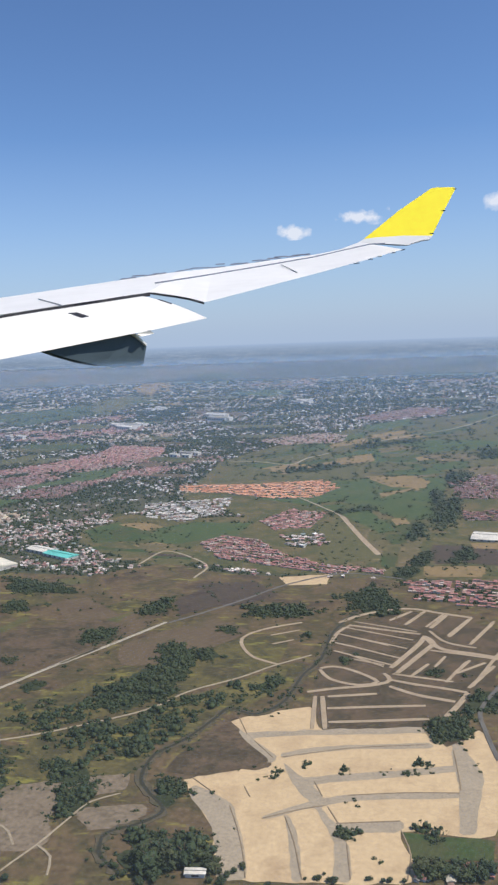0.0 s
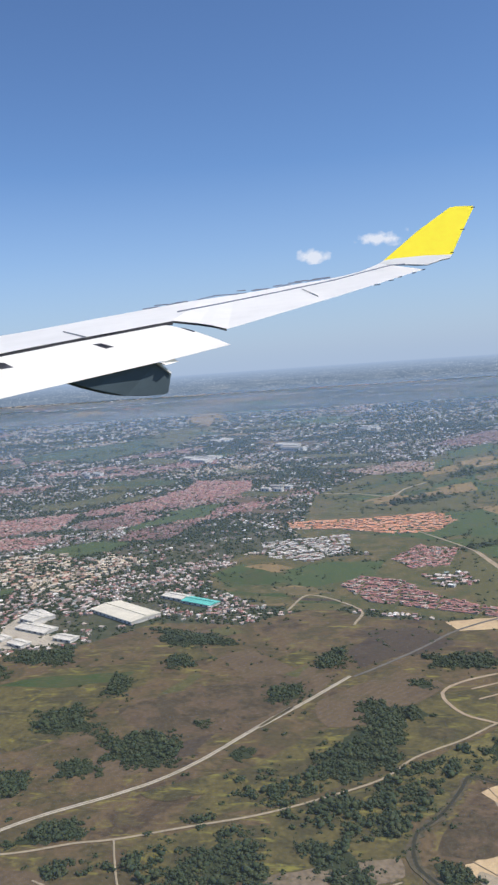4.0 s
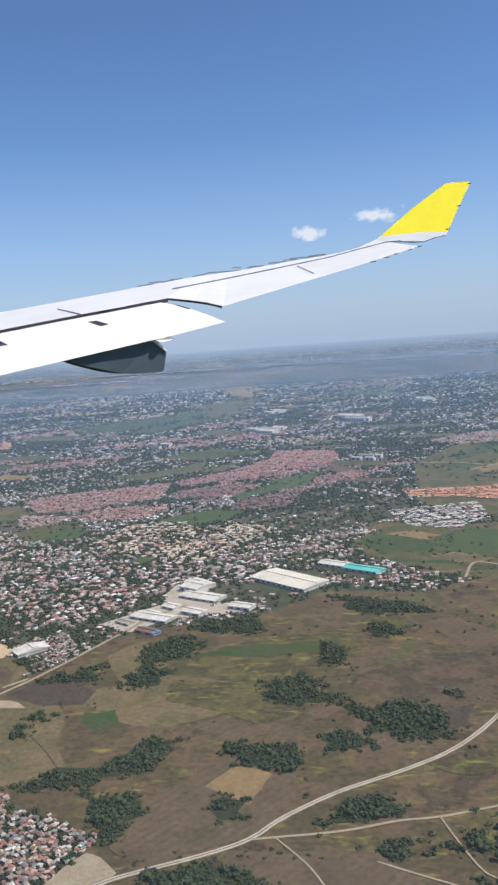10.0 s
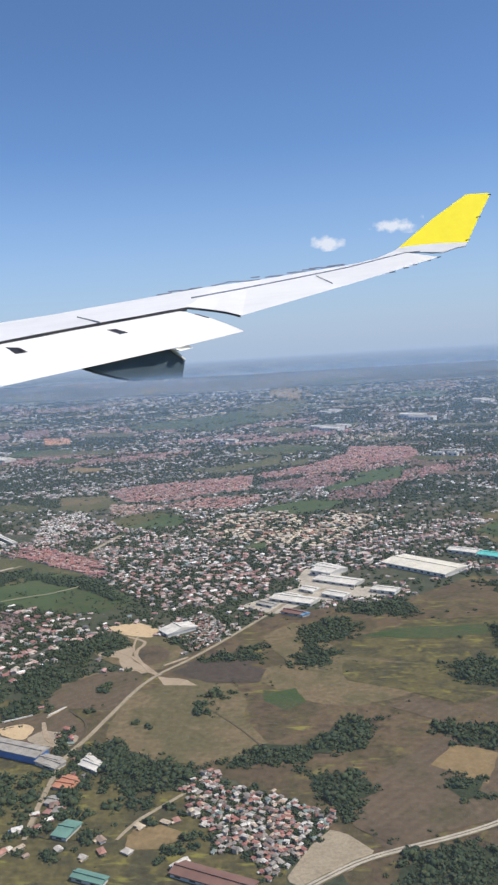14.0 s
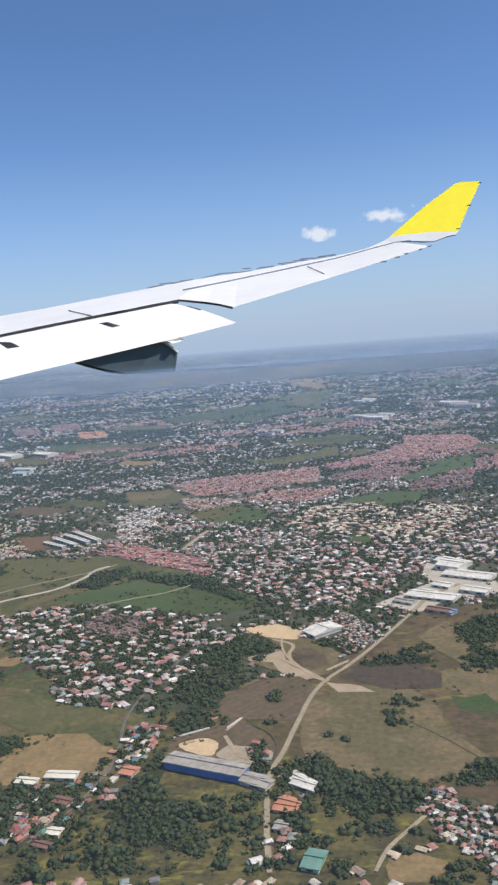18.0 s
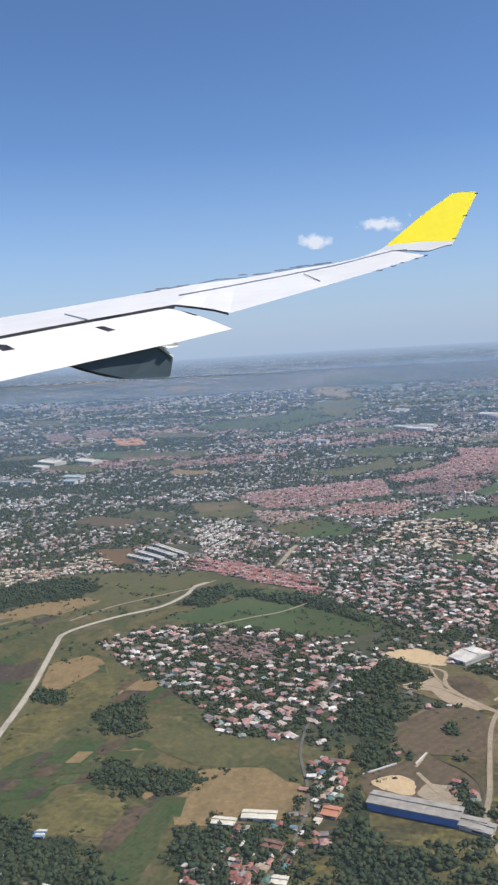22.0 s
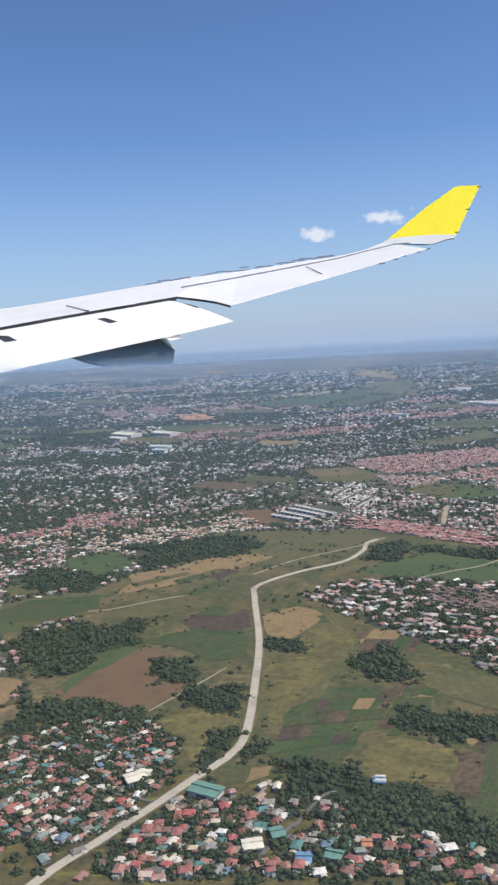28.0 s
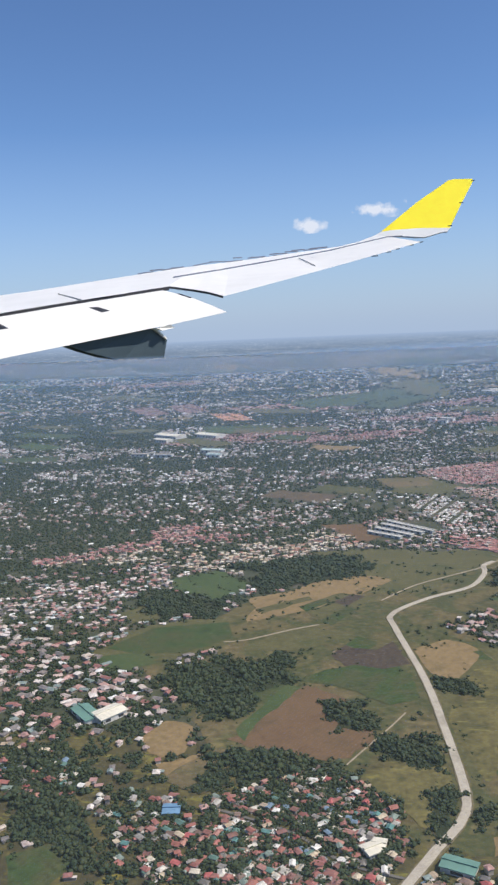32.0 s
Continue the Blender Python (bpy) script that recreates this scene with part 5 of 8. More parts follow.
field(OLIVE, "olive field among green fields",
      (-1.58, 26.82), (-0.41, 27.34), (0.31, 25.80), (-0.82, 25.18))
field(LUSH, "far green field beside a road",
      (0.04, 31.69), (1.96, 32.53), (3.97, 31.62), (3.09, 29.34), (0.99, 29.64))
field(PASTURE, "brown pasture beside a road",
      (0.57, 28.55), (2.39, 28.76), (2.78, 27.53), (1.26, 26.88))
field(LUSH, "long green field",
      (-0.67, 25.38), (0.74, 25.98), (1.16, 24.96), (-0.07, 24.52))
field(OLIVE, "rough grass beside a bare strip",
      (-2.90, 17.25), (-2.12, 19.25), (-1.29, 15.40), (-2.40, 14.79))
field(TAN, "pale stubble beside trees",
      (-0.55, 14.53), (-0.24, 14.71), (0.64, 14.57), (0.46, 14.02), (-0.56, 14.05))
field(PLOUGH, "dark tilled field beside trees",
      (-0.10, 15.84), (0.80, 15.96), (0.80, 15.02), (-0.30, 14.91))
field(TAN, "pale stubble beside an estate",
      (0.61, 16.47), (1.42, 16.50), (1.30, 15.91), (0.63, 16.04))
field(PASTURE, "brown pasture beside houses",
      (-6.73, 16.72), (-5.83, 16.61), (-5.37, 16.14), (-6.28, 16.01))
road("road", 0.04, SAND, "pale graded street of an unbuilt estate",
     (-2.23, 10.75), (-1.26, 10.13))
road("road", 0.035, SAND, "pale graded street of an unbuilt estate",
     (-2.15, 11.10), (-1.16, 10.51))
road("road", 0.035, SAND, "pale graded street of an unbuilt estate",
     (-2.05, 11.38), (-1.05, 10.85))
road("road", 0.035, SAND, "pale graded street of an unbuilt estate",
     (-1.90, 11.64), (-0.96, 11.20))
road("road", 0.04, SAND, "pale graded street of an unbuilt estate",
     (-2.23, 10.42), (-1.40, 9.89))
road("road", 0.045, SAND, "pale graded street of an unbuilt estate",
     (-1.11, 11.50), (-0.79, 12.08))
road("road", 0.045, SAND, "pale graded street of an unbuilt estate",
     (-0.81, 11.40), (-0.48, 11.98))
road("road", 0.045, SAND, "pale graded street of an unbuilt estate",
     (-0.52, 11.03), (-0.10, 11.77))
road("road", 0.045, SAND, "pale graded street of an unbuilt estate",
     (-0.24, 10.69), (0.27, 11.67))
road("road", 0.05, SAND, "pale graded street of an unbuilt estate",
     (-0.84, 10.45), (-0.37, 10.29), (0.13, 10.10))
road("road", 0.045, SAND, "pale graded street of an unbuilt estate",
     (-0.43, 9.21), (0.14, 10.41))
road("road", 0.045, SAND, "pale graded street of an unbuilt estate",
     (-0.75, 9.34), (-0.38, 10.04))
plots(7, 5, (GREEN, GREEN, LUSH, BROWN, PLOUGH, GREEN, TAN, OLIVE),
      (-18.74, 9.29), (-17.24, 9.27), (-17.73, 8.23), (-18.98, 7.80))
plots(5, 2, (GREEN, PLOUGH, TAN, BROWN, GREEN),
      (-18.11, 11.08), (-17.28, 10.98), (-17.50, 10.30), (-18.34, 10.35))
field(YELLOW, "bright yellow stubble field edged by trees",
      (-18.04, 8.04), (-17.74, 8.16), (-17.36, 7.90), (-17.45, 7.39), (-18.11, 7.40), (-18.18, 7.61))
field(TAN, "small tan plot by a highway",
      (-19.09, 7.57), (-18.91, 7.60), (-18.93, 7.43), (-19.12, 7.29))
field(SCRUBD, "brown earth of a walled works yard",
      (-14.90, 8.56), (-14.55, 8.79), (-14.22, 9.02), (-13.74, 8.42), (-13.70, 7.96), (-13.94, 7.83), (-14.81, 8.04))
field(SANDY, "white sand heap of a works yard",
      (-14.82, 8.43), (-14.55, 8.56), (-14.37, 8.44), (-14.40, 8.17), (-14.66, 8.25))
field(LOT, "pale sand of a works yard",
      (-14.25, 8.39), (-13.89, 8.34), (-13.75, 8.23), (-13.80, 8.00), (-14.15, 8.04), (-14.36, 8.18))
field(PASTURE, "graded earth of a sand pit",
      (-14.52, 11.34), (-14.09, 11.62), (-13.45, 11.45), (-13.14, 10.91), (-13.21, 10.36), (-13.43, 10.20), (-14.02, 10.42), (-14.44, 10.83))
field(SAND, "pale tracks of a sand pit",
      (-14.43, 11.03), (-14.11, 11.26), (-13.90, 10.98), (-13.81, 10.59), (-13.43, 10.20), (-13.54, 10.09), (-13.91, 10.36), (-14.03, 10.66), (-14.34, 10.73))
field(BROWN, "low brown mound in a sand pit",
      (-13.79, 11.03), (-13.56, 11.15), (-13.33, 10.87), (-13.31, 10.55), (-13.49, 10.38), (-13.73, 10.64))
field(SANDY, "bare sand beside a warehouse",
      (-14.58, 11.97), (-14.13, 12.15), (-13.71, 11.80), (-13.78, 11.48), (-14.26, 11.62))
field(SCRUBD, "brown dry grass below a sand pit",
      (-14.65, 9.48), (-14.13, 10.09), (-13.62, 10.18), (-13.44, 9.83), (-13.57, 8.99), (-13.95, 9.00), (-14.41, 9.02))
zone(MIX, 0.082, 0.082, -1, 0.9, "houses beside a walled lawn",
     (-1.48, 5.51), (-0.79, 5.51), (-0.83, 5.28), (-1.49, 5.25))
zone(ORANGE, 0.104, 0.112, -1, 0.95, "rows of small orange-roofed terraced houses",
     (-6.98, 23.42), (-4.01, 23.64), (-2.57, 24.02), (-2.16, 22.80), (-2.78, 21.49), (-3.70, 21.28), (-5.37, 22.15), (-6.73, 22.50))
zone(WHITE, 0.104, 0.12, 11, 0.9, "rows of small white-roofed houses",
     (-7.45, 20.88), (-5.13, 21.54), (-5.08, 19.85), (-5.92, 18.71), (-7.02, 19.25))
zone(RED, 0.088, 0.096, -26, 0.9, "dense red-roofed estate houses",
     (-5.25, 16.63), (-4.77, 17.33), (-3.96, 16.90), (-3.45, 15.89), (-2.44, 14.85), (-1.26, 14.63), (-1.35, 14.17), (-2.44, 14.31), (-3.80, 15.02), (-4.66, 15.44))
zone(RED, 0.096, 0.096, 30, 0.85, "dense red-roofed estate houses",
     (-4.11, 18.71), (-3.34, 20.04), (-2.46, 19.48), (-2.85, 17.98), (-3.63, 17.77))
zone(MIX, 0.13, 0.13, -18, 0.7, "mixed grey-roofed houses and sheds",
     (-3.47, 17.26), (-2.58, 17.31), (-2.27, 16.49), (-3.17, 16.09))
zone(RED, 0.096, 0.104, -11, 0.8, "red and grey roofed houses",
     (-0.98, 13.75), (0.85, 13.80), (0.54, 12.24), (0.02, 12.38), (-0.88, 12.68))
zone(REDG, 0.104, 0.104, -19, 0.8, "faded red-roofed estate houses",
     (0.96, 23.32), (2.13, 24.51), (2.96, 24.42), (2.26, 20.93), (0.96, 21.03))
zone(REDG, 0.104, 0.104, -4, 0.8, "faded red-roofed estate houses",
     (0.87, 19.43), (2.01, 19.65), (1.78, 18.50), (0.81, 18.57))
zone(PINK, 0.112, 0.12, 4, 0.8, "faded pink-roofed estate houses",
     (-5.55, 33.19), (-3.03, 35.11), (-1.84, 34.20), (-2.09, 32.16), (-4.53, 31.80))
zone(REDG, 0.16, 0.16, 23, 0.8, "far red-roofed estate houses",
     (-1.47, 40.49), (1.65, 44.92), (3.68, 44.39), (3.02, 41.38), (-0.43, 39.13))
zone(RED, 0.104, 0.104, 18, 0.93, "dense red-roofed estate houses",
     (-9.24, 25.83), (-8.26, 27.27), (-8.26, 25.41), (-8.99, 25.19))
zone(RED, 0.096, 0.096, -31, 0.9, "dense red-roofed terraced houses",
     (-18.72, 17.00), (-17.67, 17.01), (-16.14, 15.89), (-15.60, 15.22), (-15.53, 14.75), (-16.75, 15.53))
zone(RED, 0.112, 0.112, -33, 0.9, "dense red-roofed terraced houses",
     (-18.46, 17.53), (-17.61, 17.17), (-16.50, 16.34), (-16.12, 15.48), (-16.92, 15.78), (-17.96, 16.41))
zone(RED, 0.112, 0.112, -37, 0.9, "dense red-roofed terraced houses",
     (-18.57, 17.45), (-17.78, 17.18), (-16.33, 16.42), (-15.68, 15.36), (-15.76, 14.84), (-16.81, 15.70), (-18.01, 16.69))
zone(GREYR, 0.088, 0.096, -33, 0.85, "rows of faded brown-roofed terraces",
     (-17.25, 12.44), (-16.58, 12.75), (-16.16, 12.35), (-16.30, 11.49), (-16.98, 12.00))
zone(GREYR, 0.08, 0.088, -28, 0.85, "rows of faded brown-roofed terraces",
     (-17.21, 12.60), (-16.72, 12.90), (-16.15, 12.23), (-16.20, 11.67), (-16.68, 11.67))
zone(MIX, 0.105, 0.11, -34, 0.72, "village houses with tin roofs among trees",
     (-19.03, 12.57), (-18.30, 13.15), (-17.33, 13.40), (-15.50, 12.63), (-14.72, 11.66), (-15.13, 10.51), (-15.56, 9.34), (-16.56, 9.38), (-17.05, 10.40), (-18.18, 11.45))
zone(MIX, 0.082, 0.082, -108, 0.95, "village houses with tin roofs among trees",
     (-15.46, 8.88), (-15.07, 8.89), (-15.10, 8.09), (-15.35, 7.68), (-15.45, 7.14), (-15.62, 6.61), (-16.41, 6.56), (-16.50, 7.16), (-16.19, 7.64), (-15.66, 7.66), (-15.51, 8.18))
zone(SHANTY, 0.048, 0.048, -34, 0.97, "tightly packed tin-roofed village houses",
     (-12.38, 7.13), (-12.09, 7.51), (-11.90, 7.24), (-11.34, 7.09), (-11.08, 6.94), (-10.70, 6.71), (-10.86, 6.48), (-11.17, 5.83), (-11.50, 5.71), (-11.91, 5.77), (-11.79, 6.29))
zone(MIX, 0.082, 0.082, 90, 0.55, "roadside sheds and houses",
     (-14.20, 8.06), (-13.94, 8.47), (-13.36, 7.69), (-13.31, 6.92), (-13.43, 6.35))
zone(SHANTY, 0.048, 0.048, -46, 0.8, "roadside sheds and houses",
     (-13.78, 11.93), (-13.12, 12.58), (-12.65, 11.81), (-12.43, 11.56), (-13.00, 10.90), (-13.37, 11.45))
zone(MIX, 0.082, 0.082, 36, 0.5, "roadside sheds and houses",
     (-13.85, 7.81), (-13.64, 7.96), (-13.30, 7.64), (-13.40, 7.08), (-13.48, 6.24), (-13.76, 6.24), (-13.66, 7.17))
zone(MIX, 0.07, 0.07, 51, 0.93, "tightly packed tin-roofed village houses",
     (-21.58, 7.75), (-21.10, 8.34), (-20.52, 8.62), (-19.85, 8.02), (-19.87, 7.32), (-19.87, 6.91), (-20.18, 6.46), (-20.48, 6.25), (-21.06, 6.51))
zone(MIX, 0.074, 0.074, 6, 0.72, "village houses with tin roofs among trees",
     (-19.87, 6.68), (-19.61, 7.07), (-18.87, 6.99), (-18.31, 7.20), (-17.90, 6.70), (-17.52, 6.57), (-17.10, 6.50), (-17.17, 6.09), (-20.10, 6.02))
zone(MIX, 0.07, 0.07, -18, 0.85, "tightly packed tin-roofed village houses",
     (-21.55, 8.04), (-21.01, 8.30), (-20.38, 8.58), (-19.82, 7.95), (-19.81, 7.45), (-19.99, 6.94), (-21.50, 6.77), (-21.63, 7.40))
zone(MIX, 0.082, 0.082, -38, 0.85, "scattered houses among trees",
     (-22.68, 8.01), (-22.28, 8.16), (-21.67, 7.84), (-21.50, 6.77), (-22.12, 6.88))
zone(MIX, 0.09, 0.09, -18, 0.8, "scattered houses among trees",
     (-24.00, 9.01), (-23.21, 8.72), (-22.74, 8.21), (-22.89, 7.99), (-23.52, 7.92))
zone(MIX, 0.12, 0.12, -27, 0.75, "town houses with tin roofs",
     (-25.54, 12.50), (-24.20, 11.91), (-23.14, 10.80), (-22.22, 10.22), (-22.41, 9.32), (-23.22, 9.10), (-24.06, 9.14))
zone(MIX, 0.098, 0.098, 20, 0.75, "row of red-roofed houses",
     (-22.73, 11.22), (-22.12, 11.59), (-21.94, 11.40), (-22.53, 11.01))
zone(WHITE, 0.104, 0.12, 68, 0.85, "grey-white terraced houses",
     (-19.03, 20.23), (-18.24, 21.37), (-17.71, 20.26), (-17.81, 18.55), (-18.47, 18.42))
zone(CREAM, 0.12, 0.12, 35, 0.85, "cream-roofed town houses",
     (-12.44, 17.30), (-11.74, 19.24), (-11.26, 20.34), (-10.12, 19.49), (-11.09, 17.55), (-11.71, 16.30))
zone(CREAM, 0.12, 0.12, 17, 0.85, "cream-roofed town houses",
     (-14.64, 18.46), (-14.10, 20.45), (-12.59, 20.53), (-11.63, 18.08), (-12.02, 16.90), (-13.51, 17.55))
zone(MIX, 0.11, 0.11, -50, 0.85, "dense town houses with tin roofs",
     (-15.99, 15.27), (-14.20, 16.66), (-12.00, 16.77), (-10.54, 16.12), (-10.07, 15.09), (-11.81, 15.13), (-12.63, 13.55), (-13.03, 13.00), (-14.08, 12.81), (-14.79, 13.76))
wood((-15.07, 7.53), (-14.74, 7.63), (-13.75, 7.41), (-13.60, 6.12), (-14.72, 6.11), cover=0.24)
wood((-13.59, 7.51), (-13.27, 7.50), (-12.83, 7.12), (-12.73, 6.77), (-12.92, 6.13), (-13.46, 6.12), cover=0.24)
wood((-16.50, 7.56), (-16.14, 7.55), (-15.52, 7.14), (-15.18, 7.14), (-14.68, 6.11), (-15.85, 6.10), cover=0.24)
wood((-6.33, 8.50), (-5.07, 8.83), (-4.58, 7.94), (-5.35, 7.28), (-5.85, 7.39), cover=0.24)
wood((-5.30, 8.50), (-3.25, 9.29), (-3.35, 8.06), (-4.42, 7.12), (-5.23, 7.29), cover=0.24)
wood((-7.69, 6.89), (-6.23, 7.32), (-6.42, 6.07), (-7.28, 6.20), cover=0.24)
wood((0.31, 21.81), (0.73, 22.14), (0.36, 18.60), (-0.00, 18.34))
wood((-1.45, 31.03), (0.60, 32.48), (0.58, 31.73), (-1.43, 30.20))
wood((2.70, 29.07), (4.04, 29.91), (3.66, 27.96), (2.51, 27.31))
wood((-2.47, 19.66), (-1.31, 20.21), (-1.30, 19.77), (-2.44, 19.18))
wood((-4.31, 25.51), (-1.75, 26.97), (-1.74, 26.43), (-4.23, 24.92))
wood((-2.88, 7.09), (-2.75, 7.09), (-2.76, 6.87), (-2.91, 6.87))
wood((-2.57, 7.32), (-2.42, 7.32), (-2.43, 7.07), (-2.55, 7.03))
wood((-2.40, 7.25), (-2.31, 7.25), (-2.33, 7.13), (-2.39, 7.11))
wood((-2.00, 7.49), (-1.90, 7.50), (-1.92, 7.37), (-1.99, 7.35))
wood((-1.43, 7.21), (-1.28, 7.25), (-1.32, 7.00), (-1.44, 7.00))
wood((-1.24, 7.18), (-1.09, 7.18), (-1.14, 6.93), (-1.25, 6.93))
wood((-2.17, 6.07), (-2.02, 6.10), (-1.92, 5.91), (-2.03, 5.76), (-2.18, 5.78))
wood((-2.13, 7.07), (-2.04, 7.07), (-2.05, 6.95), (-2.12, 6.95))
wood((-1.42, 6.02), (-1.09, 6.02), (-1.14, 5.79), (-1.40, 5.80))
wood((-1.09, 8.31), (-0.53, 8.44), (-0.67, 7.80), (-1.11, 7.71))
wood((-0.50, 9.07), (-0.04, 9.18), (-0.18, 8.49), (-0.57, 8.40))
wood((-0.99, 9.84), (-0.76, 9.84), (-0.83, 9.41), (-1.01, 9.44))
wood((-0.70, 9.60), (-0.44, 9.64), (-0.49, 9.36), (-0.70, 9.36))
wood((-2.12, 10.23), (-1.95, 10.23), (-1.98, 9.94), (-2.12, 9.94))
wood((-3.23, 9.24), (-2.95, 9.64), (-2.85, 9.35), (-3.07, 8.83))
wood((-2.73, 11.12), (-2.57, 11.12), (-2.59, 10.80), (-2.73, 10.80))
wood((-4.72, 7.49), (-4.42, 7.70), (-4.32, 7.37), (-4.51, 7.14))
wood((-4.30, 7.62), (-4.16, 7.70), (-4.13, 7.46), (-4.26, 7.46))
wood((-4.09, 6.89), (-3.89, 6.80), (-3.76, 6.30), (-3.92, 6.30))
wood((-4.18, 6.66), (-4.05, 6.66), (-4.03, 6.56), (-4.14, 6.54))
wood((-3.77, 6.67), (-3.64, 6.66), (-3.64, 6.51), (-3.75, 6.52))
wood((-3.74, 5.94), (-3.25, 5.66), (-3.24, 5.37), (-3.54, 5.40))
wood((-4.02, 5.47), (-3.73, 5.56), (-3.66, 5.28), (-3.89, 5.23))
wood((-5.43, 7.10), (-5.23, 7.10), (-5.15, 6.77), (-5.31, 6.77))
wood((-3.89, 7.63), (-3.75, 7.63), (-3.73, 7.41), (-3.83, 7.40))
wood((-3.97, 10.46), (-4.25, 10.59), (-4.26, 10.05), (-3.73, 9.94))
wood((-6.52, 9.26), (-6.14, 9.21), (-6.08, 8.96), (-6.36, 8.90))
wood((-4.86, 10.60), (-4.24, 10.53), (-4.09, 9.75), (-4.62, 9.27))
wood((-13.28, 8.64), (-13.03, 8.59), (-13.00, 8.41), (-13.16, 8.41))
wood((-12.58, 9.13), (-12.32, 9.12), (-12.27, 8.85), (-12.50, 8.87))
wood((-12.59, 9.63), (-12.22, 9.57), (-12.21, 9.32), (-12.49, 9.28))
wood((-14.02, 9.68), (-13.83, 9.73), (-13.74, 9.47), (-13.91, 9.44))
wood((-14.60, 11.50), (-14.24, 11.53), (-14.06, 10.94), (-14.34, 10.95))
wood((-13.51, 11.55), (-12.98, 11.44), (-12.92, 10.98), (-13.29, 11.00))
wood((-2.14, 12.71), (-1.51, 13.54), (-1.03, 12.68), (-1.18, 12.01), (-1.87, 11.84))
wood((-3.83, 12.46), (-2.62, 12.38), (-2.65, 11.77), (-3.63, 11.91))
wood((-1.11, 8.26), (-0.55, 8.41), (-0.58, 7.86), (-1.06, 7.60))
wood((-1.17, 14.09), (-0.47, 15.76), (-0.37, 15.16), (-0.98, 13.75))
wood((-0.04, 18.62), (1.06, 21.74), (0.92, 19.73), (0.04, 17.07))
wood((0.91, 24.19), (1.85, 26.00), (1.60, 23.26), (0.94, 22.51))
wood((-0.66, 17.60), (-0.14, 18.35), (-0.21, 17.08), (-0.68, 16.64))
wood((0.21, 15.73), (0.62, 16.14), (0.60, 15.31), (-0.05, 14.58))
wood((-4.75, 9.90), (-4.36, 10.51), (-4.10, 9.90), (-4.32, 8.84), (-5.07, 8.51), (-5.13, 9.08), cover=0.55)
wood((-5.14, 6.60), (-4.74, 6.72), (-4.55, 6.21), (-4.87, 5.93))
wood((-4.24, 5.86), (-3.35, 5.79), (-3.18, 5.20), (-3.93, 5.17), (-4.28, 5.36), cover=0.55)
wood((-4.17, 6.63), (-3.76, 6.69), (-3.66, 6.43), (-3.93, 6.28))
wood((-5.56, 12.49), (-5.11, 12.77), (-4.99, 12.06), (-5.39, 11.94))
wood((-6.24, 11.20), (-5.75, 11.24), (-5.64, 10.73), (-6.05, 10.69))
wood((-4.04, 11.41), (-3.77, 11.41), (-3.73, 11.06), (-3.98, 11.06))
wood((-9.50, 10.21), (-8.69, 10.32), (-8.50, 9.75), (-9.21, 9.69))
wood((-8.22, 9.50), (-7.41, 9.87), (-7.07, 8.73), (-7.75, 8.86))
wood((-8.68, 8.83), (-8.18, 8.92), (-8.06, 8.55), (-8.52, 8.51))
wood((-5.45, 9.08), (-4.33, 10.29), (-4.21, 9.59), (-4.77, 8.38), (-5.30, 8.36), cover=0.55)
wood((-8.52, 7.30), (-8.03, 7.56), (-7.89, 7.17), (-8.34, 7.04))
wood((-8.58, 13.90), (-7.26, 13.71), (-7.16, 13.10), (-8.31, 13.26))
wood((-6.15, 11.18), (-5.73, 11.30), (-5.69, 10.76), (-6.10, 10.76))
wood((-9.32, 8.66), (-9.00, 8.59), (-8.82, 8.10), (-9.04, 8.03))
wood((-5.53, 12.25), (-5.14, 12.78), (-5.12, 12.13), (-5.47, 12.00))
wood((-6.49, 7.02), (-5.82, 7.26), (-5.61, 6.44), (-6.42, 6.39), cover=0.55)
wood((-5.33, 7.08), (-4.88, 7.20), (-4.76, 6.72), (-5.18, 6.46), cover=0.55)
wood((-9.53, 10.42), (-8.69, 10.49), (-8.67, 9.84), (-9.36, 9.85))
wood((-8.29, 9.74), (-7.59, 9.56), (-7.12, 8.86), (-7.52, 8.71), (-8.14, 9.01))
wood((-8.69, 8.94), (-8.13, 8.86), (-8.11, 8.51), (-8.57, 8.51))
wood((-9.69, 8.65), (-8.96, 8.65), (-8.91, 8.04), (-9.51, 8.10))
wood((-8.50, 7.45), (-7.88, 7.51), (-7.86, 7.04), (-8.43, 7.03))
wood((-9.78, 7.43), (-9.39, 7.50), (-9.30, 7.06), (-9.66, 7.06))
wood((-11.24, 7.36), (-10.82, 7.62), (-10.32, 7.26), (-10.65, 6.78))
wood((-8.81, 11.81), (-8.31, 11.55), (-8.36, 10.99), (-8.75, 11.12))
wood((-8.61, 14.05), (-7.89, 13.84), (-7.16, 13.47), (-7.21, 13.09), (-8.37, 13.34))
wood((-11.83, 8.09), (-11.13, 8.09), (-10.73, 8.80), (-10.47, 8.65), (-10.42, 8.23), (-11.04, 7.84), (-11.63, 7.65))
wood((-11.65, 11.69), (-11.35, 12.13), (-10.82, 12.28), (-10.58, 11.65), (-10.87, 11.19), (-11.31, 11.17))
wood((-8.05, 12.67), (-7.59, 12.64), (-7.59, 12.12), (-7.99, 12.06))
wood((-7.02, 10.16), (-6.76, 10.15), (-6.82, 9.80), (-7.02, 9.80))
wood((-6.16, 11.23), (-5.67, 11.11), (-5.80, 10.70), (-6.18, 10.71))
wood((-10.30, 6.27), (-9.39, 6.39), (-8.85, 5.79), (-10.27, 5.73), cover=0.55)
wood((-6.70, 7.64), (-6.41, 7.64), (-6.50, 7.42), (-6.70, 7.42))
wood((-6.62, 6.82), (-6.28, 7.02), (-6.39, 6.31), (-6.62, 6.38))
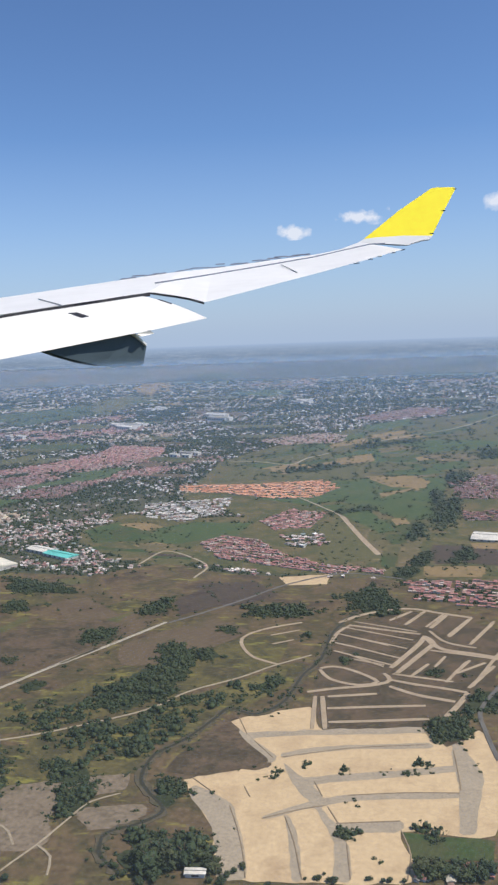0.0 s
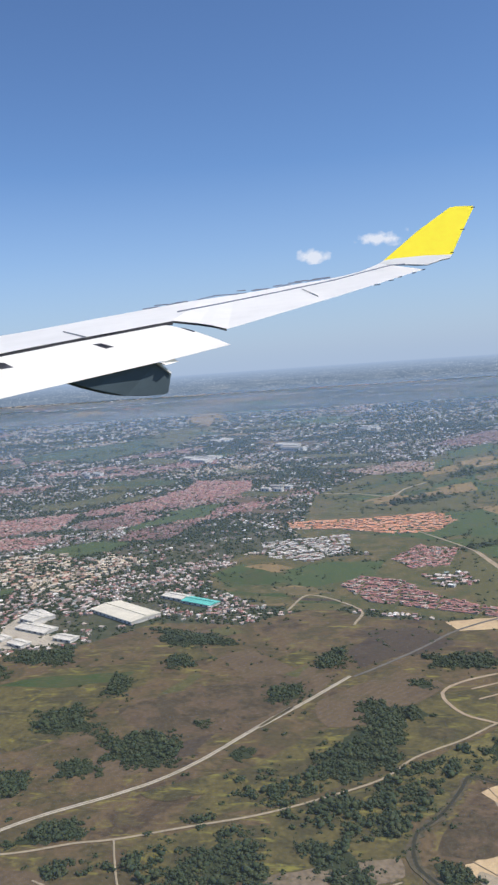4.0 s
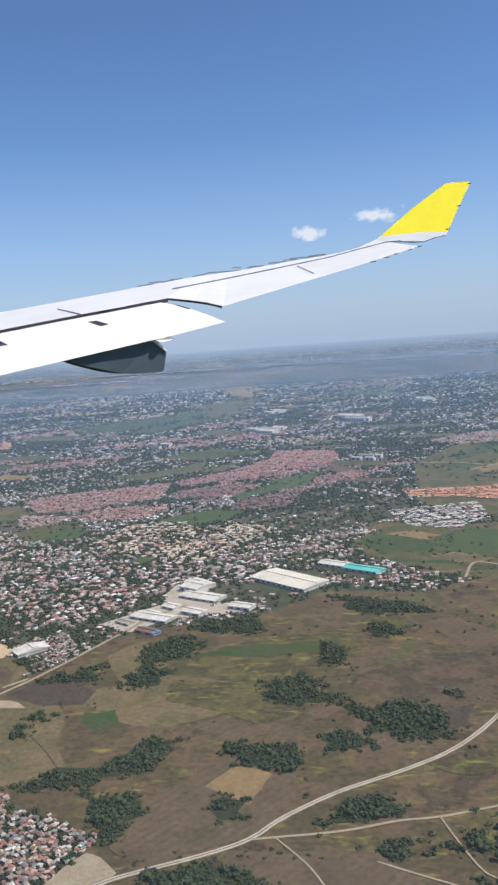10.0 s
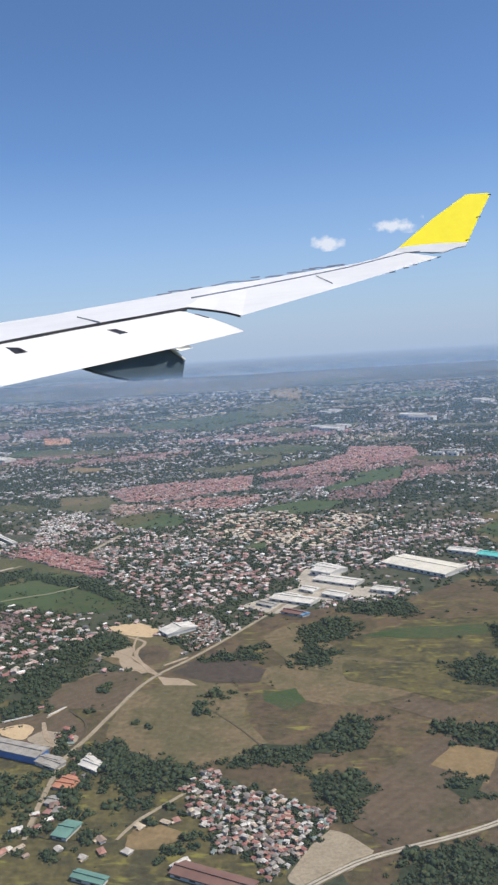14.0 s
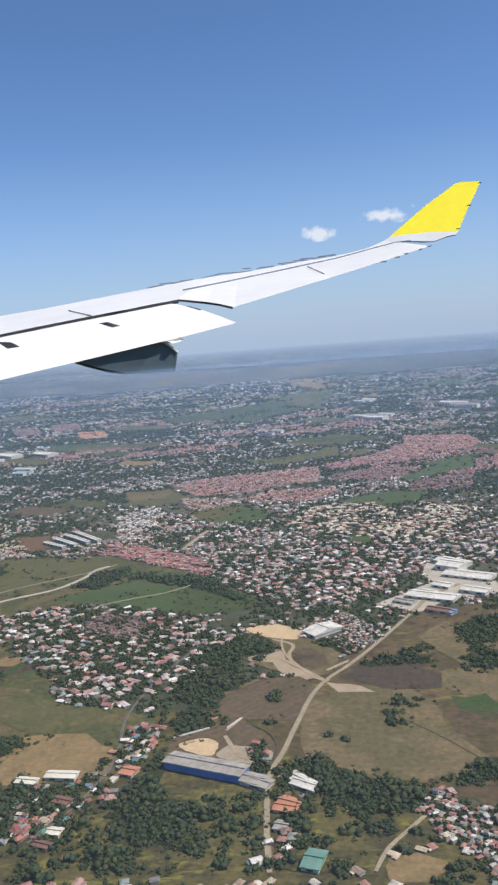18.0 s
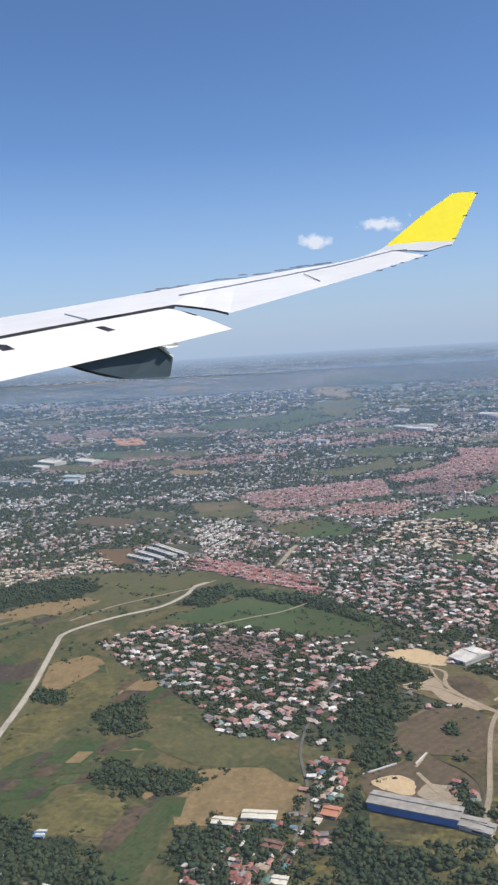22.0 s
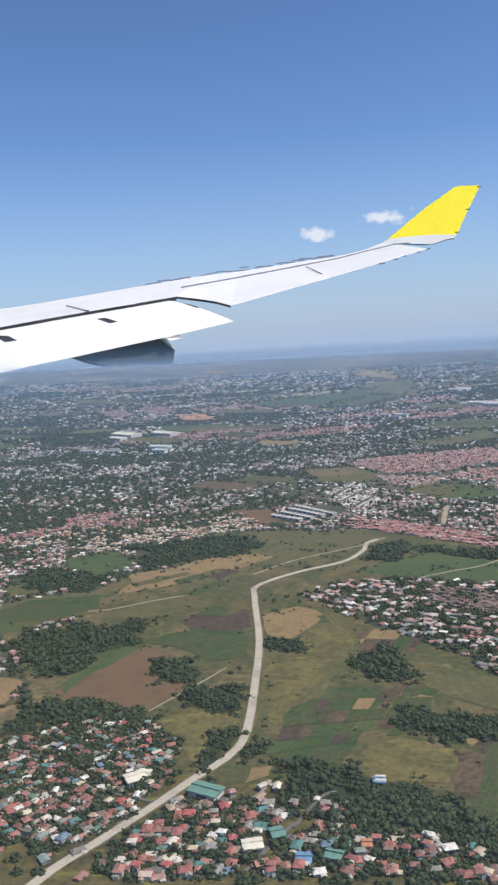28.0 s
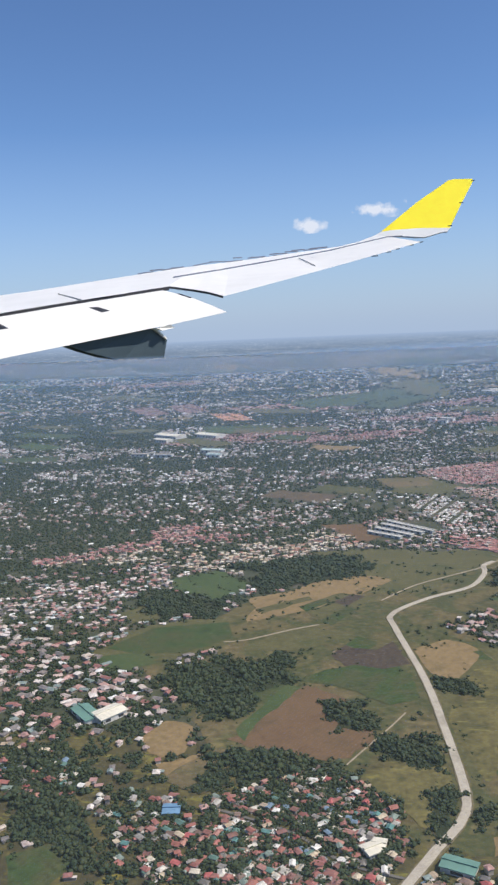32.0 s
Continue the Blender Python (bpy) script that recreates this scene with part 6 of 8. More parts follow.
wood((-8.02, 6.74), (-7.75, 6.80), (-7.74, 6.52), (-7.95, 6.47))
wood((-11.65, 10.58), (-11.33, 11.10), (-10.83, 10.86), (-10.91, 10.35), (-11.53, 10.33))
wood((-11.02, 12.93), (-9.91, 13.06), (-9.86, 12.50), (-10.75, 12.41))
wood((-11.96, 7.80), (-11.00, 8.16), (-10.52, 8.68), (-10.44, 8.41), (-10.61, 8.03), (-11.20, 7.74), (-11.85, 7.57))
wood((-11.06, 7.19), (-10.69, 7.56), (-10.32, 7.19), (-10.62, 6.80))
wood((-13.49, 7.69), (-13.36, 8.06), (-12.54, 7.57), (-12.19, 7.68), (-12.18, 6.93), (-12.78, 7.13))
wood((-9.97, 6.25), (-9.37, 6.34), (-8.86, 5.83), (-8.86, 5.78), (-9.96, 5.75))
wood((-10.78, 12.79), (-9.86, 13.12), (-9.77, 12.44), (-10.58, 12.38))
wood((-15.31, 10.94), (-14.64, 11.58), (-14.12, 10.88), (-14.77, 10.50))
wood((-15.18, 10.25), (-14.35, 10.80), (-14.25, 10.20), (-14.55, 9.20), (-14.77, 8.59), (-15.10, 9.00), cover=0.8)
wood((-13.64, 7.96), (-13.07, 8.05), (-12.15, 7.52), (-12.29, 7.24), (-12.81, 6.90), (-13.30, 7.44), cover=0.55)
wood((-16.51, 6.92), (-16.34, 7.70), (-15.91, 7.29), (-16.04, 6.42))
wood((-14.72, 11.37), (-14.09, 11.52), (-14.04, 10.71), (-14.65, 10.76))
wood((-12.86, 10.61), (-12.02, 11.11), (-12.00, 10.63), (-12.72, 10.42))
wood((-12.60, 9.15), (-12.30, 9.13), (-12.32, 8.87), (-12.59, 8.88))
wood((-17.51, 15.00), (-15.73, 14.72), (-14.70, 13.61), (-14.75, 13.19), (-15.83, 14.08))
wood((-18.22, 9.80), (-17.88, 10.48), (-17.55, 9.97), (-17.86, 9.50))
wood((-17.72, 8.43), (-17.28, 8.69), (-16.65, 8.59), (-16.66, 8.24), (-17.38, 8.05))
wood((-19.13, 7.92), (-18.60, 7.52), (-18.06, 7.26), (-17.50, 7.20), (-17.16, 6.52), (-18.47, 6.44))
wood((-16.67, 7.61), (-16.31, 7.73), (-16.08, 6.58), (-16.55, 6.56))
wood((-15.11, 8.77), (-14.86, 8.10), (-14.85, 7.34), (-14.29, 7.20), (-14.36, 6.69), (-15.17, 6.64))
wood((-19.35, 10.74), (-18.87, 10.75), (-18.80, 10.38), (-19.14, 10.37))
wood((-22.22, 14.82), (-20.48, 16.27), (-19.90, 15.45), (-21.62, 14.45))
wood((-17.91, 7.31), (-17.46, 7.32), (-17.57, 6.66), (-17.95, 6.72))
wood((-21.65, 8.83), (-21.20, 9.02), (-20.20, 8.55), (-20.62, 8.33), (-21.30, 8.23))
wood((-20.16, 9.26), (-19.39, 9.23), (-19.36, 8.72), (-19.89, 8.85))
wood((-20.70, 10.02), (-20.12, 10.08), (-19.99, 9.53), (-20.49, 9.55))
wood((-19.29, 10.72), (-18.82, 10.73), (-18.83, 10.34), (-19.22, 10.36))
wood((-18.22, 10.31), (-17.55, 10.12), (-17.63, 9.38), (-18.09, 9.61))
wood((-19.56, 8.31), (-19.30, 8.31), (-19.33, 7.89), (-19.52, 7.41), (-19.62, 7.69))
wood((-18.97, 7.50), (-18.21, 7.59), (-17.54, 7.33), (-17.08, 6.64), (-17.11, 6.44), (-17.85, 6.70), (-18.50, 7.16), (-18.89, 7.24))
wood((-22.84, 10.73), (-22.08, 11.26), (-21.63, 10.85), (-22.09, 10.00))
wood((-21.83, 8.35), (-21.60, 8.70), (-21.36, 8.23), (-21.69, 8.01))
wood((-17.67, 8.74), (-16.76, 8.60), (-16.83, 8.17), (-17.61, 8.28))
wood((-18.03, 14.97), (-17.43, 15.42), (-17.27, 14.70), (-17.95, 14.14))
wood((-22.60, 15.38), (-20.38, 16.22), (-20.09, 15.60), (-21.56, 14.56))
wood((-22.64, 10.86), (-21.57, 11.44), (-20.88, 11.04), (-21.44, 9.42), (-22.10, 9.63))
wood((-21.56, 8.73), (-20.39, 8.80), (-20.19, 8.39), (-21.00, 8.25), (-21.41, 8.11))
wood((-20.61, 9.96), (-20.11, 9.91), (-19.87, 9.46), (-20.46, 9.33))
wood((-20.05, 9.21), (-19.39, 8.97), (-19.48, 8.52), (-19.94, 8.85))
wood((-23.95, 8.89), (-23.10, 9.11), (-22.83, 7.99), (-23.25, 7.30))
wood((-23.52, 7.92), (-22.58, 7.73), (-22.15, 6.69), (-22.58, 6.98), (-22.83, 7.26), (-23.21, 7.22))
wood((-19.17, 8.03), (-18.98, 8.05), (-19.03, 7.70), (-19.26, 7.67))
wood((-21.97, 14.56), (-20.39, 15.74), (-19.80, 15.44), (-21.26, 14.01))
wood((-23.90, 13.47), (-23.32, 14.12), (-22.08, 13.37), (-23.01, 12.75))
hall("long shed with a rusty brown roof", ROOFR, -11.72, 5.75, -20, 0.73, 0.18, 0.042)
hall("low white-roofed shed beside a village", ROOFW, -12.04, 5.93, 51, 0.15, 0.06, 0.035)
hall("green-roofed workshop by the road", ROOFN, -12.76, 5.70, -17, 0.30, 0.10, 0.042)
hall("teal-walled hall with a green roof", ROOFN, -19.42, 7.11, -22, 0.26, 0.16, 0.056)
hall("house with a bright blue roof", ROOFB, -18.53, 6.23, 1, 0.10, 0.11, 0.042)
hall("cream house with a broad flat roof", ROOFC, -18.93, 6.38, 15, 0.14, 0.12, 0.042)
hall("house with an orange tiled roof", ROOFO, -18.07, 6.43, 1, 0.06, 0.08, 0.042)
hall("house with a teal tin roof", ROOFN, -18.76, 6.55, 23, 0.09, 0.12, 0.035)
hall("pale green-roofed house with a metal roof", ROOFN, -18.31, 6.30, -16, 0.11, 0.12, 0.035)
hall("white tent-roofed pavilion with a metal roof", ROOFW, -17.95, 7.36, 0, 0.07, 0.07, 0.042)
hall("orange-roofed house by a dusty road", ROOFO, -13.52, 7.17, -15, 0.20, 0.15, 0.035)
hall("white flat-roofed house by a dusty road", ROOFW, -13.36, 7.56, -30, 0.27, 0.15, 0.042)
hall("long grey workshop by a sand yard", ROOFG, -13.83, 7.60, -26, 0.26, 0.16, 0.042)
hall("yellow-roofed corner house with a metal roof", ROOFC, -20.04, 7.36, -10, 0.10, 0.15, 0.042)
hall("long cream row of flats", ROOFW, -19.64, 17.50, -37, 0.78, 0.10, 0.06)
hall("long cream row of flats", ROOFW, -19.45, 17.72, -43, 0.94, 0.10, 0.06)
hall("long cream row of flats", ROOFW, -19.27, 17.98, -45, 1.08, 0.10, 0.06)
hall("long cream row of flats", ROOFW, -19.09, 18.15, -47, 1.25, 0.10, 0.06)
hall("white warehouse with a dark wall", ROOFW, -13.41, 11.76, -48, 0.29, 0.52, 0.056)
hall("large low cream warehouse with a flat ribbed roof", ROOFC, -9.51, 15.08, -40, 1.44, 0.70, 0.07)
hall("small white shed of a factory yard", ROOFW, -11.83, 13.41, -32, 0.31, 0.17, 0.04)
hall("small white shed of a factory yard", ROOFW, -11.53, 13.72, -34, 0.30, 0.21, 0.05)
hall("small grey shed of a factory yard", ROOFG, -12.18, 12.96, -33, 0.32, 0.15, 0.04)
hall("white loading hall of a factory yard", ROOFW, -11.05, 13.38, -31, 0.42, 0.24, 0.06)
hall("tall white mill with a bright roof", ROOFW, -11.29, 14.75, -33, 0.44, 0.40, 0.1)
hall("small rusty shed by the road", ROOFR, -11.69, 12.52, -29, 0.37, 0.18, 0.04)
hall("small blue-roofed shed by the road", ROOFB, -11.54, 12.44, -45, 0.16, 0.15, 0.04)
hall("white house by a dusty road", ROOFW, -13.39, 7.63, -41, 0.24, 0.13, 0.035)
hall("pink-roofed row by a dusty road", ROOFO, -13.49, 7.24, -22, 0.21, 0.16, 0.035)
hall("grey house by a dusty road", ROOFG, -13.53, 6.87, -14, 0.11, 0.13, 0.035)
hall("teal-roofed workshop among trees", ROOFN, -13.21, 6.38, -14, 0.15, 0.25, 0.042)
hall("cream-roofed house by a lane", ROOFC, -15.60, 6.75, -9, 0.12, 0.10, 0.035)
hall("maroon-roofed house by a lane", ROOFR, -15.64, 6.55, -18, 0.15, 0.08, 0.035)
hall("maroon-roofed house by a lane", ROOFR, -15.72, 7.26, -18, 0.19, 0.10, 0.035)
hall("cream house with a tan roof", ROOFO, -15.20, 7.82, -18, 0.15, 0.16, 0.035)
hall("long low white factory hall", ROOFW, -10.23, 13.61, -24, 0.43, 0.25, 0.06)
hall("white factory hall with a bright metal roof", ROOFW, -11.25, 15.01, -43, 0.61, 0.32, 0.07)
hall("white storage hall with a metal roof", ROOFW, -11.05, 14.24, -28, 0.83, 0.36, 0.05)
hall("white storage hall with a metal roof", ROOFW, -11.74, 13.18, -25, 0.78, 0.32, 0.05)
hall("turquoise-roofed market hall with a metal roof", ROOFT, -8.07, 15.64, -32, 0.79, 0.31, 0.06)
hall("white-roofed market hall with a metal roof", ROOFW, -8.68, 16.09, -32, 0.59, 0.30, 0.06)
hall("long blue-walled warehouse with a grey roof", ROOFG, -14.40, 7.86, -19, 0.88, 0.22, 0.088)
hall("grey workshop with a rusty roof", ROOFG, -13.88, 7.64, -21, 0.23, 0.17, 0.049)
hall("cream school hall with a pale yellow roof", ROOFC, -15.89, 7.73, -3, 0.32, 0.13, 0.042)
hall("cream school wing with a pale roof", ROOFC, -16.22, 7.61, -8, 0.21, 0.11, 0.042)
hall("cream school building with a green roof", ROOFN, -23.25, 9.61, -48, 0.40, 0.20, 0.056)
hall("cream school building with a green-edged roof", ROOFC, -22.99, 9.60, 52, 0.35, 0.23, 0.07)
hall("tall white factory with stepped roofs", ROOFW, -8.57, 42.53, -34, 1.25, 0.56, 0.2)
hall("tall white factory with stepped roofs", ROOFW, -7.87, 40.86, -34, 0.71, 0.32, 0.2)
hall("tall white factory with stepped roofs", ROOFW, -8.37, 42.22, -34, 0.93, 0.42, 0.2)
hall("tall white factory with stepped roofs", ROOFG, -8.23, 41.11, -34, 1.21, 0.55, 0.2)
hall("long white factory hall", ROOFW, -13.04, 39.33, -38, 0.78, 0.35, 0.15)
hall("long white factory hall", ROOFW, -11.89, 39.41, -38, 0.76, 0.34, 0.15)
hall("long white factory hall", ROOFW, -12.36, 38.38, -38, 1.09, 0.49, 0.15)
hall("long white factory hall", ROOFG, -12.34, 39.19, -38, 1.02, 0.46, 0.15)
hall("long white factory hall", ROOFW, -12.66, 47.89, -41, 0.77, 0.35, 0.12)
hall("long white factory hall", ROOFW, -13.18, 47.21, -41, 0.65, 0.29, 0.12)
hall("long white factory hall", ROOFW, -12.73, 47.20, -41, 0.60, 0.27, 0.12)
hall("long white factory hall", ROOFG, -12.76, 47.56, -41, 0.39, 0.18, 0.12)
hall("white commercial hall with a metal roof", ROOFW, -8.23, 29.23, -29, 0.37, 0.17, 0.12)
hall("white commercial hall with a metal roof", ROOFW, -7.53, 29.62, -29, 0.43, 0.19, 0.12)
hall("white commercial hall with a metal roof", ROOFW, -7.75, 29.05, -29, 0.35, 0.16, 0.12)
hall("white commercial hall with a metal roof", ROOFG, -7.85, 29.70, -29, 0.56, 0.25, 0.12)
hall("white warehouse far across the town", ROOFW, -4.10, 49.10, -47, 0.76, 0.34, 0.15)
hall("white warehouse far across the town", ROOFW, -4.41, 50.16, -47, 0.83, 0.38, 0.15)
hall("white warehouse far across the town", ROOFW, -4.09, 50.02, -47, 0.62, 0.28, 0.15)
hall("white warehouse far across the town", ROOFG, -4.62, 49.10, -47, 0.64, 0.29, 0.15)
hall("white factory hall beside fields", ROOFW, 1.10, 16.87, -16, 0.76, 0.65, 0.05)
hall("bright white commercial hall", ROOFW, -16.54, 35.56, -34, 0.48, 0.21, 0.15)
hall("bright white commercial hall", ROOFW, -17.14, 35.64, -34, 0.39, 0.18, 0.15)
hall("bright white commercial hall", ROOFW, -16.48, 35.44, -34, 0.49, 0.22, 0.15)
hall("bright white commercial hall", ROOFG, -16.75, 34.83, -34, 0.35, 0.16, 0.15)
hall("pale hall with a teal roof", ROOFP, -24.73, 27.69, -17, 0.48, 0.22, 0.12)
hall("pale hall with a teal roof", ROOFP, -24.94, 28.66, -17, 0.74, 0.33, 0.12)
hall("pale hall with a teal roof", ROOFP, -24.75, 28.02, -17, 0.37, 0.17, 0.12)
hall("pale hall with a teal roof", ROOFG, -24.65, 27.93, -17, 0.61, 0.27, 0.12)
hall("long cream hall with a metal roof", ROOFC, -27.25, 32.65, -36, 1.23, 0.56, 0.12)
hall("long cream hall with a metal roof", ROOFC, -27.25, 31.44, -36, 0.72, 0.32, 0.12)
hall("long cream hall with a metal roof", ROOFC, -25.68, 32.56, -36, 1.16, 0.52, 0.12)
hall("long cream hall with a metal roof", ROOFG, -27.46, 33.37, -36, 0.65, 0.29, 0.12)
hall("pale storage hall with a metal roof", ROOFG, -26.52, 28.46, -6, 0.34, 0.15, 0.1)
hall("pale storage hall with a metal roof", ROOFG, -26.44, 28.01, -6, 0.55, 0.25, 0.1)
hall("pale storage hall with a metal roof", ROOFG, -27.31, 28.23, -6, 0.56, 0.25, 0.1)
hall("pale storage hall with a metal roof", ROOFG, -27.00, 28.39, -6, 0.29, 0.13, 0.1)
hall("white house with a blue tin roof", ROOFB, -21.88, 7.79, 6, 0.14, 0.14, 0.035)
hall("house with a blue tin roof", ROOFB, -17.96, 7.35, 0, 0.09, 0.09, 0.035)
hall("pale cream chapel with a gable roof", ROOFC, -20.09, 7.29, 34, 0.16, 0.14, 0.056)
hall("white warehouse by a sand lot", ROOFW, -3.39, 5.23, 2, 0.17, 0.07, 0.042)
creek((-4.03, 5.17), (-4.30, 5.44), (-4.36, 5.60), (-4.34, 5.81), (-4.04, 6.00), (-3.89, 6.23), (-4.13, 6.57), (-4.25, 6.84), (-4.21, 7.30), (-3.92, 7.68), (-3.65, 8.23), (-3.51, 8.50), (-3.17, 8.35), (-2.84, 8.72), (-2.64, 9.53), (-2.41, 10.09), (-2.24, 11.16), (-1.86, 12.15))

# ---- houses and trees ----


def near_road(x, y, gap):
    bad = np.zeros(len(x), bool)
    for line, width in ROADS:
        pts = line[::2]
        for k in range(0, len(pts), 40):
            c = pts[k:k + 40]
            d2 = ((x[:, None] - c[None, :, 0]) ** 2 + (y[:, None] - c[None, :, 1]) ** 2).min(1)
            bad |= d2 < (width / 2 + gap + 0.05) ** 2
    return bad


def near_hall(x, y):
    bad = np.zeros(len(x), bool)
    for hx, hy, r in HALLS:
        bad |= (x - hx) ** 2 + (y - hy) ** 2 < (r + 0.03) ** 2
    return bad


WALL_FACES = [(0, 1, 5, 4), (1, 2, 6, 5), (2, 3, 7, 6), (3, 0, 4, 7)]
ROOF_FACES = [(0, 1, 5, 4), (2, 3, 4, 5), (1, 2, 5), (3, 0, 4), (3, 2, 1, 0)]


def house_shapes(x, y, rot, w, d, h, rise, hip):
    n = len(x)
    c, s = np.cos(rot), np.sin(rot)

    def put(lx, ly, z):
        return np.stack([x + c * lx - s * ly, y + s * lx + c * ly, z], -1)

    zero, a, b = np.zeros(n), w / 2, d / 2
    walls = np.stack([put(-a, -b, zero), put(a, -b, zero), put(a, b, zero), put(-a, b, zero), put(-a, -b, h), put(a, -b, h), put(a, b, h), put(-a, b, h)], 1)
    e = 0.006 + 0.04 * w
    roof = np.stack([put(-a - e, -b - e, h - 0.001), put(a + e, -b - e, h - 0.001), put(a + e, b + e, h - 0.001), put(-a - e, b + e, h - 0.001), put(-(a + e) * hip, zero, h + rise), put((a + e) * hip, zero, h + rise)], 1)
    return walls, roof


def house_set(x, y, rot, size, grow=1.0, row=0.0):
    n = len(x)
    w, d = size * rng.uniform(0.55, 1.15, n), size * rng.uniform(0.42, 0.75, n)
    if row:
        w, d = np.full(n, row), size * rng.uniform(0.6, 0.68, n)
    h = rng.choice([0.022, 0.027, 0.042, 0.055], n, p=[0.45, 0.3, 0.18, 0.07]) * grow
    walls, roofs = house_shapes(x, y, rot, w, d, h, d * rng.uniform(0.10, 0.32, n), rng.choice([1.0, 0.45, 0.98], n))
    if row or n == 0:
        return walls, roofs
    k = rng.random(n) < 0.6
    side = rng.choice([-1, 1], n)
    ox, oy = side * w * 0.3, -d * 0.7
    ax, ay = x + np.cos(rot) * ox - np.sin(rot) * oy, y + np.sin(rot) * ox + np.cos(rot) * oy
    w2, r2 = house_shapes(ax[k], ay[k], rot[k] + math.pi / 2, (d * 0.7)[k], (w * rng.uniform(0.3, 0.55, n))[k], (h * 0.75)[k], (d * rng.uniform(0.04, 0.2, n))[k], np.ones(k.sum()))
    return np.concatenate([walls, w2]), np.concatenate([roofs, r2])


def add_houses(label, palette, walls, roofs):
    if len(walls) == 0:
        return
    root = tagged(new("houses", big_mesh("houses", walls, WALL_FACES, WALLS)), label, "houses", kind="stuff")
    tagged(part("roofs", big_mesh("roofs", roofs, ROOF_FACES, ROOFS[palette]), None, root, label), kind="stuff")


def lump(seed, n, squash=0.8, leaves=0):
    """A crown about one unit across: uneven clumps of leaves on a dome, with sprays of foliage standing out of it."""
    r = np.random.default_rng(seed)
    bm = bmesh.new()
    bmesh.ops.create_icosphere(bm, subdivisions=1, radius=0.5)
    base, tri = np.array([v.co for v in bm.verts]), [tuple(v.index for v in f.verts) for f in bm.faces]
    bm.free()
    verts, faces, count = [], [], 0
    lean = r.uniform(0.75, 1.25, 2)
    for k in range(n):
        a, rad = r.uniform(0, 2 * math.pi), 0.42 * math.sqrt(r.random())
        s = r.uniform(0.16, 0.40) if k else 0.62
        c = np.array((math.cos(a) * rad * lean[0], math.sin(a) * rad * lean[1], 0.55 * math.sqrt(max(0.0, 0.30 - rad * rad)) * r.uniform(0.4, 1.3))) if k else np.zeros(3)
        verts.append(base * s * r.uniform(0.6, 1.4, (len(base), 1)) * (1, 1, squash) + c)
        faces += [tuple(i + count for i in f) for f in tri]
        count += len(base)
    for k in range(leaves):
        a, up = r.uniform(0, 2 * math.pi), r.uniform(0.0, 1.0)
        c = np.array((math.cos(a) * 0.5 * math.sqrt(1 - up * up), math.sin(a) * 0.5 * math.sqrt(1 - up * up), 0.42 * up)) * r.uniform(0.85, 1.2)
        verts.append(c + r.normal(0, 0.075, (3, 3)))
        faces.append((count, count + 1, count + 2))
        count += 3
    v = np.concatenate(verts)
    v[:, 2] -= np.percentile(v[:, 2], 12)
    return v, faces


CROWN_NEAR = [lump(s, 9, 0.8, 26) for s in range(6)]
CROWN_FAR = [lump(40 + s, 3, 0.8, 5) for s in range(6)]
all_trees = {"near": [], "far": []}


def add_trees(kind, x, y, size):
    if len(x):
        all_trees[kind].append(np.stack([x, y, size], 1))


def blocked(x, y):
    bad = near_road(x, y, 0.03) | near_hall(x, y)
    return bad


def grid(poly, a, b, angle, jitter):
    p = np.asarray(poly)
    c0 = p.mean(0)
    r = np.abs(p - c0).max() * 1.5
    u, v = np.meshgrid(np.arange(-r, r, a), np.arange(-r, r, b))
    u, v = u.ravel() + rng.uniform(-jitter, jitter, u.size) * a, v.ravel() + rng.uniform(-jitter, jitter, u.size) * b
    t = radians(angle)
    x, y = c0[0] + u * math.cos(t) - v * math.sin(t), c0[1] + u * math.sin(t) + v * math.cos(t)
    k = inside(x, y, poly)
    return x[k], y[k]


NEAR_HOUSES = []
TREE_Y = 15.5
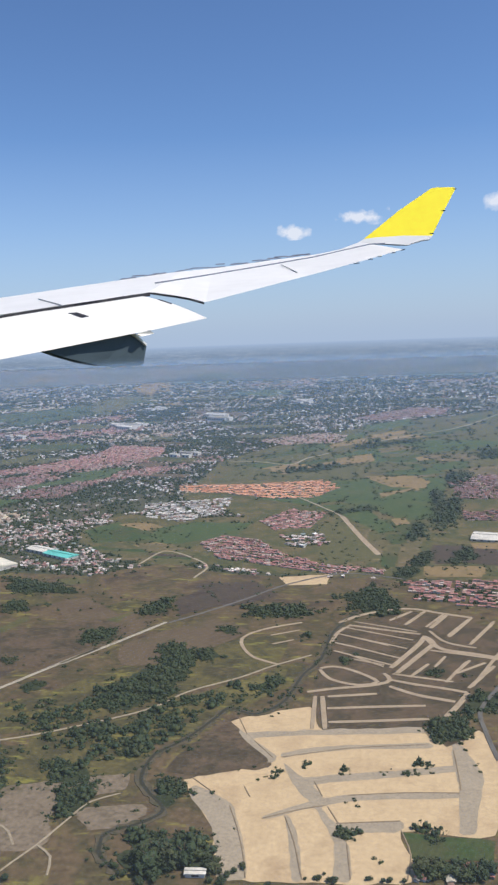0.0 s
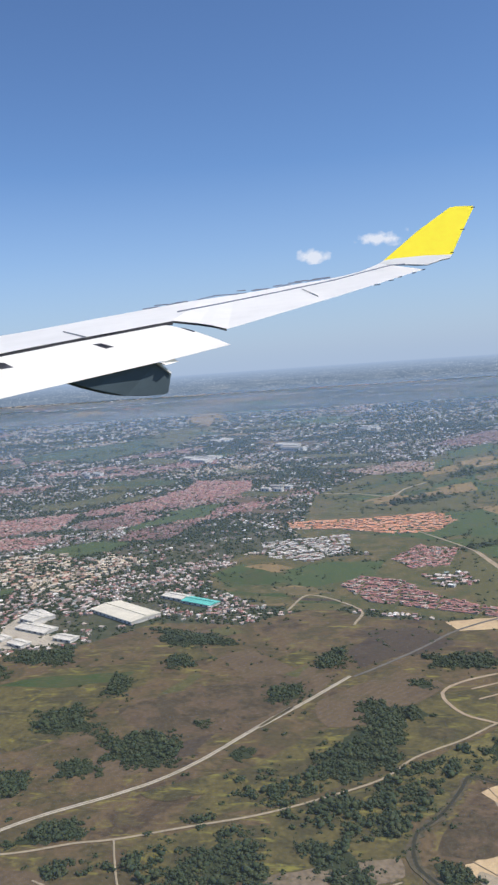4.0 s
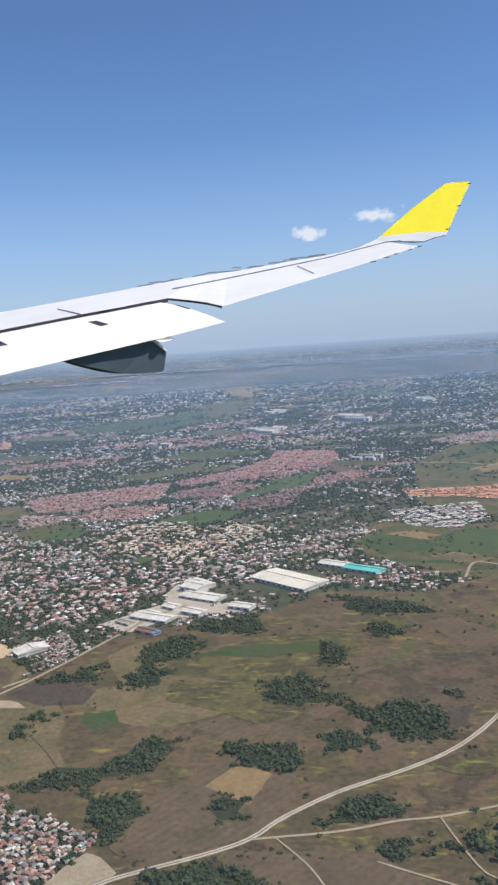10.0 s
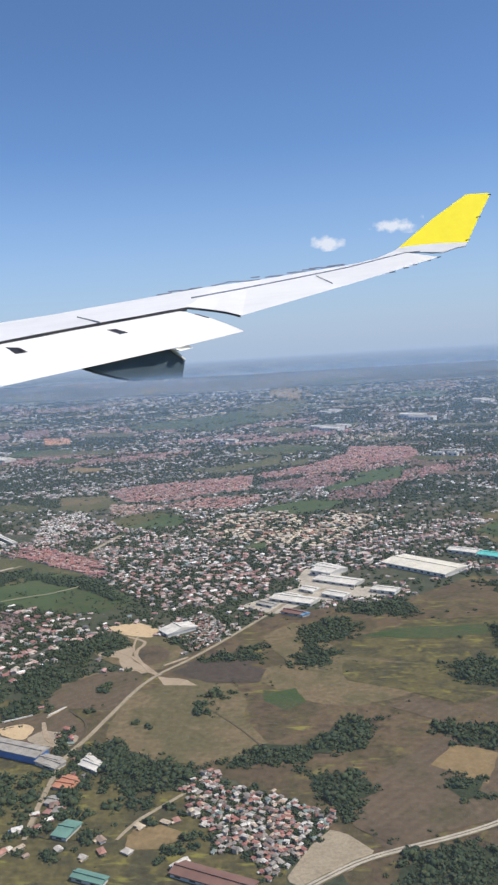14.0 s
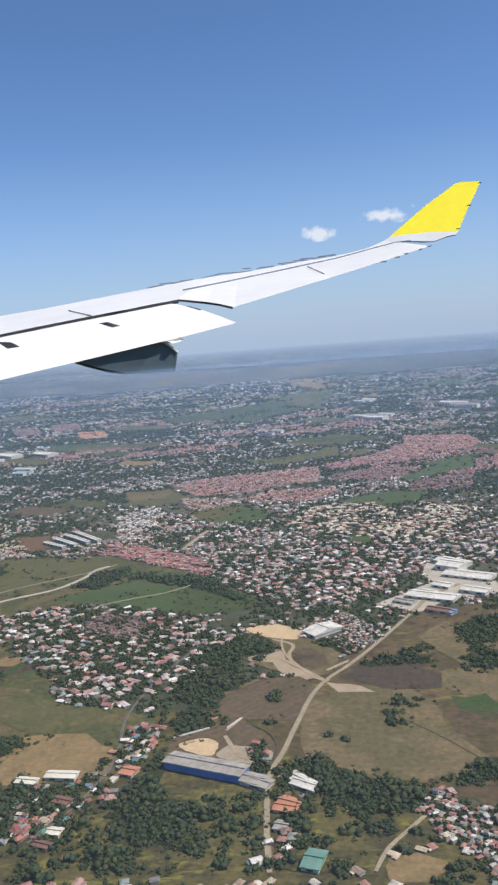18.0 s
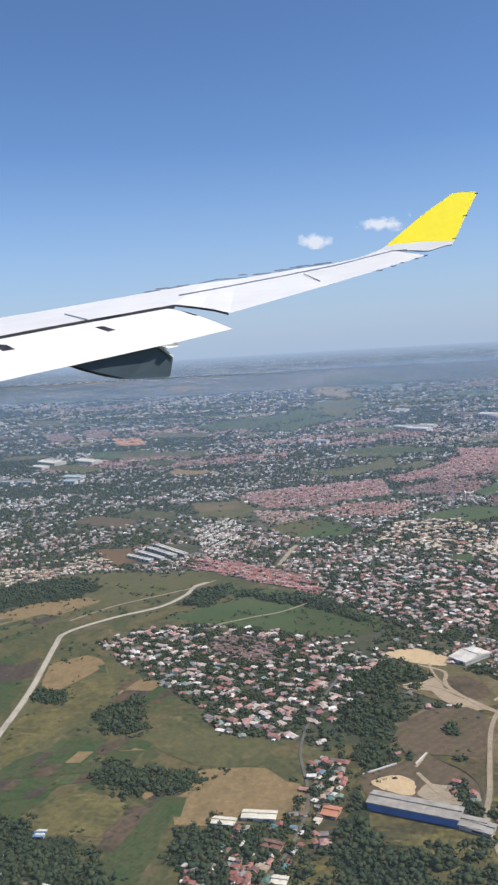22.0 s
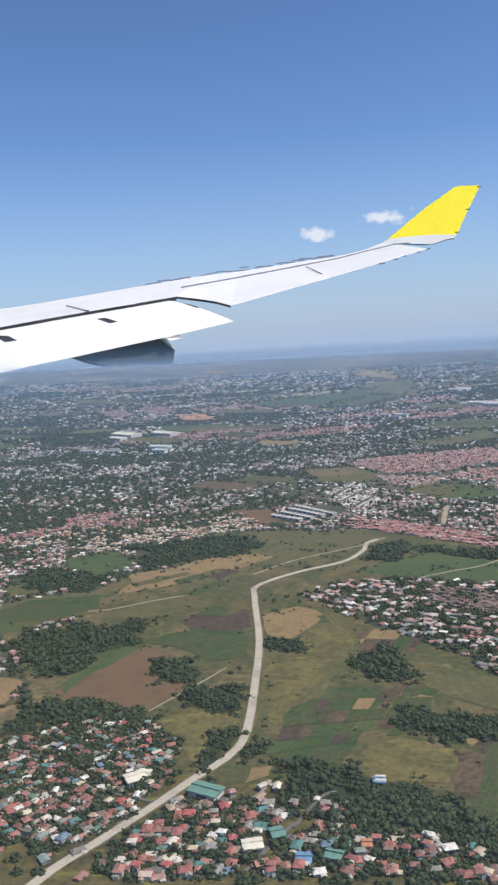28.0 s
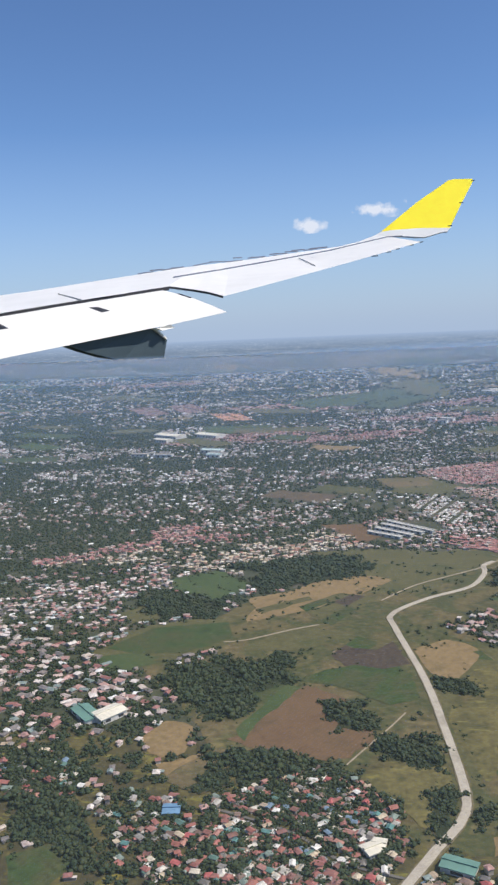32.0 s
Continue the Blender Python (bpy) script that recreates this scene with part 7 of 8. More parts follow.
for palette, a, b, angle, dens, label, poly in ZONES:
    tidy = palette in ("RED", "ORANGE", "PINK", "REDG", "GREYR", "WHITE")
    if tidy:
        a, b = a * 0.74, b * 0.78
    x, y = grid(poly, a, b, angle, 0.08 if tidy else 0.3)
    ok = ~blocked(x, y)
    if not tidy:
        for other in ZONES:
            if other[0] in ("RED", "GREYR", "REDG"):
                ok &= ~inside(x, y, other[6])
    if tidy:
        # Streets between the rows of an estate, and lanes across them.
        t, c0 = radians(angle), np.mean(poly, 0)
        u, v = (x - c0[0]) * math.cos(t) + (y - c0[1]) * math.sin(t), (y - c0[1]) * math.cos(t) - (x - c0[0]) * math.sin(t)
        ok &= (np.floor(v / b + 0.5) % 5 != 0) & (np.floor(u / a + 0.5 + 2 * np.floor(v / b / 5)) % 13 != 0)
    x, y = x[ok], y[ok]
    built = rng.random(len(x)) < (dens if tidy else dens * (0.60 if palette == "MIX" and np.mean([q[1] for q in poly]) < 13 else 0.66))
    rot = np.full(len(x), radians(angle)) + (0 if tidy else rng.normal(0, 0.3, len(x))) + (0 if tidy else rng.choice([0, math.pi / 2], len(x), p=[0.7, 0.3]))
    if palette == "MIX":
        near = built & (y < 8.0)
        NEAR_HOUSES += list(zip(x[near], y[near], rot[near]))
        built &= ~near
        gap = ~built & ~near
    else:
        gap = ~built
    w, r = house_set(x[built], y[built], rot[built], min(a, b) * 0.95, 1.0, a * 0.80 if tidy else 0.0)
    add_houses(label, "TOWN" if palette == "MIX" and np.mean(y) > 9.5 else palette, w, r)
    t = gap & (rng.random(len(x)) < 0.9)
    add_trees("near" if np.mean(y) < TREE_Y else "far", x[t], y[t], rng.uniform(0.06, 0.155, t.sum()) * (0.6 if palette == "SHANTY" else 1.0))
    if not tidy and palette != "SHANTY":
        gx, gy = grid(poly, a * 0.8, b * 0.8, angle + 20, 0.5)
        t = (rng.random(len(gx)) < np.where(np.sin(gx * 5 + 2 * np.sin(gy * 4)) * np.sin(gy * 6) > 0.05, 0.70, 0.20)) & ~blocked(gx, gy)
        add_trees("near" if np.mean(y) < TREE_Y else "far", gx[t], gy[t], rng.gamma(5, 0.018, t.sum()).clip(0.04, 0.16))

# Houses beside the camera's way, each a thing of its own: a pitched main roof, a lean-to, a porch.
shapes = []


def one(x, y, turn, w, d, h, rise, hip):
    a = [np.array([float(v)]) for v in (x, y, turn, w, d, h, rise, hip)]
    return house_shapes(*a)


for k in range(14):
    w = random.uniform(0.056, 0.096)
    d, h, hip = w * random.uniform(0.55, 0.8), random.choice((0.024, 0.028, 0.045)), random.choice((1.0, 0.45, 0.45))
    wa, ra = one(0, 0, 0, w, d, h, d * random.uniform(0.2, 0.34), hip)
    side = random.choice((-1, 1))
    wb, rb = one(side * w * 0.28, -d * 0.62, math.pi / 2, d * 0.7, w * random.uniform(0.35, 0.5), h * 0.8, d * random.uniform(0.10, 0.2), 1.0)
    wc, rc = one(-side * w * 0.62, d * 0.12, 0, w * 0.4, d * 0.6, h * 0.6, 0.004, 1.0)
    shapes.append((big_mesh("house", np.concatenate([wa, wb, wc]), WALL_FACES, WALL_ONE), big_mesh("roof", ra, ROOF_FACES, ROOF_ONE),
                   big_mesh("gable_roof", rb, ROOF_FACES, ROOF_ONE), big_mesh("lean_to_roof", rc, ROOF_FACES, ROOF_ONE)))
NEAR_HOUSES.sort(key=lambda q: q[1])
for k, (hx, hy, hr) in enumerate(NEAR_HOUSES[:300]):
    wm, rm, gm, lm = shapes[random.randrange(14)]
    ob = tagged(new("house", wm), "small village house with a tin roof", "house", "village houses")
    ob.matrix_world = pose(hx, hy, 0.004, 0, 0, math.degrees(hr))
    part("roof", rm, None, ob)
    if random.random() < 0.7:
        part("gable_roof", gm, None, ob)
    part("lean_to_roof", lm, None, ob)
if len(NEAR_HOUSES) > 300:
    rest = np.array(NEAR_HOUSES[300:])
    add_houses("village houses with tin roofs among trees", "MIX", *house_set(rest[:, 0], rest[:, 1], rest[:, 2], 0.072))

# Walls round the works yard.
for points in (((-14.90, 8.56), (-14.54, 8.79)),
             ((-14.34, 8.78), (-14.21, 9.02))):
    tall = 0.022
    verts, faces = [], []
    for (x0, y0), (x1, y1) in zip(points, points[1:]):
        d = math.hypot(x1 - x0, y1 - y0)
        ox, oy, k = 0.007 * (y0 - y1) / d, 0.007 * (x1 - x0) / d, len(verts)
        verts += [(qx + e * ox, qy + e * oy, z) for z in (0.0, tall) for qx, qy, e in ((x0, y0, 1), (x1, y1, 1), (x1, y1, -1), (x0, y0, -1))]
        faces += [tuple(k + i for i in f) for f in ((4, 5, 6, 7), (0, 1, 5, 4), (1, 2, 6, 5), (2, 3, 7, 6), (3, 0, 4, 7))]
    tagged(new("compound_wall", mesh_of("compound_wall", verts, faces, WALLW)), "pale concrete wall round a works yard", "wall", kind="structure")

# Woods and thickets, closed in the middle and ragged at their rims.
for number, (poly, cover) in enumerate(WOODS):
    q = np.asarray(poly, float)
    turn, wave = np.arctan2(*(np.array(rounded(poly)) - q.mean(0)).T[::-1]), rng.uniform(0, 6.3, 3)
    bulge = 0.92 + 0.14 * np.sin(2 * turn + wave[0]) + 0.13 * np.sin(5 * turn + wave[1]) + 0.10 * np.sin(9 * turn + wave[2])
    q = q.mean(0) + (np.array(rounded(poly)) - q.mean(0)) * bulge[:, None]
    poly = [tuple(p) for p in q]
    size = q.max(0) - q.min(0)
    if cover > 0.5 and size[0] * size[1] > 0.15:
        rim = ragged([tuple(p) for p in q.mean(0) + (q - q.mean(0)) * 0.80], 0.08, 0.07)
        me = mesh_of("undergrowth", [(px, py, 0.0106 + 0.000006 * number) for px, py in rim], [tuple(range(len(rim)))], WOODFLOOR)
        if me.polygons[0].normal.z < 0:
            me.flip_normals()
        tagged(new("undergrowth", me), "dark green undergrowth of a thicket", "undergrowth", kind="structure")
    yc = q[:, 1].mean()
    wide = max(1, yc / 14)
    grown = q.mean(0) + (q - q.mean(0)) * 1.35
    x, y = grid([tuple(p) for p in grown], 0.055 * wide, 0.055 * wide, 20, 0.5)
    rim = np.full(len(x), 9.0)
    for a, b in zip(q, np.roll(q, -1, 0)):
        d = b - a
        f = (((x - a[0]) * d[0] + (y - a[1]) * d[1]) / (d @ d + 1e-9)).clip(0, 1)
        rim = np.minimum(rim, np.hypot(x - a[0] - f * d[0], y - a[1] - f * d[1]))
    core = inside(x, y, poly)
    wave = 0.5 + 0.5 * np.sin(x * 9 + 2 * np.sin(y * 7)) * np.sin(y * 10 + np.sin(x * 6))
    bite = 0.5 + 0.5 * np.sin(x * 3.7 + 1.3 * np.sin(y * 4.1)) * np.sin(y * 5.2 + 1.6 * np.sin(x * 2.9))
    chance = np.where(core, 0.12 + 0.75 * bite + 2.4 * rim / wide, 1.1 * bite - 0.18 - 2.2 * rim / wide)
    chance = np.where(wave < 0.22, chance * 0.45, chance)
    ok = ~blocked(x, y) & (rng.random(len(x)) < chance * cover)
    size = rng.gamma(3.2, 0.030, len(x)).clip(0.03, 0.21) * wide * np.where(core, (0.7 + 4 * rim).clip(0.7, 1.1), 0.55)
    add_trees("near" if yc < TREE_Y else "far", x[ok], y[ok], size[ok])

# Shrubs that crowd the banks of the creek.
for line in CREEKS:
    pick = line[rng.integers(0, len(line), len(line) * 2)]
    spread = rng.choice([-1, 1], (len(pick), 2)) * rng.uniform(0.02, 0.12, (len(pick), 2))
    keep = np.sin(pick[:, 1] * 3 + pick[:, 0] * 2) > -0.3
    add_trees("near", (pick + spread)[keep, 0], (pick + spread)[keep, 1], rng.uniform(0.025, 0.075, keep.sum()))

# Scattered bushes on the grassland, and hedges along its tracks.
for pts, count in ((PLAIN_A, 700), (FARM_D, 350), (FARM_A, 250)):
    lo, hi = np.min(pts, 0), np.max(pts, 0)
    x, y = rng.uniform(lo[0], hi[0], count * 3), rng.uniform(lo[1], hi[1], count * 3)
    clump = np.sin(x * 1.9 + 0.7 * np.sin(y * 2.3)) + np.sin(y * 2.7 + np.sin(x * 1.3)) > 0.6
    ok = inside(x, y, pts) & ~blocked(x, y) & clump
    for p in FIELDS:
        if len(p):
            ok &= ~inside(x, y, p) | (rng.random(len(x)) < 0.12)
    add_trees("near" if pts is not FARM_A else "far", x[ok], y[ok], rng.uniform(0.035, 0.09, ok.sum()))

# Hedges along field margins.
for p in FIELDS:
    if len(p) and np.mean([q[1] for q in p]) < 17:
        for (x0, y0), (x1, y1) in zip(p, p[1:] + p[:1]):
            if rng.random() < (0.04 if len(p) == 4 else 0.13):
                n = int(math.hypot(x1 - x0, y1 - y0) / 0.09)
                f = rng.random(n)
                keep = np.sin(f * rng.uniform(6, 20) + rng.uniform(0, 6)) > 0.1
                x, y = (x0 + (x1 - x0) * f + rng.normal(0, 0.045, n))[keep], (y0 + (y1 - y0) * f + rng.normal(0, 0.045, n))[keep]
                ok = ~blocked(x, y) if len(x) else np.zeros(0, bool)
                add_trees("near", x[ok], y[ok], rng.uniform(0.025, 0.06, ok.sum()))

# Trees that stand about on the farther fields and along their margins.
for p in FIELDS:
    q = np.asarray(p)
    if len(p) and q[:, 1].mean() > 12:
        lo, hi, far = q.min(0), q.max(0), q[:, 1].mean() / 14
        n = int(min(400, np.prod(hi - lo) / (0.06 * far * far)))
        x, y = rng.uniform(lo[0], hi[0], n), rng.uniform(lo[1], hi[1], n)
        e = rng.random(n // 2)
        side = rng.integers(0, len(p), n // 2)
        a, b = q[side], np.roll(q, -1, 0)[side]
        rim = a + (b - a) * e[:, None] + rng.normal(0, 0.05 * far, (n // 2, 2))
        ok = inside(x, y, p) & (np.sin(x * 3.1 / far + 5 * y / far) * np.sin(y * 4 / far - x) > 0.55)
        x, y = np.r_[x[ok], rim[:, 0]], np.r_[y[ok], rim[:, 1]]
        ok = ~blocked(x, y) if len(x) else np.zeros(0, bool)
        add_trees("far", x[ok], y[ok], rng.uniform(0.04, 0.10, ok.sum()) * far)

# The town beyond: houses and trees in every gap, thinning into green.


def waves(x, y):
    return (np.sin(x * 0.55 + 1.3 * np.sin(y * 0.31)) + np.sin(y * 0.43 + 1.1 * np.sin(x * 0.37 + 2)) + 0.7 * np.sin(x * 1.7 + y * 1.1) + 0.7 * np.sin(y * 1.9 - x * 0.8)) / 3.4


# Far fields scattered through the town, wider with distance.
far_rng = np.random.default_rng(21)
for k in range(150):
    fy = 19 + 86 * far_rng.random() ** 1.3
    fx = far_rng.uniform(-24 - 0.48 * fy, 2 + 0.19 * fy)
    r = far_rng.uniform(0.22, 0.62) * (0.7 + fy / 30)
    tilt, wide, deep = far_rng.uniform(-0.7, 0.1), r * far_rng.uniform(0.9, 2.0), r * far_rng.uniform(0.5, 0.9)
    rim = []
    for sx, sy in ((-1, -1), (0.1, -1.1), (1, -1), (1, 1), (-0.1, 0.9), (-1, 1)):
        u, v = wide * sx * far_rng.uniform(0.75, 1.1), deep * sy * far_rng.uniform(0.7, 1.1)
        rim.append((fx + u * math.cos(tilt) - v * math.sin(tilt), fy + u * math.sin(tilt) + v * math.cos(tilt)))
    tx, ty = np.array([fx]), np.array([fy])
    if any(inside(tx, ty, q)[0] for q in [z[6] for z in ZONES] + FIELDS + OPEN) or near_hall(tx, ty)[0]:
        continue
    field((OLIVE, TAN, GREEN, LUSH, FARM, SCRUBD, OLIVE, FARM)[int(far_rng.integers(8))], "open field among far houses", *rim)

# Quarters of the far town, each with a habit of its own.
seeds = np.stack([far_rng.uniform(-80, 26, 900), 5 + 102 * far_rng.random(900) ** 1.2], 1)
habit = far_rng.choice(["dense", "mixed", "wooded", "red", "cream", "sparse"], 900, p=[0.33, 0.26, 0.22, 0.05, 0.03, 0.11])
DENSITY = {"dense": 0.44, "mixed": 0.26, "wooded": 0.05, "red": 0.75, "cream": 0.6, "sparse": 0.15}
PAINT = {"dense": "FAR", "mixed": "FAR", "wooded": "FAR", "red": "RED", "cream": "CREAM", "sparse": "FAR"}

for y0, y1, step, size, grow in ((6.0, 9, 0.12, 0.085, 1), (9.0, 20, 0.108, 0.080, 1), (20, 32, 0.13, 0.086, 1.0), (32, 50, 0.18, 0.135, 1.3), (50, 82, 0.29, 0.185, 1.6), (82, 106, 0.42, 0.24, 1.4)):
    xs = np.arange(-22 - 0.5 * y1, 2 + 0.2 * y1, step)
    x, y = np.meshgrid(xs, np.arange(y0, y1, step))
    x, y = x.ravel() + rng.uniform(-0.3, 0.3, x.size) * step, y.ravel() + rng.uniform(-0.3, 0.3, x.size) * step
    ok = (x > -22 - 0.5 * y) & (x < 2 + 0.2 * y)
    x, y = x[ok], y[ok]
    ok = np.ones(len(x), bool)
    for p in [q[6] for q in ZONES] + FIELDS + [q[0] for q in WOODS] + OPEN:
        ok &= ~inside(x, y, p)
    x, y = x[ok], y[ok]
    ok = ~blocked(x, y)
    x, y = x[ok], y[ok]
    wx, wy = x + 0.35 * np.sin(y * 2.1) + 0.2 * np.sin(y * 5.3), y + 0.3 * np.sin(x * 1.9)
    own = np.zeros(len(x), int)
    for k in range(0, len(x), 4000):
        d2 = (0.6 * (wx[k:k + 4000, None] - seeds[None, :, 0])) ** 2 + (wy[k:k + 4000, None] - seeds[None, :, 1]) ** 2
        own[k:k + 4000] = d2.argmin(1)
    kind = habit[own]
    town = np.array([DENSITY[q] for q in kind])
    town = town * (0.6 if y0 < 9 else 1.0 if y0 < 30 else 0.8)
    patch = np.sin(x * 4.1 + 1.7 * np.sin(y * 2.3)) * np.sin(y * 4.7 + 1.5 * np.sin(x * 1.9)) + 0.5 * np.sin(x * 1.3 - y * 1.7)
    town = np.clip(town * np.where(patch > -0.15, 1.55, 0.3), 0, 0.92)
    built = rng.random(len(x)) < town
    turn = far_rng.uniform(-0.8, 0.8, 900)[own]
    rot = turn + rng.normal(0, 0.2, len(x)) + rng.choice([0, math.pi / 2], len(x))
    for palette in ("RED", "CREAM", "FAR"):
        q = built & (np.array([PAINT[h] for h in kind]) == palette)
        add_houses("town houses with tin and tile roofs", palette if (palette != "FAR" or y0 > 10) else "TOWN", *house_set(x[q], y[q], rot[q], size, grow))
    t = ~built & (rng.random(len(x)) < np.where(kind == "sparse", 0.35, 0.85) * (0.5 if y0 < 9 else 1.0))
    group = "near" if y1 <= 9 else "far"
    for shift in (0.0, 0.3):
        add_trees(group, x[t] + rng.uniform(-shift, shift, t.sum()) * step, y[t] + rng.uniform(-shift, shift, t.sum()) * step, rng.uniform(0.55, 1.25, t.sum()) * step * np.clip(1.6 - y[t] / 70, 0.4, 1))

near = np.concatenate(all_trees["near"])
far = np.concatenate(all_trees["far"])
# Trees beside the camera's way, each a thing of its own.
order = np.argsort(near[:, 1])
single, near = near[order[:240]], near[order[240:]]
bm = bmesh.new()
bmesh.ops.create_cone(bm, segments=7, radius1=0.06, radius2=0.03, depth=0.5, matrix=Matrix.Translation((0, 0, 0.25)), cap_ends=True)
for ang in (10, 130, 250):
    bmesh.ops.create_cone(bm, segments=5, radius1=0.03, radius2=0.012, depth=0.4, cap_ends=True, matrix=Matrix.Rotation(radians(ang), 4, "Z") @ Matrix.Translation((0.1, 0, 0.55)) @ Matrix.Rotation(radians(35), 4, "Y"))
trunk_mesh = bpy.data.meshes.new("trunk")
bm.to_mesh(trunk_mesh)
bm.free()
trunk_mesh.materials.append(BARK)
crown_meshes = [mesh_of("crown", v + (0, 0, 0.3), f, LEAF_ONE) for v, f in [lump(80 + s, 22, 0.85, 70) for s in range(6)]]
for tx, ty, ts in single:
    ob = tagged(new("tree", None), "broad dark green tree with a ragged crown", "tree", "village trees")
    ob.matrix_world = pose(tx, ty, 0.003, 0, 0, random.uniform(0, 360)) @ Matrix.Scale(ts, 4)
    part("trunk", trunk_mesh, None, ob)
    part("crown", random.choice(crown_meshes), None, ob)


def forest(name, label, trees, crowns):
    pick = rng.integers(0, len(crowns), len(trees))
    root = None
    for k, (v, f) in enumerate(crowns):
        t = trees[pick == k]
        ang = rng.uniform(0, 2 * math.pi, len(t))
        c, s = np.cos(ang)[:, None], np.sin(ang)[:, None]
        size = t[:, 2:3]
        vx, vy = v[None, :, 0], v[None, :, 1]
        pts = np.stack([t[:, 0:1] + size * (c * vx - s * vy), t[:, 1:2] + size * (s * vx + c * vy), 0.002 + size * v[None, :, 2] * rng.uniform(0.8, 1.2, (len(t), 1))], -1)
        tagged(new(name, big_mesh(name, pts, f, LEAVES, False)), label, "trees", kind="stuff")


forest("trees", "dark green trees and thickets among houses and fields", near, CROWN_NEAR)
forest("distant_trees", "dark green trees between far houses", far, CROWN_FAR)

# ---- painted haze sheets over the far land ----
# Tinted see-through sheets imitate aerial haze by lightening and bluing what lies behind.
m, n, l, b = material("haze", 1.0)
out = n["Material Output"]
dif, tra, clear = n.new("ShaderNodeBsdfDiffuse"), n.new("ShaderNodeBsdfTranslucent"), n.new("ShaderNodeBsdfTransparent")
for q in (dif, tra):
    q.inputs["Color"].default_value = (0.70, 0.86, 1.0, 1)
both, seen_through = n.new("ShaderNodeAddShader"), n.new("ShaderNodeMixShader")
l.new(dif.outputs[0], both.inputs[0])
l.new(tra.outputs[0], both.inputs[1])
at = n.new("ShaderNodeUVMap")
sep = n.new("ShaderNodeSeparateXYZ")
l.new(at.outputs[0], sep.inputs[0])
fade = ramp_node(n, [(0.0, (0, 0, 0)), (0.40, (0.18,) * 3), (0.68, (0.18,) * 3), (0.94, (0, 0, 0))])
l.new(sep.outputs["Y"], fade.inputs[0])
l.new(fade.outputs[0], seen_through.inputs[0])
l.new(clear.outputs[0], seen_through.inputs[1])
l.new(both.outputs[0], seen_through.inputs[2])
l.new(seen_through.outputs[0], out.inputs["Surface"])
n.remove(b)
HAZE = m
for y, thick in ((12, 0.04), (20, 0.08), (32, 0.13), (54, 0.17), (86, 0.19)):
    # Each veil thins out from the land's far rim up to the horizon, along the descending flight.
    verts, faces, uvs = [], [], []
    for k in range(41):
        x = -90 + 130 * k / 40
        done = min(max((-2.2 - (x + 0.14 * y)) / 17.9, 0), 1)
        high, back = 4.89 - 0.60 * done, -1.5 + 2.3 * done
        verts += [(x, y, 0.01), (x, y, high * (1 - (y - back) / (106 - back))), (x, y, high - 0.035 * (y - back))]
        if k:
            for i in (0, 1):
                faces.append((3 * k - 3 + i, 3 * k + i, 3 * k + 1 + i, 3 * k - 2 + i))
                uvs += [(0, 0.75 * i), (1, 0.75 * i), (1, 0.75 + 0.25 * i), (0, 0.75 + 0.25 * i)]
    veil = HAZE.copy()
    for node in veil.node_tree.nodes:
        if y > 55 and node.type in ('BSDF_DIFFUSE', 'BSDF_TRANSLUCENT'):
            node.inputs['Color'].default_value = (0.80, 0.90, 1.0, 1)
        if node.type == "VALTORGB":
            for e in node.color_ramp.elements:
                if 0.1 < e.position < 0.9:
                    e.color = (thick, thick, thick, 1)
    me = mesh_of("haze_sheet", verts, faces, veil)
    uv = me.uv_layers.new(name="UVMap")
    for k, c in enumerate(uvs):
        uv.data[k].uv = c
    tagged(new("haze_sheet", me), "thin see-through sheet painted as bluish haze", "haze", kind="structure")
# Level sheet added below the flight to lift the land's dark tones.
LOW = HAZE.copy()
LOW.name = "low_haze_lift"
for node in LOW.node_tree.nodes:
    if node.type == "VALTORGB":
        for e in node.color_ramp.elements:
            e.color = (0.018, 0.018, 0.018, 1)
me = mesh_of("haze_sheet", [(-70, -20, 2.5), (40, -20, 2.5), (40, 42, 2.5), (-70, 42, 2.5)], [(0, 1, 2, 3)], LOW)
tagged(new("haze_sheet", me), "thin level sheet added to lighten the land below", "haze", kind="structure")

# ---- glowing painted backdrop of the far plain at the horizon ----
m, n, l, b = material("far_plain_glow", 1.0)
co = n.new("ShaderNodeTexCoord").outputs["Object"]
mp = n.new("ShaderNodeMapping")
mp.inputs["Scale"].default_value = (0.22, 0.22, 2.6)
l.new(co, mp.inputs[0])
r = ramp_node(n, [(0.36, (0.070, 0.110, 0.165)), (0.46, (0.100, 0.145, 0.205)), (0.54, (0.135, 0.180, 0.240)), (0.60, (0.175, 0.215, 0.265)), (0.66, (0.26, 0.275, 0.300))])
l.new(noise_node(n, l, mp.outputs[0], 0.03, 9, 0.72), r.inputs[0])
grain = n.new("ShaderNodeMapping")
grain.inputs["Scale"].default_value = (0.10, 0.10, 0.26)
l.new(co, grain.inputs[0])
speck = ramp_node(n, [(0.56, (0, 0, 0)), (0.66, (0.85,) * 3)])
l.new(noise_node(n, l, grain.outputs[0], 1.0, 3, 0.6), speck.inputs[0])
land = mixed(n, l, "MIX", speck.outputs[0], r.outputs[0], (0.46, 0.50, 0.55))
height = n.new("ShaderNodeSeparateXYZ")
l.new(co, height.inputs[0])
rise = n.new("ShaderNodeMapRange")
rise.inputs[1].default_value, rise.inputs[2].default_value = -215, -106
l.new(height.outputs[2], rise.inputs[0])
# Haze painted into the glow: land colours pale to blue-grey with height.
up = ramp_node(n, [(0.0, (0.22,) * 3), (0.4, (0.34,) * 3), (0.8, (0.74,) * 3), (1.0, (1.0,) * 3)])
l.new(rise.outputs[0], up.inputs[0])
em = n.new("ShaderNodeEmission")
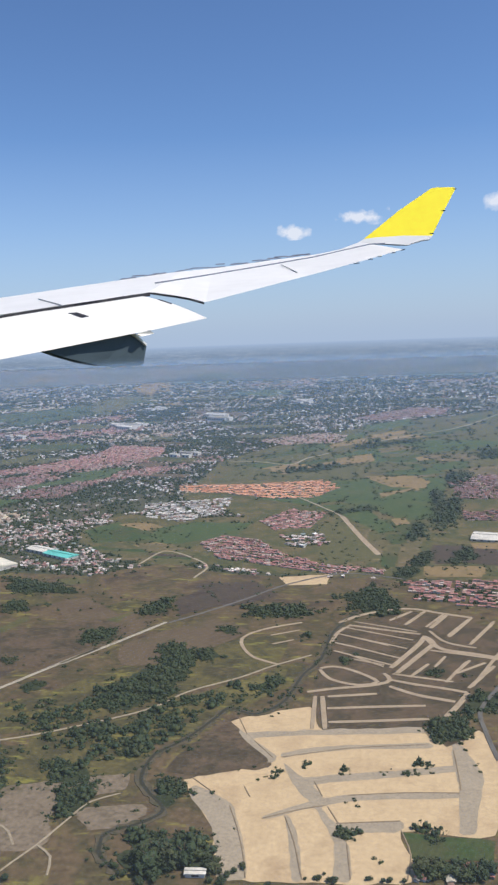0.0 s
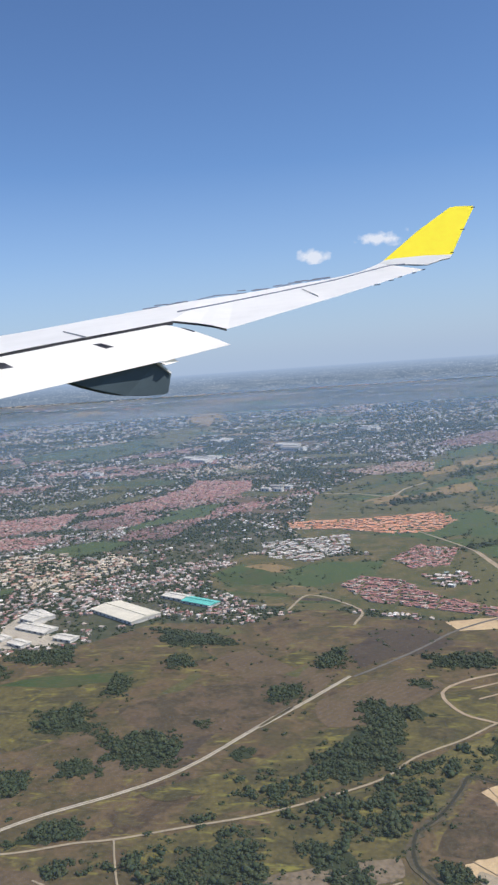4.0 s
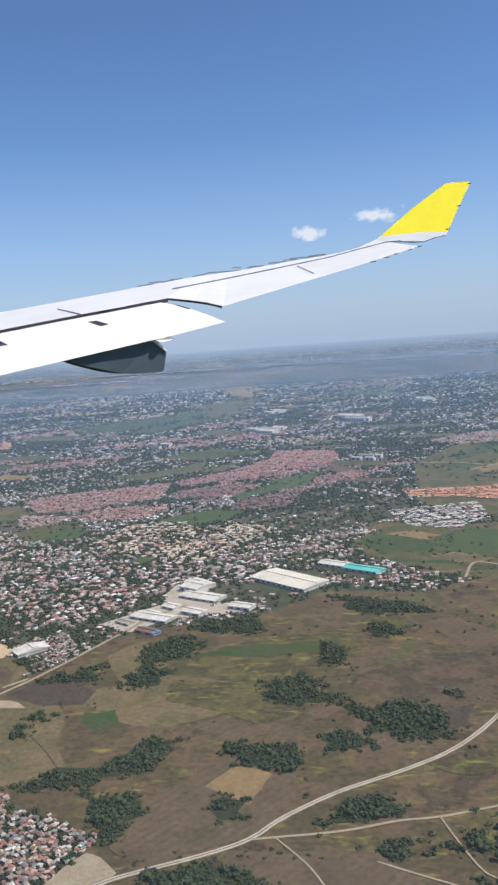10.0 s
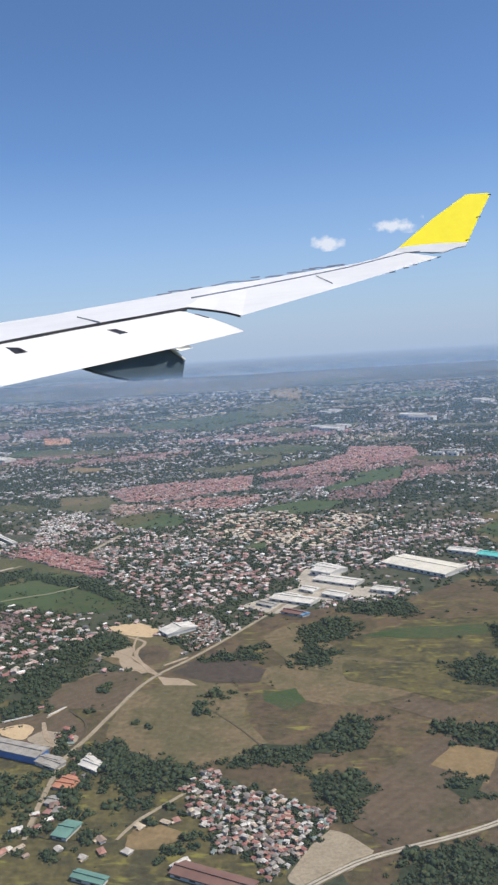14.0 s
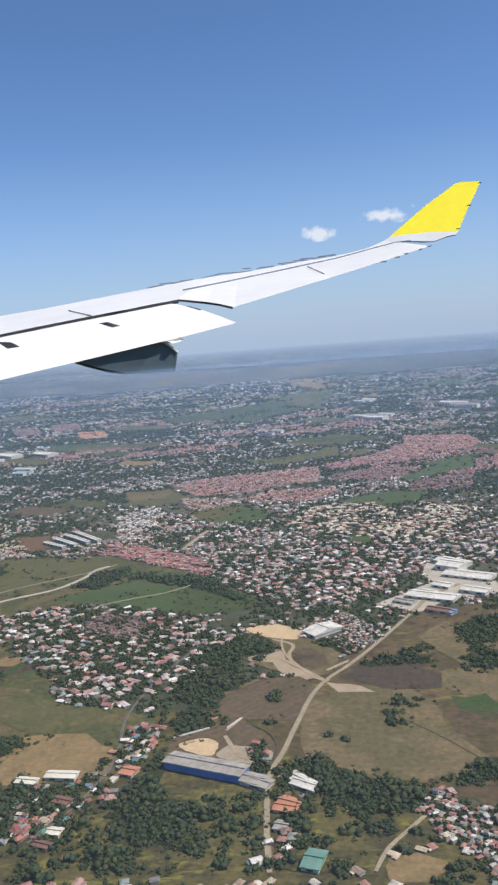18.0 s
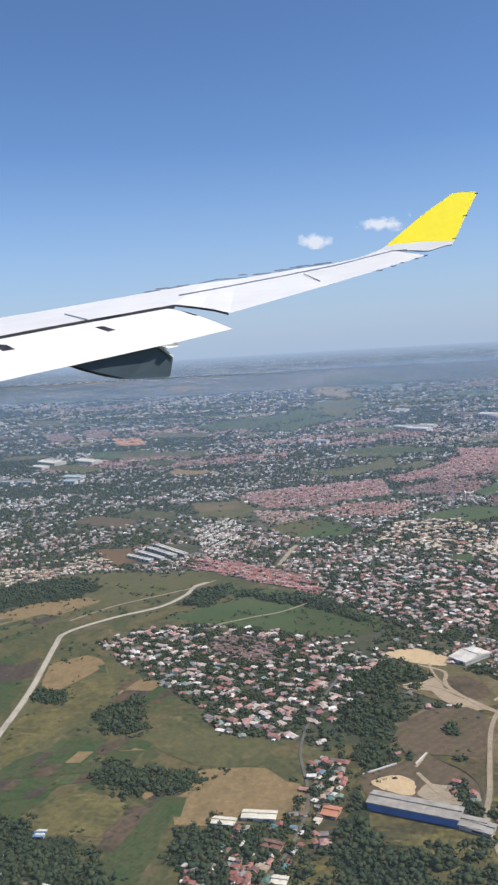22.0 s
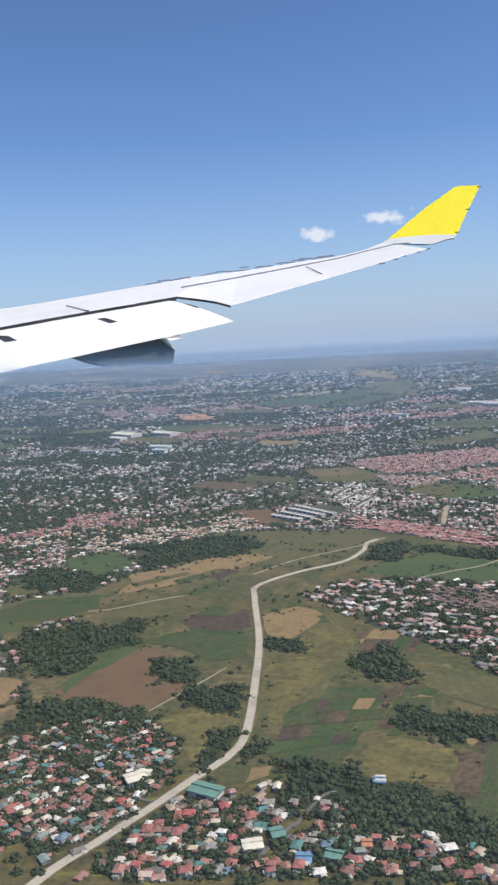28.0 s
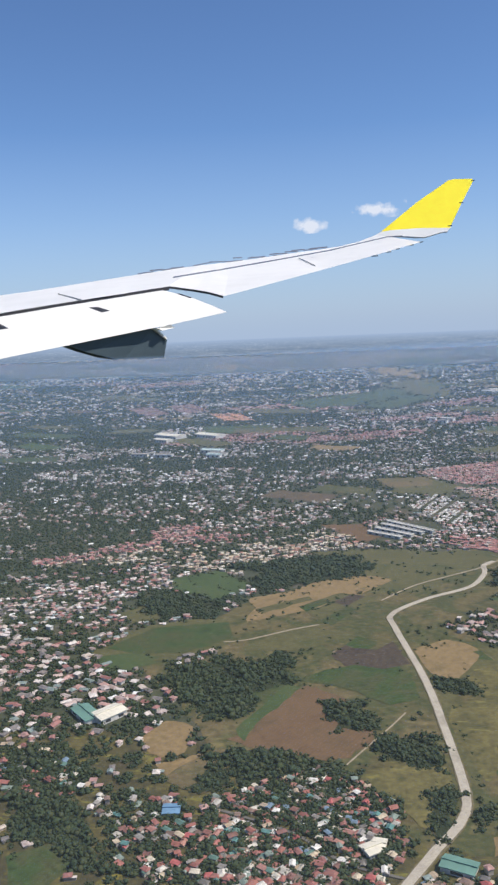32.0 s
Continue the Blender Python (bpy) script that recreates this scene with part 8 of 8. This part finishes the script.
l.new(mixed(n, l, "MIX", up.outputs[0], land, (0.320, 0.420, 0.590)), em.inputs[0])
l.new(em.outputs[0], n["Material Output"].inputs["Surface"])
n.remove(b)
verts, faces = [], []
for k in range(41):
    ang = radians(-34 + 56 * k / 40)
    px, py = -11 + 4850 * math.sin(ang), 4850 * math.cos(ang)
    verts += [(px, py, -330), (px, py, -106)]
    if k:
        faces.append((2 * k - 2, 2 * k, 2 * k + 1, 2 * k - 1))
tagged(new("backdrop", mesh_of("backdrop", verts, faces, m)), "glowing backdrop painted as a hazy far plain", "backdrop", kind="structure")

# ---- the aircraft wing ----
WING_AT, WING_SCALE, WING_AZ = Vector((-11.3, -0.4, 4.6)), 162.0, radians(7.65)
OUTWARD, FORWARD = Vector((math.sin(WING_AZ), math.cos(WING_AZ), 0)), Vector((-math.cos(WING_AZ), math.sin(WING_AZ), 0))
PAINT_W = plain_paint("white_gloss_paint", (0.79, 0.78, 0.75), 0.4, 0.004, 0.94)
# Same white as the wing, brightened and warmed for the flap's sunlit tilt.
PAINT_F = plain_paint("white_paint_sunlit_flap", (0.82, 0.795, 0.735), 0.4, 0.006, 0.93)
PAINT_Y = plain_paint("yellow_gloss_paint", (1.0, 0.84, 0.05), 0.4, 0.02, 0.97)
PAINT_G = plain_paint("grey_gloss_paint", (0.075, 0.105, 0.125), 0.4, 0.006, 0.85)
PAINT_D = plain_paint("flap_gap_shade_paint", (0.03, 0.03, 0.035), 0.6, 0.05, 0.8)
PAINT_L = plain_paint("dark_blue_grey_paint", (0.13, 0.15, 0.20), 0.6, 0.05, 0.8)
PAINT_V = plain_paint("grey_plate", (0.20, 0.19, 0.205), 0.6, 0.05, 0.8)
PAINT_S = plain_paint("grey_seam", (0.46, 0.44, 0.43), 0.6, 0.05, 0.8)


def wing_point(q):
    return WING_AT + WING_SCALE * (OUTWARD * q[0] + FORWARD * q[1] + Vector((0, 0, q[2] + 0.010 * q[0])))


def along(pts, f):
    p = [Vector(q) for q in pts]
    d = [0.0]
    for a, c in zip(p, p[1:]):
        d.append(d[-1] + (c - a).length)
    want = f * d[-1]
    for k in range(1, len(p)):
        if want <= d[k] + 1e-9:
            return p[k - 1].lerp(p[k], (want - d[k - 1]) / max(d[k] - d[k - 1], 1e-9))
    return p[-1]


wing = tagged(new("aircraft_wing", None), "white airliner wing with lowered flaps and a yellow winglet", "aircraft wing")
wing.location = WING_AT


def wing_part(name, verts, faces, mat, parent=None, label=""):
    own = parent or wing
    bm = bmesh.new()
    vs = [bm.verts.new(wing_point(v) - WING_AT) for v in verts]
    for f in faces:
        bm.faces.new([vs[i] for i in f])
    return part(name, bm, mat, own, label)


def loft(name, front, back, thick_front, thick_back, mat, n=36, camber=0.0, parent=None, label=""):
    """A closed panel between a front and a back edge, swelling by camber in the middle of its chord."""
    verts, faces, m = [], [], 6
    for k in range(n + 1):
        a, c = along(front, k / n), along(back, k / n)
        row = [a.lerp(c, i / m) + Vector((0, 0, camber * 4 * (i / m) * (1 - i / m))) for i in range(m + 1)]
        low = [row[i] - Vector((0, 0, thick_front + (thick_back - thick_front) * i / m)) for i in range(m, -1, -1)]
        verts += row + low
    w = 2 * (m + 1)
    for k in range(n):
        for i in range(w):
            j = (i + 1) % w
            faces.append((w * k + i, w * k + w + i, w * k + w + j, w * k + j))
    faces += [tuple(range(w)), tuple(range(w * n + w - 1, w * n - 1, -1))]
    return wing_part(name, verts, faces, mat, parent, label)


LEAD = ((14.35, 9.304, 0.435), (15.54, 8.734, 0.5539), (16.796, 8.1, 0.7225), (18.334, 7.302, 0.9225), (19.468, 6.692, 1.0832), (21.315, 5.713, 1.2634), (22.918, 4.948, 1.4638), (24.678, 3.968, 1.6626), (25.936, 3.326, 1.8836), (26.62, 2.898, 2.1039))
HINGE = ((16.874, 6.014, 0.7472), (18.245, 5.425, 0.9112), (20.202, 4.59, 1.1614), (22.326, 3.594, 1.4545), (23.678, 3.04, 1.6749), (25.047, 2.416, 1.9013), (25.65, 2.041, 1.9464))
SLOT = ((11.1, 7.237, 0.0606), (12.148, 6.861, 0.1814), (13.263, 6.428, 0.3019), (14.564, 5.94, 0.4309), (15.345, 5.573, 0.5242))
TRAIL = ((15.41, 5.597, 0.5265), (15.674, 5.446, 0.4942), (15.761, 5.197, 0.4432), (15.56, 4.859, 0.3797), (15.31, 4.517, 0.2865), (16.081, 4.13, 0.4251), (17.803, 3.471, 0.6962), (19.06, 3.092, 0.8711), (21.668, 2.108, 1.2932), (23.631, 1.408, 1.6112))
FLAP_FRONT = ((10.57, 6.898, 0.0112), (11.578, 6.547, 0.1148), (12.171, 6.291, 0.186), (13.298, 5.935, 0.2932), (14.569, 5.404, 0.4299), (14.877, 5.275, 0.3691), (15.27, 5.124, 0.2949), (15.5, 4.826, 0.1422))
FLAP_BACK = ((8.68, 5.733, -0.4863), (9.527, 5.45, -0.4053), (10.246, 5.192, -0.3396), (10.964, 4.948, -0.2719), (11.878, 4.606, -0.183), (12.305, 4.495, -0.1516), (13.923, 4.061, 0.0004))
loft("inboard_wing_box", [tuple(along(LEAD, 0.46 * k / 8)) for k in range(9)], SLOT, 0.35, 0.008, PAINT_W)
loft("outboard_wing_box", [tuple(along(LEAD, 0.46 + 0.54 * k / 8)) for k in range(9)], TRAIL, 0.3, 0.006, PAINT_W)
flap = loft("flap", FLAP_FRONT, FLAP_BACK, 0.15, 0.006, PAINT_F, label="lowered white flap")


def strip(name, pts, w, lift, mat, parent=None, label=""):
    verts, faces = [], []
    for k, q in enumerate(pts):
        for dx, dz in ((-w, 0), (w, 0), (w, -0.02), (-w, -0.02)):
            verts.append((q[0], q[1] + dx * 0.3, q[2] + lift + dx + dz))
        if k:
            i = 4 * (k - 1)
            faces += [(i + a, i + 4 + a, i + 4 + (a + 1) % 4, i + (a + 1) % 4) for a in range(4)]
    faces += [(3, 2, 1, 0), tuple(range(4 * len(pts) - 4, 4 * len(pts)))]
    return wing_part(name, verts, faces, mat, parent, label)


MARKS = (((18.214, 7.319, 0.9393), (18.606, 7.09, 0.9857), 0.0048), ((18.508, 7.145, 1.0116), (18.844, 6.943, 1.0342), 0.0059), ((18.816, 6.962, 1.0154), (19.453, 6.657, 1.1001), 0.0065), ((19.073, 6.831, 1.0663), (19.349, 6.707, 1.0802), 0.0081), ((19.746, 6.516, 1.1273), (20.281, 6.242, 1.216), 0.0037), ((20.247, 6.259, 1.2225), (20.937, 5.887, 1.2457), 0.0048), ((20.903, 5.906, 1.2456), (21.265, 5.698, 1.2743), 0.0083), ((20.972, 5.861, 1.3285), (21.248, 5.703, 1.3439), 0.0056), ((21.448, 5.611, 1.3325), (22.127, 5.302, 1.392), 0.0074), ((21.576, 5.554, 1.3554), (22.042, 5.343, 1.3764), 0.0080), ((22.275, 5.229, 1.4446), (22.614, 5.063, 1.4789), 0.0094), ((22.614, 5.063, 1.4716), (22.953, 4.892, 1.4913), 0.0078), ((22.402, 5.17, 1.4175), (22.805, 4.97, 1.445), 0.0059), ((22.847, 4.944, 1.5266), (23.356, 4.68, 1.5494), 0.0091), ((23.102, 4.811, 1.5678), (23.61, 4.54, 1.606), 0.0098), ((23.568, 4.564, 1.5827), (24.098, 4.268, 1.644), 0.0087), ((23.78, 4.446, 1.6314), (24.458, 4.058, 1.6958), 0.0088), ((24.161, 4.231, 1.6603), (24.458, 4.058, 1.6803), 0.0102))
for a, c, w in MARKS:
    strip("marking", [a, c], w * 0.6, 0.0, PAINT_L, label="dark painted letters seen edge-on")
strip("seam", ((14.5, 7.43, 0.4695), (13.1, 6.298, 0.3046)), 0.004, 0.0, PAINT_S)
strip("seam", ((21.3, 4.265, 1.2545), (19.4, 3.512, 0.9483)), 0.004, 0.0, PAINT_S)
for a, c in (((27.4, 0.129, 3.5843), (27.4, -0.048, 3.5777)), ((27.4, 0.476, 2.9579), (27.4, 0.264, 2.9645)), ((27.4, 0.812, 2.3029), (27.4, 0.614, 2.304))):
    strip("static_wick", [a, tuple(Vector(a).lerp(Vector(c), 0.6))], 0.004, 0.0, PAINT_V, label="thin dark static wick")
for a, c in (((20.888, 2.407, 1.1677), (20.888, 2.261, 1.1707)), ((21.566, 2.126, 1.2823), (21.566, 2.004, 1.2872)), ((22.098, 1.94, 1.3732), (22.098, 1.843, 1.38)), ((22.922, 1.651, 1.4984), (22.922, 1.552, 1.5054)), ((23.482, 1.443, 1.5897), (23.482, 1.341, 1.6113))):
    strip("static_wick", [a, c], 0.005, 0.0, PAINT_W, label="thin white static wick")
# Solid dark strip painted in place of the shade inside the flap gap.
strip("flap_gap_shade", ((11.1, 7.242, 0.024), (12.148, 6.867, 0.1379), (12.759, 6.592, 0.2131), (13.913, 6.207, 0.3309), (15.345, 5.576, 0.4931)), 0.026, 0.0, PAINT_D, label="dark strip painted as the shaded gap above the flap")
strip("hinge_line", HINGE, 0.0045, 0.012, PAINT_L, label="thin dark hinge line of the aileron")


def slab(name, outline, depth, mat, parent=None, label=""):
    """An outline given depth along a direction."""
    n = len(outline)
    verts = list(outline) + [(q[0] + depth[0], q[1] + depth[1], q[2] + depth[2]) for q in outline]
    faces = [tuple(range(n)), tuple(range(2 * n - 1, n - 1, -1))] + [(k, n + k, n + (k + 1) % n, (k + 1) % n) for k in range(n)]
    return wing_part(name, verts, faces, mat, parent, label)


for outline in (((11.9, 5.616, 0.1536), (11.9, 5.478, 0.1589), (11.9, 5.279, 0.0942), (11.9, 5.408, 0.0758)), ((10.3, 6.379, -0.0055), (10.3, 6.177, -0.0227), (10.3, 6.05, -0.0888), (10.3, 6.238, -0.1027)), ((14.3, 5.061, 0.3542), (14.3, 5.009, 0.3512), (14.3, 4.789, 0.2756), (14.3, 4.81, 0.2622))):
    slab("vent", outline, (0, 0.002, -0.004), PAINT_V, flap, "dark grey recessed plate")
# Dark curved strip stands for the shadow line where the flap ends.
strip("flap_end_shade", ((15.39, 5.613, 0.5167), (15.654, 5.44, 0.4777), (15.741, 5.191, 0.432), (15.54, 4.853, 0.3688), (15.29, 4.512, 0.281)), 0.012, 0.0, PAINT_D, label="dark strip painted as the shaded curve at the flap's end")
slab("flap_track_fairing", ((10.3, 5.219, -0.3414), (12.049, 4.672, -0.1857), (12.277, 4.59, -0.3119), (12.346, 4.566, -0.3672), (12.289, 4.615, -0.6536), (12.22, 4.647, -0.682), (11.809, 4.809, -0.664), (11.443, 4.936, -0.6253), (11.1, 5.038, -0.5578), (10.677, 5.144, -0.4489)), (0.14, 0.2, 0.0), PAINT_G, None, "grey canoe-shaped flap track fairing")
slab("flap_lip", ((11.947, 4.554, -0.2002), (12.035, 4.52, -0.234), (12.482, 4.482, -0.2048), (12.275, 4.484, -0.147)), (0.05, 0.05, 0.0), PAINT_F, flap)
slab("fairing_rim", ((11.966, 4.657, -0.1794), (12.034, 4.63, -0.1829), (12.217, 4.567, -0.302), (12.291, 4.54, -0.3573), (12.286, 4.545, -0.3824), (12.217, 4.57, -0.3357)), (0.05, 0.1, 0.0), PAINT_W)
slab("flap_track_fairing", ((7.9, 5.256, -0.4176), (8.737, 5.383, -0.5613), (9.016, 5.414, -0.6575), (9.1, 5.424, -0.7054), (9.086, 5.444, -0.8729), (9.114, 5.45, -0.9099), (9.086, 5.453, -0.9475), (8.737, 5.426, -0.9069), (7.9, 5.304, -0.7746)), (0.35, 0.5, 0.0), PAINT_G, None, "grey canoe-shaped flap track fairing")
slab("fairing_rim", ((7.84, 5.206, -0.3324), (8.677, 5.343, -0.5382), (8.956, 5.377, -0.6432), (9.047, 5.388, -0.6981), (9.012, 5.389, -0.7182), (8.677, 5.353, -0.6155), (7.84, 5.22, -0.4379)), (0.05, 0.1, 0.0), PAINT_W)
slab("fairing_rim", ((8.887, 5.403, -0.8917), (9.012, 5.407, -0.8656), (9.061, 5.414, -0.9047), (9.026, 5.418, -0.948), (8.928, 5.411, -0.9298)), (0.05, 0.1, 0.0), PAINT_W)
slab("winglet", ((27.242, 2.824, 2.236), (28.008, 1.77, 3.1249), (28.586, 0.812, 3.7951), (28.614, 0.641, 3.8175), (28.629, 0.099, 3.7863), (28.586, 0.059, 3.7256), (27.95, 0.438, 2.9372), (27.365, 0.747, 2.2281), (27.351, 1.61, 2.2775), (27.293, 2.451, 2.2706)), (0.12, 0.02, 0.0), PAINT_Y, None, "yellow upswept winglet")
slab("winglet_base", ((27.163, 2.965, 2.1474), (27.242, 2.824, 2.236), (27.293, 2.451, 2.2706), (27.351, 1.61, 2.2775), (27.365, 0.747, 2.2281), (27.271, 0.814, 2.1174), (27.242, 1.029, 2.0983), (27.112, 1.491, 1.9736), (27.127, 2.159, 2.0416), (27.127, 2.614, 2.076)), (0.12, 0.02, -0.02), PAINT_W, None, "white foot of the winglet")
slab("winglet_joint", ((26.0, 2.15, 1.9629), (26.0, 1.941, 1.9504), (26.0, 1.415, 1.8914), (26.0, 1.703, 1.8809)), (0.05, 0.02, 0.0), PAINT_S, None, "grey joint under the winglet")

# ---- clouds, far behind everything ----


def cloud(az, el, wide, high, seed):
    """A small fair-weather cloud: a soft ragged patch of glowing white painted on a flat far-off card."""
    m, n, l, b = material("cloud_glow", 1.0)
    co = n.new("ShaderNodeUVMap").outputs[0]
    off = n.new("ShaderNodeMapping")
    off.inputs["Location"].default_value, off.inputs["Scale"].default_value = (seed * 3.7, seed * 1.9, 0), (wide / high, 1, 1)
    l.new(co, off.inputs[0])
    g = n.new("ShaderNodeTexGradient")
    g.gradient_type = "SPHERICAL"
    mid = n.new("ShaderNodeMapping")
    mid.inputs["Location"].default_value, mid.inputs["Scale"].default_value = (-1, -0.8, 0), (2, 2, 1)
    l.new(co, mid.inputs[0])
    l.new(mid.outputs[0], g.inputs[0])
    ns = noise_node(n, l, off.outputs[0], 1.7, 5, 0.5)
    add = n.new("ShaderNodeMath")
    add.operation = "MULTIPLY_ADD"
    l.new(g.outputs["Fac"], add.inputs[0])
    add.inputs[1].default_value = 0.95
    puff = ramp_node(n, [(0.30, (0, 0, 0)), (0.72, (0.70,) * 3)])
    l.new(ns, puff.inputs[0])
    l.new(puff.outputs[0], add.inputs[2])
    edge = ramp_node(n, [(0.52, (0, 0, 0)), (1.0, (0.88,) * 3)])
    l.new(add.outputs[0], edge.inputs[0])
    lit = n.new("ShaderNodeEmission")
    lit.inputs[0].default_value, lit.inputs[1].default_value = (0.86, 0.90, 1.0, 1), 0.85
    clear, mixer = n.new("ShaderNodeBsdfTransparent"), n.new("ShaderNodeMixShader")
    l.new(edge.outputs[0], mixer.inputs[0])
    l.new(clear.outputs[0], mixer.inputs[1])
    l.new(lit.outputs[0], mixer.inputs[2])
    l.new(mixer.outputs[0], n["Material Output"].inputs["Surface"])
    n.remove(b)
    far = 4900.0
    a, e = radians(az), radians(el)
    mid_p = WING_AT + far * Vector((math.sin(a) * math.cos(e), math.cos(a) * math.cos(e), math.sin(e)))
    right, up = Vector((math.cos(a), -math.sin(a), 0)) * far * radians(wide) / 2, Vector((0, 0, 1)) * far * radians(high) / 2
    me = mesh_of("cloud", [mid_p - right - up, mid_p + right - up, mid_p + right + up, mid_p - right + up], [(0, 1, 2, 3)], m)
    uv = me.uv_layers.new(name="UVMap")
    for k, c in enumerate(((0, 0), (1, 0), (1, 1), (0, 1))):
        uv.data[k].uv = c
    tagged(new("cloud", me), "small white fair-weather cloud low in the sky", "cloud", "low clouds", "structure")


for k, (az, el, wide, high) in enumerate(((-2.9, 6.0, 3.0, 1.3), (1.6, 6.7, 3.6, 1.2), (10.9, 7.2, 4.6, 1.8), (15.5, 8.6, 5.0, 2.2))):
    cloud(az, el, wide, high, k + 1)

# ---- painted pale haze low in the sky, behind the clouds ----
m, n, l, b = material("sky_haze_glow", 1.0)
# An added glowing band, fading upwards, whitens the sky above the horizon.
g = ramp_node(n, [(0.0, (0.92,) * 3), (0.3, (0.62,) * 3), (0.6, (0.26,) * 3), (1.0, (0, 0, 0))])
sep = n.new("ShaderNodeSeparateXYZ")
l.new(n.new("ShaderNodeUVMap").outputs[0], sep.inputs[0])
l.new(sep.outputs["Y"], g.inputs[0])
lit = n.new("ShaderNodeEmission")
lit.inputs[0].default_value = (0.36, 0.46, 0.64, 1)
clear, mixer = n.new("ShaderNodeBsdfTransparent"), n.new("ShaderNodeMixShader")
l.new(g.outputs[0], mixer.inputs[0])
l.new(clear.outputs[0], mixer.inputs[1])
l.new(lit.outputs[0], mixer.inputs[2])
l.new(mixer.outputs[0], n["Material Output"].inputs["Surface"])
n.remove(b)
verts, faces, uvs = [], [], []
for k in range(41):
    ang = radians(-34 + 56 * k / 40)
    px, py = -11 + 4940 * math.sin(ang), 4940 * math.cos(ang)
    verts += [(px, py, -150), (px, py, 1050)]
    if k:
        faces.append((2 * k - 2, 2 * k, 2 * k + 1, 2 * k - 1))
        uvs += [(0, 0), (1, 0), (1, 1), (0, 1)]
me = mesh_of("backdrop", verts, faces, m)
uv = me.uv_layers.new(name="UVMap")
for k, c in enumerate(uvs):
    uv.data[k].uv = c
tagged(new("backdrop", me), "glowing band painted as pale haze low in the sky", "sky", kind="structure")
